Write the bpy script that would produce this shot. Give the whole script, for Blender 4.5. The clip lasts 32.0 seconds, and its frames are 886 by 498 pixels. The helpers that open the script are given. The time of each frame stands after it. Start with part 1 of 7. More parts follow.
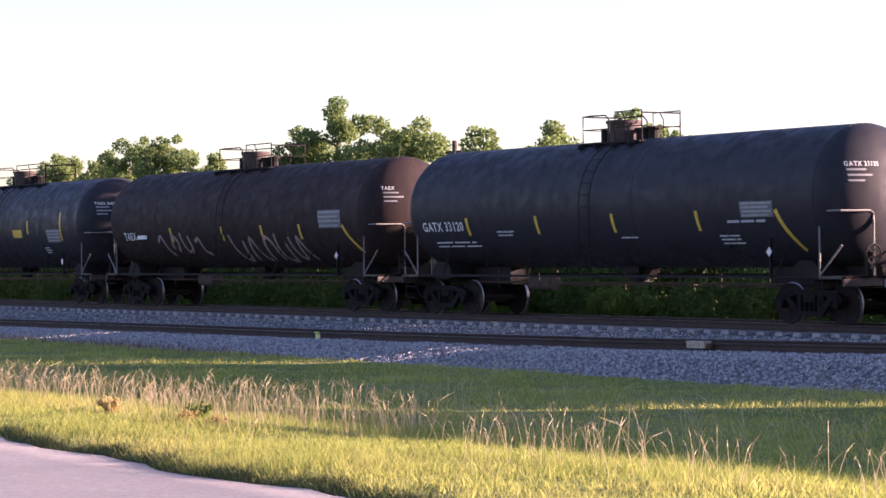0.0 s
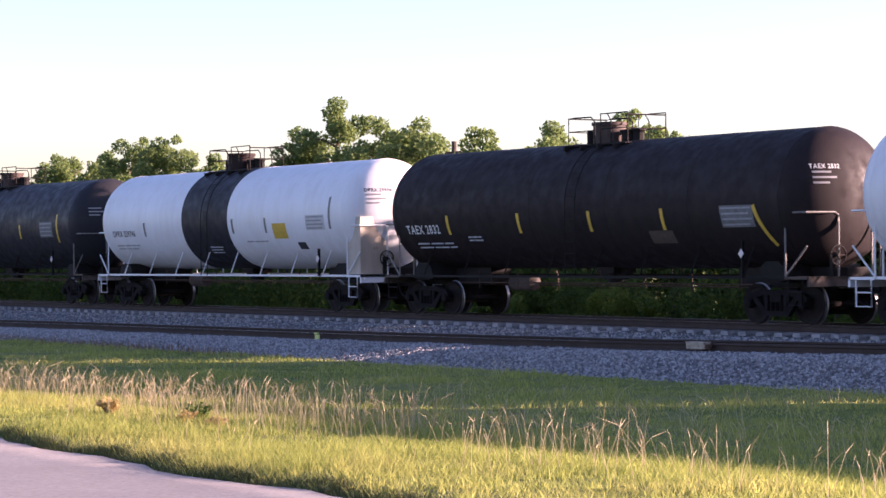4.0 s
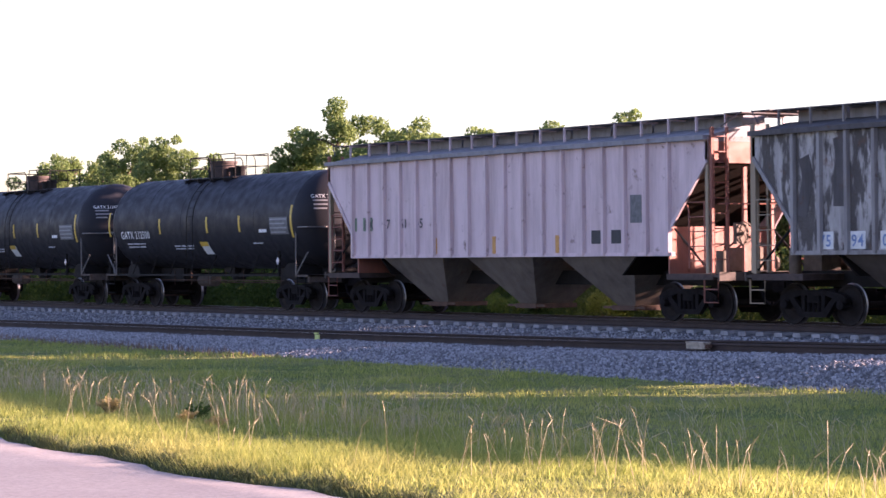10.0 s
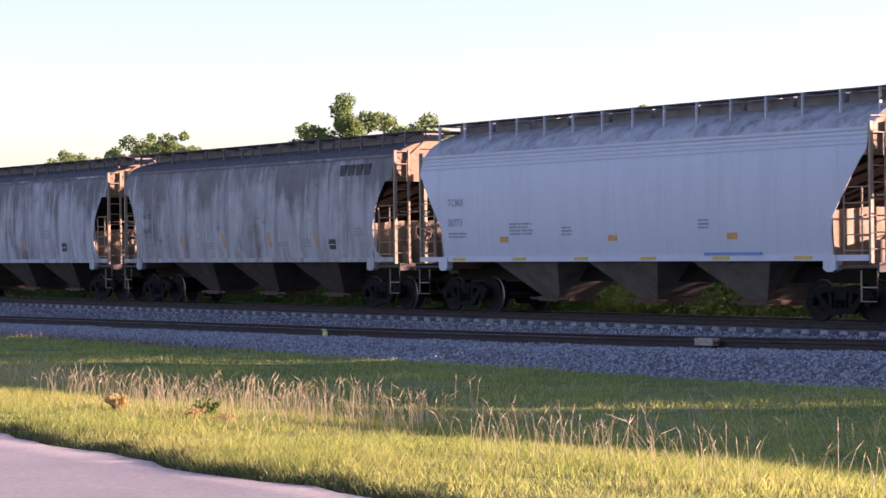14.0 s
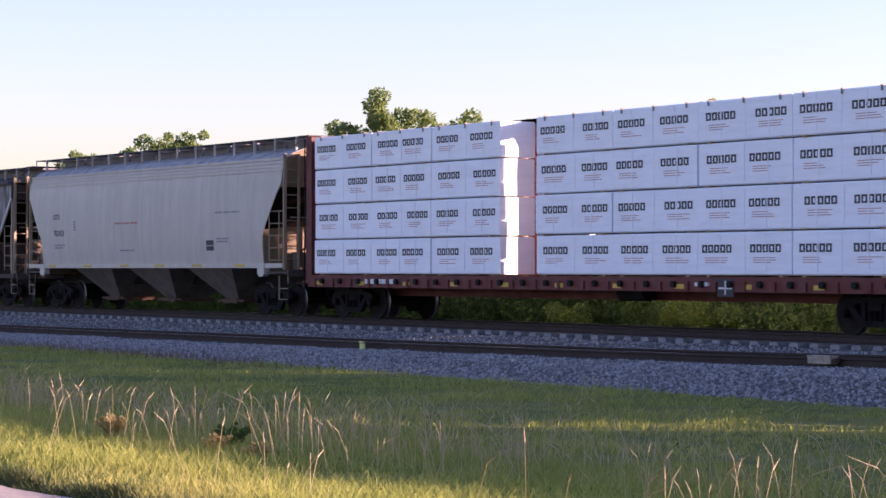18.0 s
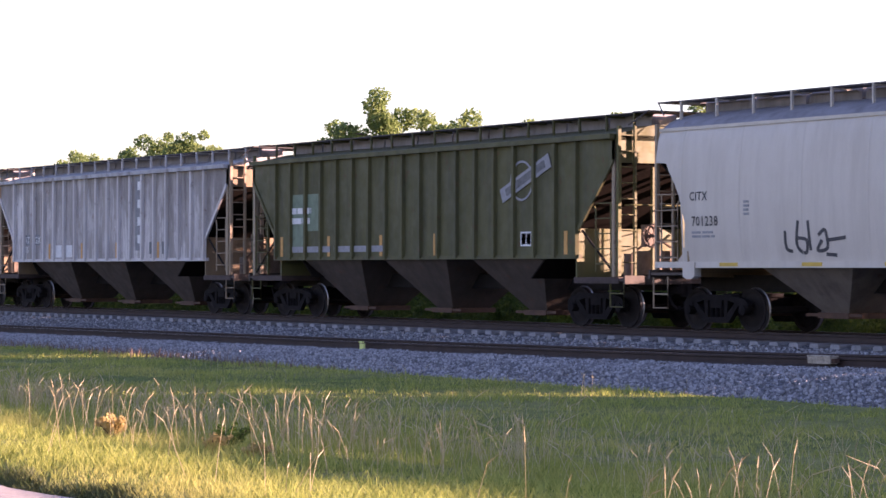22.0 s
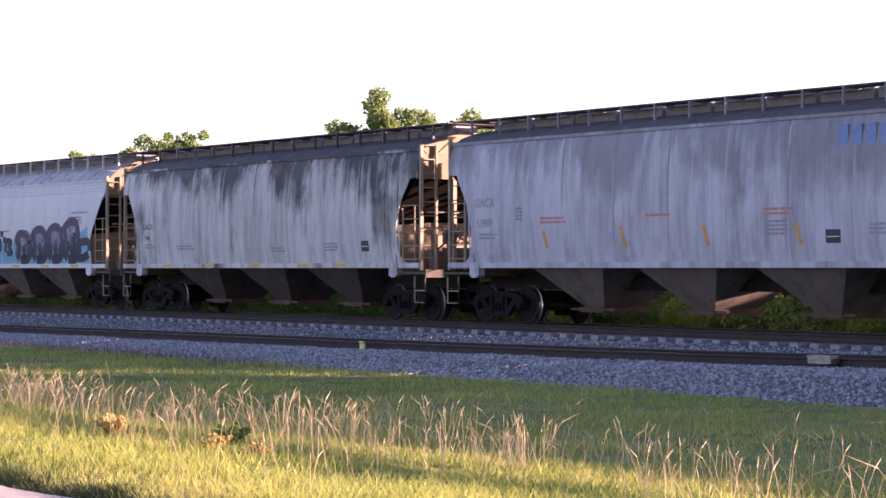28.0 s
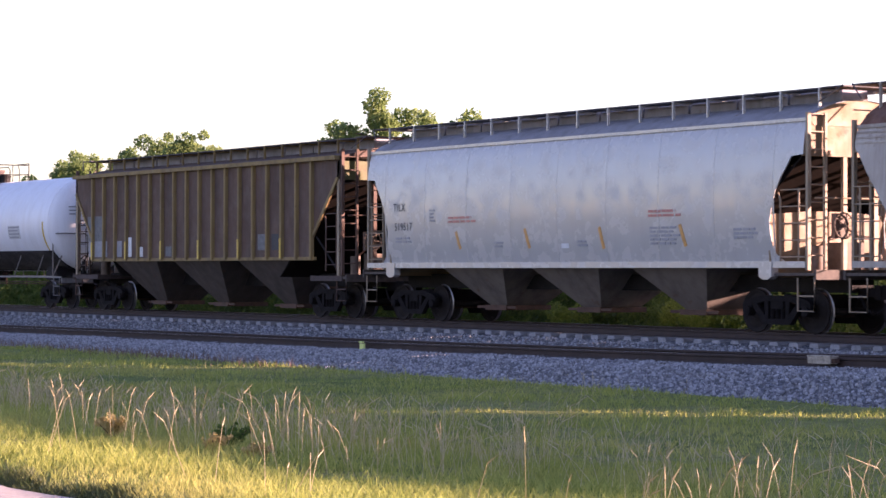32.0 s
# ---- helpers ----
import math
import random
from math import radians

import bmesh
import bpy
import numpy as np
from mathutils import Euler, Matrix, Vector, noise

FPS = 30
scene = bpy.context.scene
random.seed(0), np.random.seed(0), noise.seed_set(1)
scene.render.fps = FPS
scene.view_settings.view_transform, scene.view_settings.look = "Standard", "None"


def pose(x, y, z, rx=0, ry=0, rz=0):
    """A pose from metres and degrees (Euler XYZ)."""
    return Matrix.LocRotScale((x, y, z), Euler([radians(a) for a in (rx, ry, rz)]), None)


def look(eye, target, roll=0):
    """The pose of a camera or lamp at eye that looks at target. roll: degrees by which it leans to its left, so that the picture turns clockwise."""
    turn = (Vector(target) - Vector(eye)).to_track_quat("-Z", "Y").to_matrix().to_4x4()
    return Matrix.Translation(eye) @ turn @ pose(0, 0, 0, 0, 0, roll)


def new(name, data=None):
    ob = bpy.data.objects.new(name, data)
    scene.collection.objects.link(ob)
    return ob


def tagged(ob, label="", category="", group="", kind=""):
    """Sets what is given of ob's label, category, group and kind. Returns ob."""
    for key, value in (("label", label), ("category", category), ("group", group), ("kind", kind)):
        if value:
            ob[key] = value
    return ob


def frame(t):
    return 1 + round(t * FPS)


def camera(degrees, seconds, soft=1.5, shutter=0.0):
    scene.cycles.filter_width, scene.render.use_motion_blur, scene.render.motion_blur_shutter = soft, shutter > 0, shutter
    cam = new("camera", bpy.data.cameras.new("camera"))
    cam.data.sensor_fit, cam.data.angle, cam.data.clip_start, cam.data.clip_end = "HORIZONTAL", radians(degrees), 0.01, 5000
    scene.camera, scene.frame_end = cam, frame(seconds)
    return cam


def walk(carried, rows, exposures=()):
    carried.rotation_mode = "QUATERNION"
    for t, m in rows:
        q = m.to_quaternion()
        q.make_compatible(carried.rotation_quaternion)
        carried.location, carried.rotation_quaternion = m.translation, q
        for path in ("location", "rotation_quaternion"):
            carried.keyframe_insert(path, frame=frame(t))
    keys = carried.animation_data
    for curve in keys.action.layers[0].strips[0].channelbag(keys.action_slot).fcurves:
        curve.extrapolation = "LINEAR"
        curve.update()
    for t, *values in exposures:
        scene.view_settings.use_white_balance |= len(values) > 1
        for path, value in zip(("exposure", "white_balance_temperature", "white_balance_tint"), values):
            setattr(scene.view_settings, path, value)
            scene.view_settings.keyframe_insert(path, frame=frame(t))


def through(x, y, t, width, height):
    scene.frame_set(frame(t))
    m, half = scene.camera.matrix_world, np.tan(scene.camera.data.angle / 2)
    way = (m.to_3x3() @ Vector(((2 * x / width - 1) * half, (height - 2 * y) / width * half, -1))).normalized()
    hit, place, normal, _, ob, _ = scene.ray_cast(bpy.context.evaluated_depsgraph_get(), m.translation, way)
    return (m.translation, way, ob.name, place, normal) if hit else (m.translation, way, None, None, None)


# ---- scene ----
cam = camera(20.95, 32.0, soft=1.5, shutter=0.05)


def eye_pose(x, y, z, yaw, pitch, lean):
    return pose(x, y, z, 90 + pitch, lean, yaw)


FIRST = eye_pose(0, -36.796, 1.675, 56.841, 0.104, 0.583)
LAST = eye_pose(-6.653, -33.468, 1.272, 57.428, 0.528, -0.097)
walk(cam, [
    (0.0, eye_pose(0, -36.796, 1.675, 56.855, 0.088, 0.583)),
    (2.0, FIRST), (12.7, FIRST),
    (13.0, eye_pose(0, -36.796, 1.675, 56.860, 0.084, 0.583)),
    (13.5, eye_pose(-0.020, -36.786, 1.675, 56.919, 0.0635, 0.583)),
    (14.0, eye_pose(-0.060, -36.770, 1.673, 57.020, 0.0205, 0.582)),
    (14.5, eye_pose(-0.497, -36.568, 1.656, 57.271, 0.0224, 0.551)),
    (15.5, eye_pose(-3.91, -34.85, 1.441, 57.440, 0.297, 0.176)),
    (16.5, eye_pose(-6.610, -33.484, 1.275, 57.468, 0.4905, -0.093)),
    (17.0, LAST), (32.0, LAST)],
     exposures=[(0.0, 2.42, 6000, 45), (2.0, 2.45, 6000, 45), (3.0, 2.3, 5950, 44), (4.0, 2.3, 5950, 44), (7.0, 2.42, 6000, 45), (9.0, 2.5, 6000, 45), (10.0, 2.6, 6050, 46), (11.0, 2.5, 6000, 45), (12.0, 2.42, 6000, 45), (13.0, 2.3, 6000, 45), (14.2, 2.25, 6000, 45),
                (17.1, 2.42, 6100, 48), (17.8, 2.15, 6050, 48), (18.3, 2.12, 6050, 48), (19.0, 2.2, 6100, 48), (20.0, 2.54, 6250, 49), (23.0, 2.62, 6250, 49), (24.0, 2.68, 6250, 49), (28.0, 2.6, 6250, 49), (32.0, 2.6, 6250, 49)])

# ---- light ----
SUN_TURN, SUN_UP = 30.0, 10.6          # degrees from +y towards +x, and above the horizon
world = bpy.data.worlds.new("sky")
scene.world = world
world.use_nodes = True
wn = world.node_tree.nodes
sky = wn.new("ShaderNodeTexSky")
sky.sky_type = "NISHITA"
sky.sun_disc = False
sky.sun_elevation = radians(SUN_UP)
sky.sun_rotation = radians(SUN_TURN)
sky.dust_density = 0.7
sky.air_density = 1.0
sky.ozone_density = 1.8
wn["Background"].inputs["Strength"].default_value = 0.068
world.node_tree.links.new(sky.outputs[0], wn["Background"].inputs["Color"])
sun = new("sun", bpy.data.lights.new("sun", "SUN"))
sun.data.energy = 5.0
sun.data.angle = radians(0.6)
sun.data.color = (1.0, 0.76, 0.52)
sa, se = radians(SUN_TURN), radians(SUN_UP)
sun.matrix_world = look((0, 0, 60), Vector((0, 0, 60)) - Vector((math.sin(sa) * math.cos(se), math.cos(sa) * math.cos(se), math.sin(se))))


# ---- materials ----
class Nodes:
    """A small writer for node materials."""

    def __init__(self, name):
        self.m = bpy.data.materials.new(name)
        self.m.use_nodes = True
        self.t = self.m.node_tree
        self.b = self.t.nodes["Principled BSDF"]
        self.out = self.t.nodes["Material Output"]

    def n(self, kind, **sets):
        node = self.t.nodes.new("ShaderNode" + kind)
        for key, v in sets.items():
            node.inputs[key].default_value = v
        return node

    def l(self, a, b):
        self.t.links.new(a, b)

    def coords(self, scale=(1, 1, 1), shift=True):
        tc = self.n("TexCoord")
        mp = self.n("Mapping")
        mp.inputs["Scale"].default_value = scale
        self.l(tc.outputs["Object"], mp.inputs["Vector"])
        if shift:
            oi = self.n("ObjectInfo")
            mul = self.n("Math")
            mul.operation = "MULTIPLY"
            mul.inputs[1].default_value = 57.0
            self.l(oi.outputs["Random"], mul.inputs[0])
            self.l(mul.outputs[0], mp.inputs["Location"])
        return mp.outputs[0]

    def noise(self, vec, scale, detail=4.0, rough=0.55):
        nd = self.n("TexNoise", Scale=scale, Detail=detail, Roughness=rough)
        self.l(vec, nd.inputs["Vector"])
        return nd.outputs["Fac"]

    def ramp(self, fac, lo, hi, a=0.0, b=1.0):
        mr = self.n("MapRange")
        for i, v in ((1, lo), (2, hi), (3, a), (4, b)):
            mr.inputs[i].default_value = v
        self.l(fac, mr.inputs[0])
        return mr.outputs[0]

    def mult(self, a, b):
        m = self.n("Math")
        m.operation = "MULTIPLY"
        self.l(a, m.inputs[0])
        if isinstance(b, (int, float)):
            m.inputs[1].default_value = b
        else:
            self.l(b, m.inputs[1])
        return m.outputs[0]

    def mix(self, fac, a, b):
        mx = self.n("Mix")
        mx.data_type = "RGBA"
        if isinstance(fac, (int, float)):
            mx.inputs[0].default_value = fac
        else:
            self.l(fac, mx.inputs[0])
        for sock, v in ((mx.inputs[6], a), (mx.inputs[7], b)):
            if isinstance(v, tuple):
                sock.default_value = (*v, 1)
            else:
                self.l(v, sock)
        return mx.outputs[2]

    def bump(self, h, strength, dist):
        bp = self.n("Bump", Strength=strength, Distance=dist)
        self.l(h, bp.inputs["Height"])
        self.l(bp.outputs[0], self.b.inputs["Normal"])

    def done(self, colour, rough=0.6, metal=0.0, spec=0.4):
        if isinstance(colour, tuple):
            self.b.inputs["Base Color"].default_value = (*colour, 1)
        else:
            self.l(colour, self.b.inputs["Base Color"])
        if isinstance(rough, (int, float)):
            self.b.inputs["Roughness"].default_value = rough
        else:
            self.l(rough, self.b.inputs["Roughness"])
        self.b.inputs["Metallic"].default_value = metal
        self.b.inputs["Specular IOR Level"].default_value = spec
        return self.m


def paint(name, base, grime=(0.05, 0.04, 0.035), streak=0.4, blotch=0.3, rust=0.0, rough=0.55, run=0.0, spec=0.35, flake=None, wave=0.06):
    """Weathered paint: vertical streaks, blotches, fine grain, rust and run-off stains from the top edge."""
    k = Nodes(name)
    v1 = k.coords((1.7, 1.7, 0.2))
    v2 = k.coords((1, 1, 1))
    s = k.ramp(k.noise(v1, 1.3, 8.0, 0.70), 0.44, 0.68, 0.0, streak)
    c = k.mix(s, base, grime)
    bl = k.ramp(k.noise(v2, 0.9, 6.0, 0.6), 0.42, 0.75, 0.0, blotch)
    c = k.mix(bl, c, tuple(0.55 * b + 0.45 * g for b, g in zip(base, grime)))
    if run > 0:
        sep = k.n("SeparateXYZ")
        tc = k.n("TexCoord")
        k.l(tc.outputs["Object"], sep.inputs[0])
        v4 = k.coords((2.3, 2.3, 0.10))
        h = k.ramp(sep.outputs[2], 2.6, 4.5, 0.0, 0.24)
        thr = k.n("Math")
        thr.operation = "ADD"
        broad = k.noise(k.coords((0.32, 0.32, 0.22)), 1.6, 5.0, 0.6)
        two = k.n("Math")
        two.operation = "ADD"
        k.l(k.mult(k.noise(v4, 1.5, 6.0, 0.62), 0.45), two.inputs[0])
        k.l(k.mult(broad, 0.95), two.inputs[1])
        k.l(two.outputs[0], thr.inputs[0])
        k.l(h, thr.inputs[1])
        c = k.mix(k.ramp(thr.outputs[0], 0.735, 0.90, 0.0, run), c, grime)
        # thin separate drips that reach further down
        drip = k.n("Math")
        drip.operation = "ADD"
        k.l(k.mult(k.noise(k.coords((5.5, 5.5, 0.07)), 1.5, 5.0, 0.6), 0.9), drip.inputs[0])
        k.l(k.mult(h, 0.62), drip.inputs[1])
        c = k.mix(k.ramp(drip.outputs[0], 0.64, 0.72, 0.0, 0.75 * run), c, grime)
    if flake:
        fl = k.noise(k.coords((1.9, 1.9, 0.5)), 1.25, 8.0, 0.68)
        c = k.mix(k.ramp(fl, 0.45, 0.515, 0.0, flake[0]), c, flake[1])
    if rust > 0:
        rn = k.ramp(k.noise(v2, 2.7, 8.0, 0.68), 0.62 - 0.22 * rust, 0.74 - 0.2 * rust, 0.0, 0.9)
        c = k.mix(rn, c, (0.11, 0.045, 0.022))
    fine = k.noise(v2, 38.0, 3.0)
    c = k.mix(k.ramp(fine, 0.35, 0.75, 0.0, 0.22), c, tuple(0.75 * b for b in base))
    k.bump(k.noise(v2, 1.4, 2.0), wave, 0.02)
    return k.done(c, k.ramp(k.noise(v2, 3.0, 4.0), 0.3, 0.7, rough - 0.12, rough + 0.2), 0.0, spec)


def crinkled(name, a, b):
    """Stretched plastic sheet: fine level creases and slack patches."""
    k = Nodes(name)
    v = k.coords((0.35, 0.35, 3.2))
    w = k.noise(v, 3.2, 7.0, 0.7)
    c = k.mix(k.ramp(w, 0.45, 0.72, 0.0, 0.6), a, b)
    c = k.mix(k.ramp(k.noise(k.coords(), 1.1, 4.0), 0.5, 0.75, 0.0, 0.35), c, b)
    k.bump(w, 0.55, 0.05)
    return k.done(c, 0.38, 0.0, 0.45)


def plain(name, base, rough=0.6, metal=0.0, var=0.35, scale=6.0, spec=0.4):
    k = Nodes(name)
    v = k.coords()
    c = k.mix(k.ramp(k.noise(v, scale, 6.0, 0.65), 0.35, 0.72, 0.0, 1.0), base, tuple((1 - var) * b for b in base))
    k.bump(k.noise(v, scale * 5, 3.0), 0.1, 0.01)
    return k.done(c, rough, metal, spec)


def foliage(name, a, b, through=0.45, dry=None):
    """Leaf or blade: two greens by island, partly translucent."""
    k = Nodes(name)
    geo = k.n("NewGeometry")
    v = k.coords(shift=False)
    c = k.mix(geo.outputs["Random Per Island"], a, b)
    c = k.mix(k.ramp(k.noise(v, 0.35, 3.0), 0.35, 0.65, 0.0, 0.55), c, tuple(0.6 * x + 0.4 * y for x, y in zip(a, b)))
    if dry:
        c = k.mix(k.ramp(k.noise(v, 0.32, 5.0, 0.6), 0.50, 0.70, 0.0, 0.6), c, dry)
    k.done(c, 0.6, 0.0, 0.25)
    tr = k.n("BsdfTranslucent")
    k.l(c, tr.inputs["Color"])
    mx = k.n("MixShader")
    mx.inputs[0].default_value = through
    k.l(k.b.outputs[0], mx.inputs[1])
    k.l(tr.outputs[0], mx.inputs[2])
    k.l(mx.outputs[0], k.out.inputs["Surface"])
    return k.m


STEEL_DARK = plain("grimy_steel", (0.020, 0.017, 0.016), 0.75, 0.0, 0.5, 4.0, 0.15)
TRUCK = plain("grimy_cast_steel", (0.016, 0.013, 0.013), 0.85, 0.0, 0.6, 5.0, 0.10)
WHEEL = plain("rusty_wheel_steel", (0.022, 0.017, 0.015), 0.8, 0.0, 0.5, 5.0, 0.12)
TREAD = plain("polished_tread_steel", (0.55, 0.53, 0.5), 0.3, 1.0, 0.2, 9.0)
WHEEL_TREAD = plain("worn_wheel_tread", (0.34, 0.31, 0.29), 0.42, 1.0, 0.4, 9.0)
RAIL_SIDE = plain("rusty_rail", (0.05, 0.032, 0.026), 0.85, 0.0, 0.45, 3.0)
BRAKE = plain("oily_brake_gear", (0.10, 0.05, 0.03), 0.8, 0.0, 0.5, 4.0)
YELLOW = plain("faded_yellow_reflector", (0.62, 0.40, 0.05), 0.5, 0.0, 0.3, 8.0)
WHITE_MARK = plain("white_lettering", (0.72, 0.72, 0.70), 0.6, 0.0, 0.25, 8.0)
BLACK_MARK = plain("black_lettering", (0.05, 0.05, 0.055), 0.6, 0.0, 0.3, 8.0)
GREY_MARK = plain("faded_grey_lettering", (0.30, 0.30, 0.31), 0.7, 0.0, 0.3, 8.0)
RED_MARK = plain("faded_red_lettering", (0.55, 0.22, 0.18), 0.7, 0.0, 0.3, 8.0)
DATA_GREY = plain("weathered_data_panel", (0.17, 0.17, 0.17), 0.7, 0.0, 0.5, 9.0)
BLUE_MARK = plain("faded_blue_lettering", (0.19, 0.27, 0.46), 0.7, 0.0, 0.3, 8.0)
ORANGE_MARK = plain("orange_reflector", (0.62, 0.30, 0.07), 0.5, 0.0, 0.3, 8.0)


# ---- mesh writing ----
class MB:
    """Collects solid pieces for one mesh."""

    def __init__(self):
        self.v, self.f = [], []

    def add(self, vs, fs):
        o = len(self.v)
        self.v.extend(tuple(p) for p in vs)
        self.f.extend(tuple(i + o for i in f) for f in fs)
        return self

    def box(self, x0, x1, y0, y1, z0, z1):
        vs = [(x, y, z) for z in (z0, z1) for y in (y0, y1) for x in (x0, x1)]
        return self.add(vs, [(0, 2, 3, 1), (4, 5, 7, 6), (0, 1, 5, 4), (2, 6, 7, 3), (0, 4, 6, 2), (1, 3, 7, 5)])

    def rings(self, rings, caps=True):
        n = len(rings[0])
        vs = [p for r in rings for p in r]
        fs = []
        for k in range(len(rings) - 1):
            for i in range(n):
                j = (i + 1) % n
                fs.append((k * n + i, k * n + j, (k + 1) * n + j, (k + 1) * n + i))
        if caps:
            fs.append(tuple(range(n - 1, -1, -1)))
            fs.append(tuple((len(rings) - 1) * n + i for i in range(n)))
        return self.add(vs, fs)

    def cyl(self, p0, p1, r0, n=10, r1=None):
        p0, p1 = Vector(p0), Vector(p1)
        r1 = r0 if r1 is None else r1
        d = (p1 - p0).normalized()
        a = d.orthogonal().normalized()
        b = d.cross(a)
        ring = lambda p, r: [p + r * (math.cos(2 * math.pi * i / n) * a + math.sin(2 * math.pi * i / n) * b) for i in range(n)]
        return self.rings([ring(p0, r0), ring(p1, r1)])

    def tube(self, pts, r, n=6):
        pts = [Vector(p) for p in pts]
        out = []
        for i, p in enumerate(pts):
            d = (pts[min(i + 1, len(pts) - 1)] - pts[max(i - 1, 0)]).normalized()
            a = Vector((0, 0, 1)).cross(d)
            a = a.normalized() if a.length > 0.05 else Vector((1, 0, 0)).cross(d).normalized()
            b = d.cross(a)
            out.append([p + r * (math.cos(2 * math.pi * k / n) * a + math.sin(2 * math.pi * k / n) * b) for k in range(n)])
        return self.rings(out)

    def prism(self, poly, y0, y1):
        """A polygon in x and z, drawn out from y0 to y1."""
        n = len(poly)
        vs = [(x, y0, z) for x, z in poly] + [(x, y1, z) for x, z in poly]
        fs = [tuple(range(n)), tuple(range(2 * n - 1, n - 1, -1))]
        fs += [(i, i + n, (i + 1) % n + n, (i + 1) % n) for i in range(n)]
        return self.add(vs, fs)

    def lathe_x(self, prof, n=32, y=0.0, z=0.0):
        """A profile of (x, radius) turned round the x axis."""
        rings = [[(x, y + r * math.cos(2 * math.pi * i / n), z + r * math.sin(2 * math.pi * i / n)) for i in range(n)] for x, r in prof]
        return self.rings(rings)

    def lathe_y(self, prof, n=28, x=0.0, z=0.0):
        rings = [[(x + r * math.cos(2 * math.pi * i / n), y, z + r * math.sin(2 * math.pi * i / n)) for i in range(n)] for y, r in prof]
        return self.rings(rings)

    def mesh(self, name, sharp=35):
        me = bpy.data.meshes.new(name)
        me.from_pydata(self.v, [], self.f)
        bm = bmesh.new()
        bm.from_mesh(me)
        bmesh.ops.recalc_face_normals(bm, faces=bm.faces)
        bm.to_mesh(me)
        bm.free()
        me.polygons.foreach_set("use_smooth", [True] * len(me.polygons))
        me.set_sharp_from_angle(angle=radians(sharp))
        return me


def part(name, shape, material, parent, label="", sharp=35):
    me = shape if isinstance(shape, bpy.types.Mesh) else shape.mesh(name, sharp)
    if not me.materials:
        me.materials.append(material)
    ob = new(name, me)
    ob.parent = parent
    if label:
        tagged(ob, label)
    return ob


def thing(name, label, category, group=""):
    e = new(name)
    e.empty_display_size = 0.3
    return tagged(e, label, category, group)


CACHE = {}


def once(key, make, material, sharp=35):
    """A mesh made once and shared by alike parts."""
    if key not in CACHE:
        CACHE[key] = make().mesh(key, sharp)
        CACHE[key].materials.append(material)
    return CACHE[key]


# ---- the train's running ----
PACE, EASE = 18.2, -0.0411


def ran(t):
    return PACE * (t - 16) + EASE * (t - 16) ** 2 / 2


# ---- ground, road, ballast ----
def grid_mesh(name, xs, ys, height, material):
    nx, ny = len(xs), len(ys)
    X, Y = np.meshgrid(xs, ys)
    Z = height(X, Y)
    me = bpy.data.meshes.new(name)
    co = np.stack([X, Y, Z], -1).reshape(-1, 3)
    i = (np.arange(ny - 1)[:, None] * nx + np.arange(nx - 1)[None]).ravel()
    quads = np.stack([i, i + 1, i + nx + 1, i + nx], -1)
    me.from_pydata(co.tolist(), [], quads.tolist())
    me.polygons.foreach_set("use_smooth", [True] * len(me.polygons))
    me.materials.append(material)
    return me


def wobble(X, Y, size, seed):
    """Soft random relief from a few crossed waves."""
    r = np.random.RandomState(seed)
    out = 0
    for _ in range(7):
        a, p, k = r.uniform(0, 6.28), r.uniform(0, 6.28), r.uniform(0.5, 1.8) / size
        out = out + np.sin((X * math.cos(a) + Y * math.sin(a)) * k * 6.28 + p)
    return out / 7


ROAD_EDGE = -27.0


def flare(x):
    """How far the asphalt widens into the verge."""
    return np.interp(x, [-60, -40, -27, -24, -21, -18.5, -15], [0.2, 0.45, 0.62, 0.58, 0.45, 0.25, 0.3])


def lie(X, Y):
    """Height of the grass land above the rail heads' level."""
    z = np.interp(Y, [-400, -60, -34, -27.0, -24, -18, -13, -10.4, -9, 3.6, 5.0, 9, 14, 60], [-1.5, -0.6, -0.36, -0.36, -0.37, -0.62, -0.64, -0.62, -0.8, -0.8, -0.72, -0.6, -0.5, -0.6])
    # the turf stands a hand above the asphalt and falls off in a short bank
    lip = Y - (ROAD_EDGE + flare(X) + 0.09 * np.sin(X * 1.7) + 0.10 * np.sin(X * 0.37))
    z = z + np.interp(lip, [-0.1, 0.12, 0.5, 2.6, 5.0], [0.0, 0.11, 0.145, 0.10, 0.0])
    near = np.clip((Y + 26.6) / 1.5, 0, 1) * np.clip((-10.2 - Y) / 1.2, 0, 1)
    return z + near * (0.05 * wobble(X, Y, 5.0, 3) + 0.02 * wobble(X, Y, 1.3, 4))


k = Nodes("earth_and_turf")
v = k.coords(shift=False)
c = k.mix(k.ramp(k.noise(v, 0.25, 6.0), 0.4, 0.62), (0.13, 0.165, 0.04), (0.21, 0.215, 0.07))
c = k.mix(k.ramp(k.noise(v, 5.0, 6.0, 0.7), 0.45, 0.75, 0, 0.7), c, (0.045, 0.06, 0.018))
k.bump(k.noise(v, 14.0, 5.0), 0.8, 0.05)
TURF = k.done(c, 0.95, 0, 0.1)
xs = np.concatenate([[-2500, -1200, -600, -300], np.arange(-150, 41, 1.0), [80, 300, 900, 2500]])
ys = np.concatenate([[-2500, -900, -300, -120, -60, -40, -36, -34], np.arange(-33, -27.2, 0.5), np.arange(-27.2, -24.8, 0.12), np.arange(-24.8, 14.1, 0.5), [18, 24, 40, 80, 200, 600, 2500]])
ground = new("ground", grid_mesh("ground", xs, ys, lie, TURF))
tagged(ground, "uneven green grass verge reaching past the railway", "ground", kind="structure")

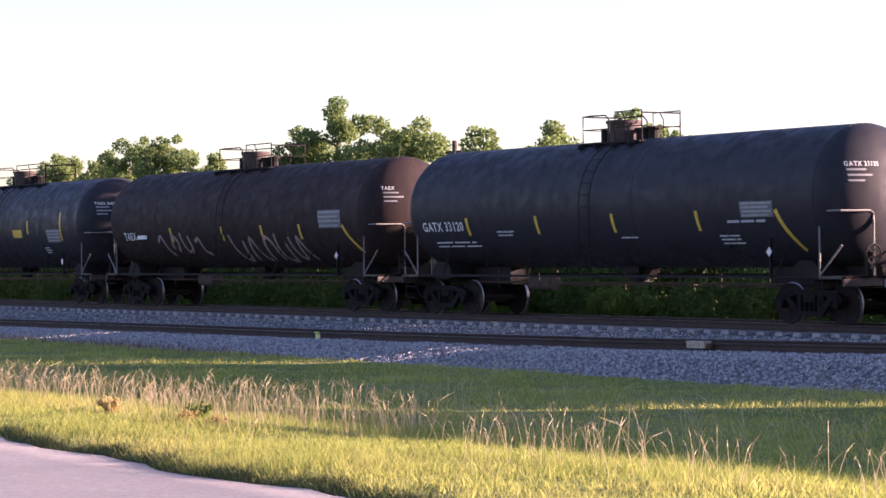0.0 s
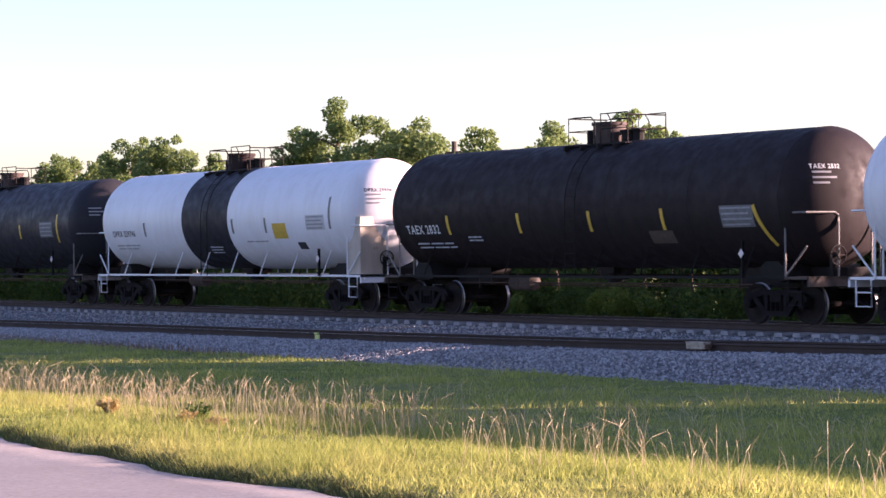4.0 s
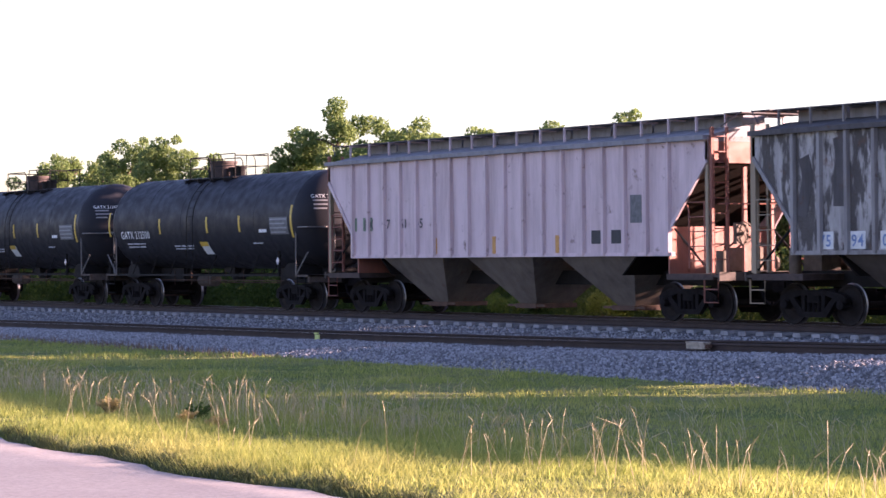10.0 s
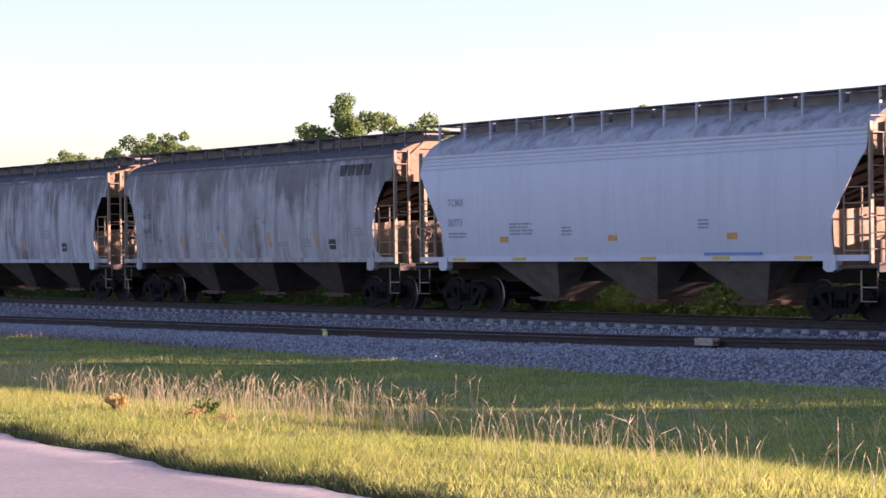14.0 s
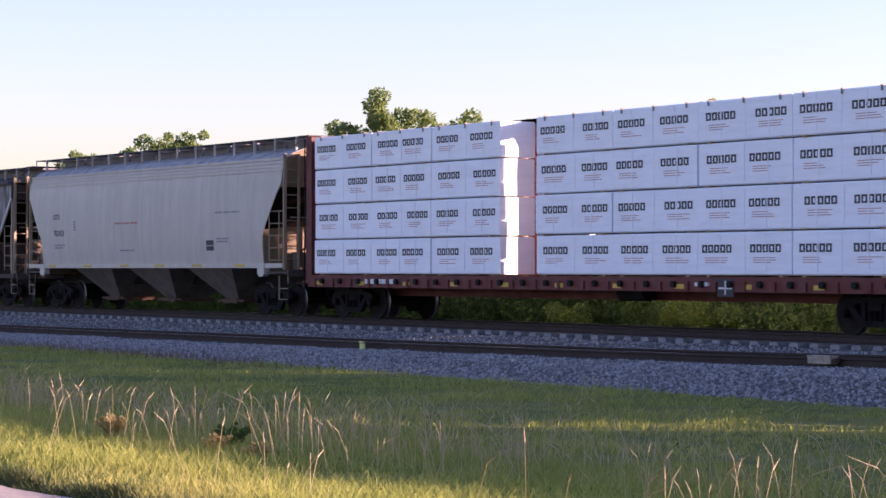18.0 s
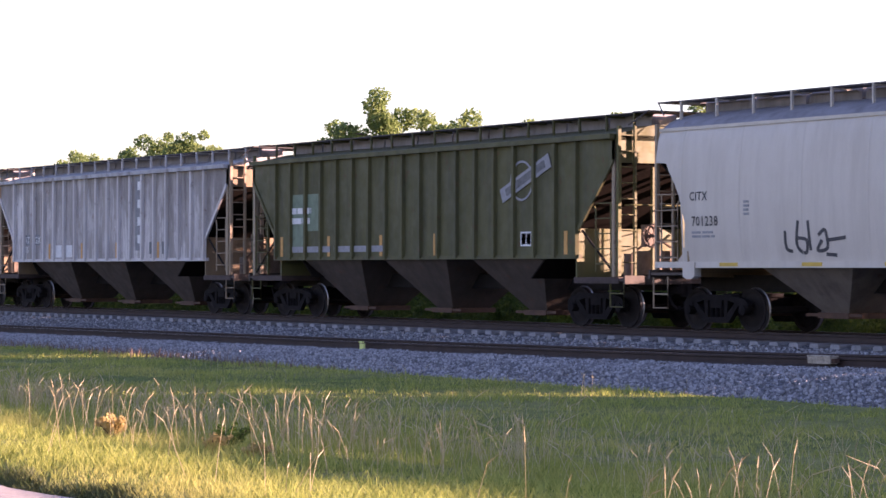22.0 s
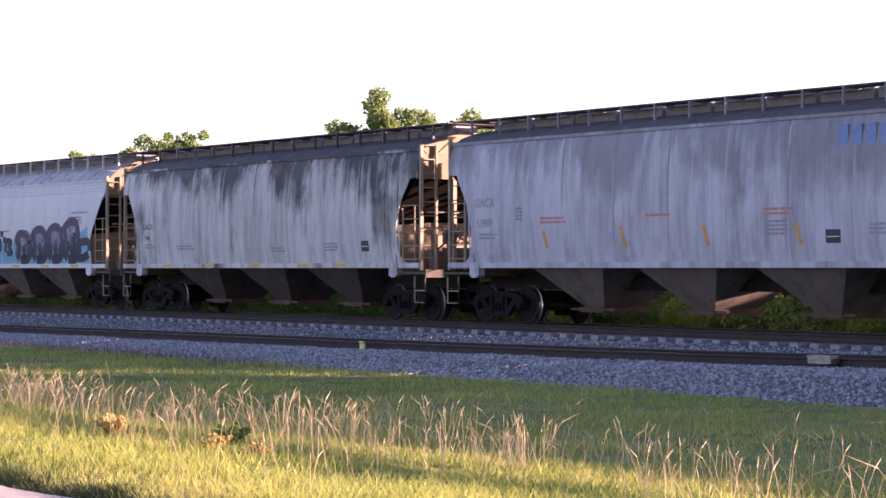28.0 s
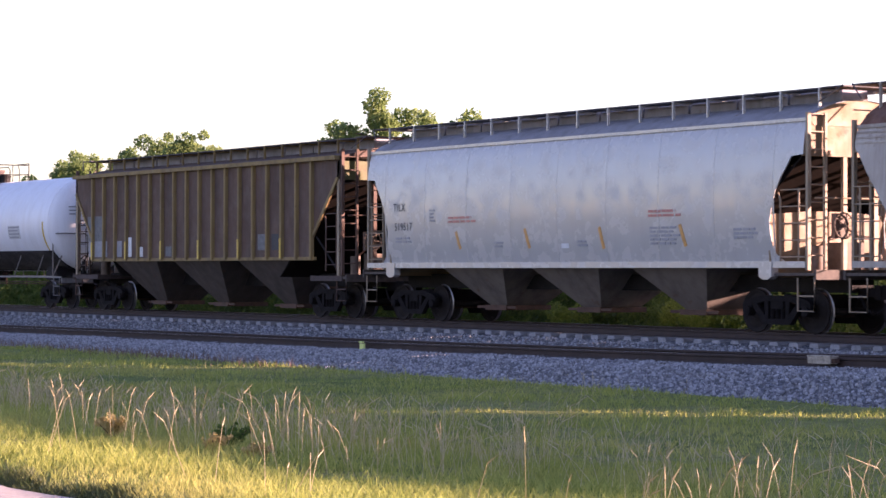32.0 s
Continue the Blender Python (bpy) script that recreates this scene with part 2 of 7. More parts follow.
k = Nodes("sun_bleached_asphalt")
v = k.coords(shift=False)
c = k.mix(k.ramp(k.noise(v, 0.8, 6.0), 0.35, 0.68), (0.27, 0.245, 0.235), (0.33, 0.305, 0.29))
c = k.mix(k.ramp(k.noise(v, 20.0, 6.0, 0.8), 0.42, 0.68, 0, 0.75), c, (0.15, 0.14, 0.135))
k.bump(k.noise(v, 90.0, 3.0), 0.5, 0.006)
ASPHALT = k.done(c, 0.85, 0, 0.25)


def road_top(X, Y):
    return -0.255 - 0.010 * np.abs(Y + 30.2) + 0.006 * wobble(X, Y, 4.0, 9)


road_ys = np.concatenate([np.arange(-33.4, ROAD_EDGE + 0.01, 0.2)])
rx = np.concatenate([[-900, -300], np.arange(-90, 31, 0.6), [80, 300, 900]])


def road_sheet():
    me = grid_mesh("road", rx, road_ys, lambda X, Y: np.where(Y > ROAD_EDGE - 0.05, -0.42, np.where(Y < -33.3, -0.42, road_top(X, Y))), ASPHALT)
    # a slightly ragged edge towards the verge
    for vert in me.vertices:
        if vert.co.y > ROAD_EDGE - 0.3:
            vert.co.y += float(flare(vert.co.x)) + 0.09 * math.sin(vert.co.x * 1.7) + 0.05 * math.sin(vert.co.x * 4.3 + 1) + 0.10 * math.sin(vert.co.x * 0.37)
    return me


road = tagged(new("road", road_sheet()), "pale weathered asphalt road with a ragged grass edge", "road", kind="structure")

# the passing track climbs gently beside the main track
SIDE_Y = -6.3


def side_top(x):
    return np.interp(x, [-300, -110, -75, -64, -55, -48.6, -39, -35.4, -32.8, -20, 60, 200], [-0.60, -0.50, -0.377, -0.315, -0.275, -0.245, -0.165, -0.115, -0.062, 0.0, 0.0, 0.0])


def bed(X, Y):
    s = side_top(X) - 0.185
    shoulder = np.interp(Y, [-11.0, -10.4, -8.6, -7.7, -5.0, -4.2], [0, 0.02, 0.85, 1, 1, 1])
    z1 = -0.70 + shoulder * (s + 0.70)
    w = np.clip((Y + 4.9) / 2.3, 0, 1)
    z = z1 * (1 - w) + w * np.interp(Y, [-2.6, -1.5, -1.28, -1.1, 2.2, 4.2], [-0.29, -0.285, -0.27, -0.215, -0.215, -0.85])
    return z + 0.018 * wobble(X, Y, 0.5, 21) + 0.03 * wobble(X, Y, 2.2, 22)


def gravel(name, lift):
    k = Nodes(name)
    v = k.coords(shift=False)
    vo = k.n("TexVoronoi", Scale=17.0)
    k.l(v, vo.inputs["Vector"])
    hue = k.n("SeparateColor")
    k.l(vo.outputs["Color"], hue.inputs[0])
    c = k.mix(hue.outputs[0], tuple(lift * x for x in (0.19, 0.19, 0.20)), tuple(lift * x for x in (0.46, 0.45, 0.46)))
    c = k.mix(k.ramp(vo.outputs["Distance"], 0.25, 0.6, 0, 0.75), c, (0.05, 0.05, 0.052))
    c = k.mix(k.ramp(k.noise(v, 0.5, 4.0), 0.42, 0.7, 0, 0.45), c, (0.16, 0.14, 0.12))
    inv = k.ramp(vo.outputs["Distance"], 0.0, 0.6, 1.0, 0.0)
    k.bump(inv, 0.9, 0.05)
    return k.done(c, 1.0, 0, 0.05)


BALLAST = gravel("grey_ballast", 0.82)
bx = np.concatenate([[-900, -400, -200], np.arange(-150, 31, 0.5), [60, 200, 600]])
by = np.arange(-11.0, 4.3, 0.2)
ballast = tagged(new("ballast_bed", grid_mesh("ballast_bed", bx, by, bed, BALLAST)), "blue-grey crushed stone ballast bed under two tracks", "ballast", kind="structure")

# loose stones lying on the bed
def stones(name, n, seed, x0, x1, y0, y1, size, material):
    r = np.random.RandomState(seed)
    base = np.array([(1, 0, 0), (-1, 0, 0), (0, 1, 0), (0, -1, 0), (0, 0, 1), (0, 0, -1)], float)
    tri = np.array([(0, 2, 4), (2, 1, 4), (1, 3, 4), (3, 0, 4), (2, 0, 5), (1, 2, 5), (3, 1, 5), (0, 3, 5)])
    x, y = r.uniform(x0, x1, n), r.uniform(y0, y1, n)
    z = bed(x, y)
    s = size * r.uniform(0.5, 1.25, (n, 1, 1)) * r.uniform(0.6, 1.3, (n, 6, 3))
    q = r.normal(size=(n, 3, 3))
    q, _ = np.linalg.qr(q)
    co = np.einsum("nij,nkj->nki", q, base[None] * s) + np.stack([x, y, z + 0.012], -1)[:, None]
    me = bpy.data.meshes.new(name)
    me.from_pydata(co.reshape(-1, 3).tolist(), [], (tri[None] + 6 * np.arange(n)[:, None, None]).reshape(-1, 3).tolist())
    me.materials.append(material)
    return tagged(new(name, me), "loose angular grey ballast stones", "stones", kind="stuff")


k = Nodes("ballast_stone")
geo = k.n("NewGeometry")
c = k.mix(geo.outputs["Random Per Island"], (0.13, 0.13, 0.138), (0.40, 0.395, 0.40))
STONE = k.done(c, 1.0, 0, 0.04)
stones("ballast_stones", 52000, 5, -75, -14, -10.7, -6.9, 0.034, STONE)
stones("ballast_stones", 14000, 6, -85, -24, -5.6, -1.5, 0.034, STONE)

# ---- track: rails, ties and clips ----
RAIL_PROFILE = [(-0.07, -0.17), (0.07, -0.17), (0.07, -0.158), (0.014, -0.13), (0.010, -0.05), (0.036, -0.036), (0.036, -0.006), (0.030, 0.0), (-0.030, 0.0), (-0.036, -0.006), (-0.036, -0.036), (-0.010, -0.05), (-0.014, -0.13), (-0.07, -0.158)]


def rail(y, top, x0, x1, name, parent):
    m = MB()
    xx = [x0, -110] + [float(a) for a in np.arange(-100, 11, 5.0)] + [x1]
    m.rings([[(x, y + a, top(x) + b) for a, b in RAIL_PROFILE] for x in xx])
    ob = part(name, m, RAIL_SIDE, parent)
    me = ob.data
    me.materials.append(TREAD)
    for p in me.polygons:
        if p.normal.z > 0.8 and abs(p.center.z - top(p.center.x)) < 0.004:
            p.material_index = 1
    return ob


def tie_mesh(key, length, w, h, material, chamfer):
    m = MB()
    c = chamfer
    ring = [(-w / 2 + c, h), (-w / 2, h - c), (-w / 2, 0), (w / 2, 0), (w / 2, h - c), (w / 2 - c, h)]
    m.rings([[(a, y, b) for a, b in ring] for y in (-length / 2, length / 2)])
    return once(key, lambda: m, material)


CONCRETE = plain("pale_concrete_tie", (0.31, 0.305, 0.31), 0.95, 0.0, 0.5, 4.0)
OLD_WOOD = plain("grey_weathered_timber_tie", (0.10, 0.085, 0.075), 0.95, 0.0, 0.5, 5.0)
main_track = tagged(thing("main_track", "running track with worn rails on concrete ties", "railway track"), kind="structure")
rail(-0.755, lambda x: 0.0, -900, 500, "rail", main_track)
rail(0.755, lambda x: 0.0, -900, 500, "rail", main_track)
side_track = tagged(thing("side_track", "passing track with rusty rails on timber ties", "railway track"), kind="structure")
rail(SIDE_Y - 0.755, side_top, -900, 500, "rail", side_track)
rail(SIDE_Y + 0.755, side_top, -900, 500, "rail", side_track)
rr = random.Random(7)
for i in range(150):
    x = -112 + i * 0.62
    ob = part("tie", tie_mesh("concrete_tie", 2.6, 0.27, 0.2, CONCRETE, 0.03), CONCRETE, main_track)
    ob.location = (x, 0, -0.375 + rr.uniform(-0.004, 0.006))
for i in range(110):
    x = -95 + i * 0.55 + rr.uniform(-0.04, 0.04)
    ob = part("tie", tie_mesh("timber_tie", 2.6, 0.23, 0.18, OLD_WOOD, 0.008), OLD_WOOD, side_track)
    ob.location = (x, SIDE_Y + rr.uniform(-0.05, 0.05), float(side_top(x)) - 0.345 + rr.uniform(-0.01, 0.01))
    ob.rotation_euler = (0, 0, rr.uniform(-0.02, 0.02))

# small lineside things at the passing track
LIME = plain("lime_marker_paint", (0.55, 0.62, 0.18), 0.5, 0.0, 0.2, 9.0)
PALE_BOX = plain("pale_rusted_box", (0.44, 0.38, 0.30), 0.8, 0.0, 0.6, 14.0)


def marker(x, y, z, w, h):
    e = thing("rail_marker", "small lime-yellow marker clipped beside the rail", "marker")
    e.location = (x, y, z)
    part("plate", MB().box(-w / 2, w / 2, -0.02, 0.02, 0, h), LIME, e)
    part("foot", MB().box(-w * 0.7, w * 0.3, -0.05, 0.03, -0.05, 0.02), LIME, e)
    part("cap", MB().box(-w * 0.65, w * 0.15, -0.03, 0.03, h + 0.015, h + 0.05), LIME, e)


# ---- trees, undergrowth and grass ----
BARK = plain("grey_brown_bark", (0.10, 0.075, 0.055), 0.95, 0.0, 0.5, 8.0)
LEAF = foliage("sunlit_tree_leaf", (0.11, 0.17, 0.05), (0.23, 0.29, 0.10), 0.62)
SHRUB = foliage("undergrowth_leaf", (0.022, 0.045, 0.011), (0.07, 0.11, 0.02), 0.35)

UNDER = foliage("low_weed_leaf", (0.05, 0.095, 0.02), (0.13, 0.19, 0.04), 0.5)


def leaf_cloud(centres, radii, count, size, seed, flat=0.8):
    """Many small folded leaves round the given clump centres, as vertex and face arrays."""
    r = np.random.RandomState(seed)
    C, Rd = np.array(centres), np.array(radii)
    pick = r.choice(len(C), count, p=Rd ** 2 / np.sum(Rd ** 2))
    d = r.normal(size=(count, 3))
    d /= np.linalg.norm(d, axis=1)[:, None]
    p = C[pick] + d * (Rd[pick] * r.uniform(0.35, 1.05, count) ** 0.6)[:, None] * np.array([1, 1, flat])
    a = r.normal(size=(count, 3))
    a /= np.linalg.norm(a, axis=1)[:, None]
    b = np.cross(a, r.normal(size=(count, 3)))
    b /= np.linalg.norm(b, axis=1)[:, None]
    s = size * r.uniform(0.6, 1.35, (count, 1))
    quad = np.stack([p - a * s, p + b * s * 0.5 + 0.12 * s * np.cross(a, b), p + a * s, p - b * s * 0.5 + 0.12 * s * np.cross(a, b)], 1)
    faces = np.concatenate([np.stack([np.arange(count) * 4, np.arange(count) * 4 + 1, np.arange(count) * 4 + 2], -1), np.stack([np.arange(count) * 4, np.arange(count) * 4 + 2, np.arange(count) * 4 + 3], -1)])
    return quad.reshape(-1, 3), faces


def cloud_mesh(name, v, f, material):
    me = bpy.data.meshes.new(name)
    me.from_pydata(v.tolist(), [], f.tolist())
    me.materials.append(material)
    return me


def tree(x, y, top, spread_r, seed, leaves=5200, lean=0.0):
    """A tapered trunk with limbs and a loose crown of leaf clumps."""
    r = random.Random(seed)
    g = float(lie(np.array([x]), np.array([y]))[0])
    e = thing("tree", "leafy broad-crowned tree with an uneven sunlit outline", "tree", "trees behind the track")
    e.location = (x, y, g)
    ht = top - g
    m = MB()
    pts = [(lean * ht * (i / 6) ** 2 + r.uniform(-0.06, 0.06), r.uniform(-0.06, 0.06), ht * 0.78 * i / 6) for i in range(7)]
    for i in range(6):
        m.cyl(pts[i], pts[i + 1], 0.17 * (1 - i / 7.5), 8, 0.17 * (1 - (i + 1) / 7.5))
    centres, radii = [], []
    nlimb = 16
    for i in range(nlimb):
        f = 0.34 + 0.60 * i / nlimb
        a = i * 2.4 + r.uniform(-0.5, 0.5)
        ln = spread_r * (1.0 - 0.55 * max(0, f - 0.5) / 0.5) * r.uniform(0.5, 1.25)
        b = Vector(pts[min(6, int(f * 7.5))])
        tip = b + Vector((math.cos(a) * ln, math.sin(a) * ln, r.uniform(0.25, 0.75) * ln))
        tip.z = min(tip.z, ht - 0.35)
        mid = (b + tip) / 2 + Vector((0, 0, 0.12 * ln))
        m.cyl(b, mid, 0.055, 6, 0.04)
        m.cyl(mid, tip, 0.04, 6, 0.015)
        for q in range(3):
            o = Vector((r.uniform(-1, 1), r.uniform(-1, 1), r.uniform(-0.6, 0.8))) * 0.45
            centres.append(tuple((mid if q == 2 else tip) + o))
            radii.append(r.uniform(0.24, 0.62))
    for q in range(5):
        centres.append((lean * ht + r.uniform(-0.5, 0.5), r.uniform(-0.5, 0.5), ht - 0.25 - 0.22 * q))
        radii.append(r.uniform(0.22, 0.45))
    part("trunk", m, BARK, e)
    v, f = leaf_cloud(centres, radii, leaves, 0.08, seed)
    part("crown", cloud_mesh("crown", v, f, LEAF), LEAF, e)
    return e


TREES = [(-113, 14, 6.5, 2.2), (-109.6, 14.5, 6.6, 2.0), (-105.5, 14, 7.1, 2.1), (-101.6, 14, 7.0, 1.9), (-98.5, 15, 6.0, 1.8), (-118, 15, 6.3, 2.4),
         (-88.6, 14, 6.6, 1.7), (-85.8, 14, 7.7, 2.1), (-83.0, 14.4, 6.8, 1.9), (-79.6, 14, 6.6, 1.8), (-75.4, 14, 6.1, 1.6), (-70.4, 14, 6.0, 1.7), (-66.0, 14, 6.3, 1.3), (-64.0, 14.4, 5.6, 1.3),
         (-93.5, 16, 5.2, 2.0), (-61.0, 15, 5.0, 1.7), (-72.8, 16, 5.2, 1.9), (-57.5, 16, 4.9, 1.6)]
for i, (x, y, top, sr) in enumerate(TREES):
    near = 0.9
    tree(x * near, -36.8 + (y + 36.8) * near, 1.675 + (top + 0.42 - 1.675) * near, sr * near, 40 + i, 14000)

pole = thing("utility_pole", "old grey timber utility pole with a broken top", "pole")
pole.location = (-69.2, 8.92, -0.55)
part("shaft", MB().cyl((0, 0, 0), (0, 0, 6.1), 0.12, 10, 0.09), BARK, pole)
part("crossarm", MB().box(-0.5, 0.5, -0.05, 0.05, 5.65, 5.75), BARK, pole)


def thicket(name, label, n, x0, x1, y0, y1, h0, h1, leaves, size, seed, material):
    r = random.Random(seed)
    cs, rs = [], []
    for _ in range(n):
        x, y = r.uniform(x0, x1), r.uniform(y0, y1)
        g = float(lie(np.array([x]), np.array([y]))[0])
        h = r.uniform(h0, h1)
        q = int(3 + h * 2.5)
        for i in range(q):
            cs.append((x + r.uniform(-0.5, 0.5), y + r.uniform(-0.4, 0.4), g + 0.1 + h * (i + 0.5) / q))
            rs.append(r.uniform(0.25, 0.5))
    v, f = leaf_cloud(cs, rs, leaves, size, seed)
    return tagged(new(name, cloud_mesh(name, v, f, material)), label, "bushes", kind="stuff")


thicket("undergrowth", "dense green weeds and brush along the far side of the track", 760, -130, 10, 5.2, 8.5, 0.8, 2.3, 190000, 0.07, 11, UNDER)
# this belt is mostly unseen; its height is set to block low sun
thicket("sun_blocking_brush", "tangled green brush under the trees, tall enough to block low sun", 900, -135, 20, 10.8, 13.3, 3.6, 4.3, 200000, 0.17, 12, SHRUB)
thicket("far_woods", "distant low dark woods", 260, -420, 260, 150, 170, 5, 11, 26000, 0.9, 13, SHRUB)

# grass: short blades, tall straw stalks with seed heads, weeds
def blades(name, x, y, h, w, lean, seed, material, label, base=None):
    r = np.random.RandomState(seed)
    n = len(x)
    z = lie(x, y) - 0.02
    a = r.uniform(0, 6.28, n)
    ux, uy = np.cos(a), np.sin(a)
    b = r.uniform(0, 6.28, n)
    lx, ly = np.cos(b) * lean * h, np.sin(b) * lean * h
    p = np.stack([x, y, z], -1)
    side = np.stack([ux * w, uy * w, 0 * w], -1)
    mid = p + np.stack([lx * 0.3, ly * 0.3, h * 0.55], -1)
    tip = p + np.stack([lx, ly, h], -1)
    co = np.stack([p - side, p + side, mid + side * 0.75, mid - side * 0.75, tip], 1).reshape(-1, 3)
    i = np.arange(n)[:, None] * 5
    me = bpy.data.meshes.new(name)
    faces = [tuple(q) for q in (i + np.array([0, 1, 2, 3])).tolist()] + [tuple(q) for q in (i + np.array([3, 2, 4])).tolist()]
    me.from_pydata(co.tolist(), [], faces)
    me.materials.append(material)
    return tagged(new(name, me), label, "grass", kind="stuff")


GRASS = foliage("green_grass_blade", (0.16, 0.215, 0.04), (0.50, 0.50, 0.13), 0.58, (0.56, 0.47, 0.17))
# edge blades: darker, less translucent green standing in for the bank's shade
SHADE_GRASS = foliage("shade_darkened_grass", (0.055, 0.07, 0.025), (0.16, 0.17, 0.06), 0.15)
STRAW = foliage("dry_straw_stalk", (0.45, 0.37, 0.22), (0.66, 0.57, 0.38), 0.4)
WEED = foliage("dark_weed_leaf", (0.06, 0.12, 0.02), (0.10, 0.17, 0.03), 0.45)
DRYWEED = foliage("orange_dry_weed", (0.42, 0.33, 0.12), (0.56, 0.42, 0.18), 0.5)
gr = np.random.RandomState(31)


def verge(n, y0, y1, seed):
    """Points on the verge inside the wedge that opens from the road towards the track."""
    r = np.random.RandomState(seed)
    y = r.uniform(y0, y1, n)
    d = y + 38
    x = -r.uniform(0.85, 2.95, n) * d + r.uniform(-1, 1, n)
    x = np.clip(x, -92, -6)
    keep = y > ROAD_EDGE - 0.1 + flare(x) + 0.09 * np.sin(x * 1.7) + 0.10 * np.sin(x * 0.37)
    return x[keep], y[keep]


def patchy(x, y, seed):
    """Tuft pattern from 0 to 1: broad patches with small tussocks in them."""
    a = wobble(x, y, 5.5, seed) + 0.8 * wobble(x, y, 1.7, seed + 1) + 0.9 * wobble(x, y, 0.55, seed + 2)
    return np.clip(0.5 + 0.75 * a, 0, 1)


x, y = verge(230000, ROAD_EDGE - 0.05, -10.3, 32)
tuft = patchy(x, y, 133)
blades("grass_blades", x, y, gr.uniform(0.03, 0.10, len(x)) * (0.35 + 1.25 * tuft), gr.uniform(0.003, 0.008, len(x)), 0.55, 34, GRASS, "uneven tufted green grass on the verge")
x, y = verge(150000, ROAD_EDGE - 0.1, -20.5, 35)
tuft = patchy(x, y, 233)
keep = gr.uniform(0, 1, len(x)) < 0.18 + 0.82 * tuft
x, y, tuft = x[keep], y[keep], tuft[keep]
blades("grass_blades", x, y, gr.uniform(0.05, 0.15, len(x)) * (0.4 + 0.95 * tuft), gr.uniform(0.002, 0.005, len(x)), 0.6, 36, GRASS, "longer yellow-green grass beside the road")
x, y = verge(60000, ROAD_EDGE + 0.2, -10.3, 37)
tuft = patchy(x, y, 333)
keep = tuft > 0.72
blades("broad_grass", x[keep], y[keep], gr.uniform(0.03, 0.08, int(keep.sum())), gr.uniform(0.003, 0.006, int(keep.sum())), 0.7, 137, WEED, "darker broad-leaved grass in patches")

dr = np.random.RandomState(71)
x = np.concatenate([dr.normal(c, 2.2, 260) for c in (-74, -70, -66, -61.5, -58, -55, -50.5)])
y = -10.5 + 0.035 * np.clip(-50 - x, 0, 30) + dr.normal(0, 0.45, len(x))
RUSSET = foliage("russet_dry_weed", (0.13, 0.075, 0.06), (0.27, 0.19, 0.13), 0.4)
blades("dry_weeds", x, y, dr.uniform(0.08, 0.27, len(x)), dr.uniform(0.005, 0.012, len(x)), 0.4, 72, RUSSET, "russet dry weeds at the foot of the ballast")
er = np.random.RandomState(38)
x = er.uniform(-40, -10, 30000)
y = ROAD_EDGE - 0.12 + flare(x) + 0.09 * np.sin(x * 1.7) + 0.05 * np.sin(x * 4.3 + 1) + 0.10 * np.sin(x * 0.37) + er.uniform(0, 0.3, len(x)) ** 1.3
blades("edge_grass", x, y, er.uniform(0.05, 0.13, len(x)), er.uniform(0.003, 0.007, len(x)), 0.55, 39, SHADE_GRASS, "ragged tufts of grass along the asphalt edge, darkened for shade")


def stalks(label, clumps, x0, x1, y0, y1, seed, lo, hi, fan):
    """Clumps of straight, thin dry stalks with narrow seed heads."""
    r = random.Random(seed)
    m = MB()
    for _ in range(clumps):
        cx, cy = r.uniform(x0, x1), r.uniform(y0, y1)
        if cy < ROAD_EDGE + float(flare(cx)) + 0.5:
            continue
        tall, drift = r.uniform(lo, hi), r.gauss(0.0, 0.13)
        for _ in range(r.randint(2, fan)):
            x, y = cx + r.gauss(0, 0.16), cy + r.gauss(0, 0.16)
            g = float(lie(np.array([x]), np.array([y]))[0])
            h = tall * r.uniform(0.6, 1.1)
            dx, dy = (drift + r.gauss(0, 0.28)) * h, r.gauss(0, 0.26) * h
            nod = r.uniform(1.05, 1.4)
            pts = [(x, y, g), (x + dx * 0.45, y + dy * 0.45, g + h * 0.5), (x + dx * 0.8, y + dy * 0.8, g + h * 0.84), (x + dx * nod, y + dy * nod, g + h * r.uniform(0.97, 1.0))]
            m.cyl(pts[0], pts[1], 0.0023, 3, 0.0020)
            m.cyl(pts[1], pts[2], 0.0020, 3, 0.0017)
            m.cyl(pts[2], pts[3], 0.0050, 3, 0.0012)
    me = bpy.data.meshes.new("stalks")
    me.from_pydata(m.v, [], m.f)
    me.materials.append(STRAW)
    return tagged(new("tall_grass_stalks", me), label, "grass", kind="stuff")


stalks("dense pale straw stalks with seed heads standing in a long row", 440, -48, -23, -23.4, -20.4, 51, 0.28, 0.54, 6)
stalks("thin scattered straw stalks with seed heads", 190, -30, -11, -24.5, -17.0, 52, 0.30, 0.58, 5)
stalks("short scattered straw stalks near the ballast", 90, -62, -25, -18.5, -10.4, 53, 0.12, 0.34, 4)
stalks("long single straw stalks beside the road", 60, -26, -10, -26.0, -22.0, 54, 0.35, 0.62, 3)


def weed(x, y, h, n, seed, material, label, name="weed"):
    g = float(lie(np.array([x]), np.array([y]))[0])
    e = thing(name, label, "weed")
    e.location = (x, y, g)
    r = random.Random(seed)
    cs, rs = [], []
    for i in range(11):
        a, out = r.uniform(0, 6.28), r.uniform(0.3, 1.15) * h
        tip = (math.cos(a) * out, math.sin(a) * out, h * r.uniform(0.45, 1.0))
        part("stem", MB().cyl((0, 0, 0), tip, 0.005, 5, 0.002), BARK, e)
        for q in (0.35, 0.6, 0.8, 1.0):
            cs.append((tip[0] * q, tip[1] * q, tip[2] * q))
            rs.append(h * r.uniform(0.12, 0.24))
    v, f = leaf_cloud(cs, rs, n * 2, 0.024, seed)
    part("leaves", cloud_mesh("leaves", v, f, material), material, e)




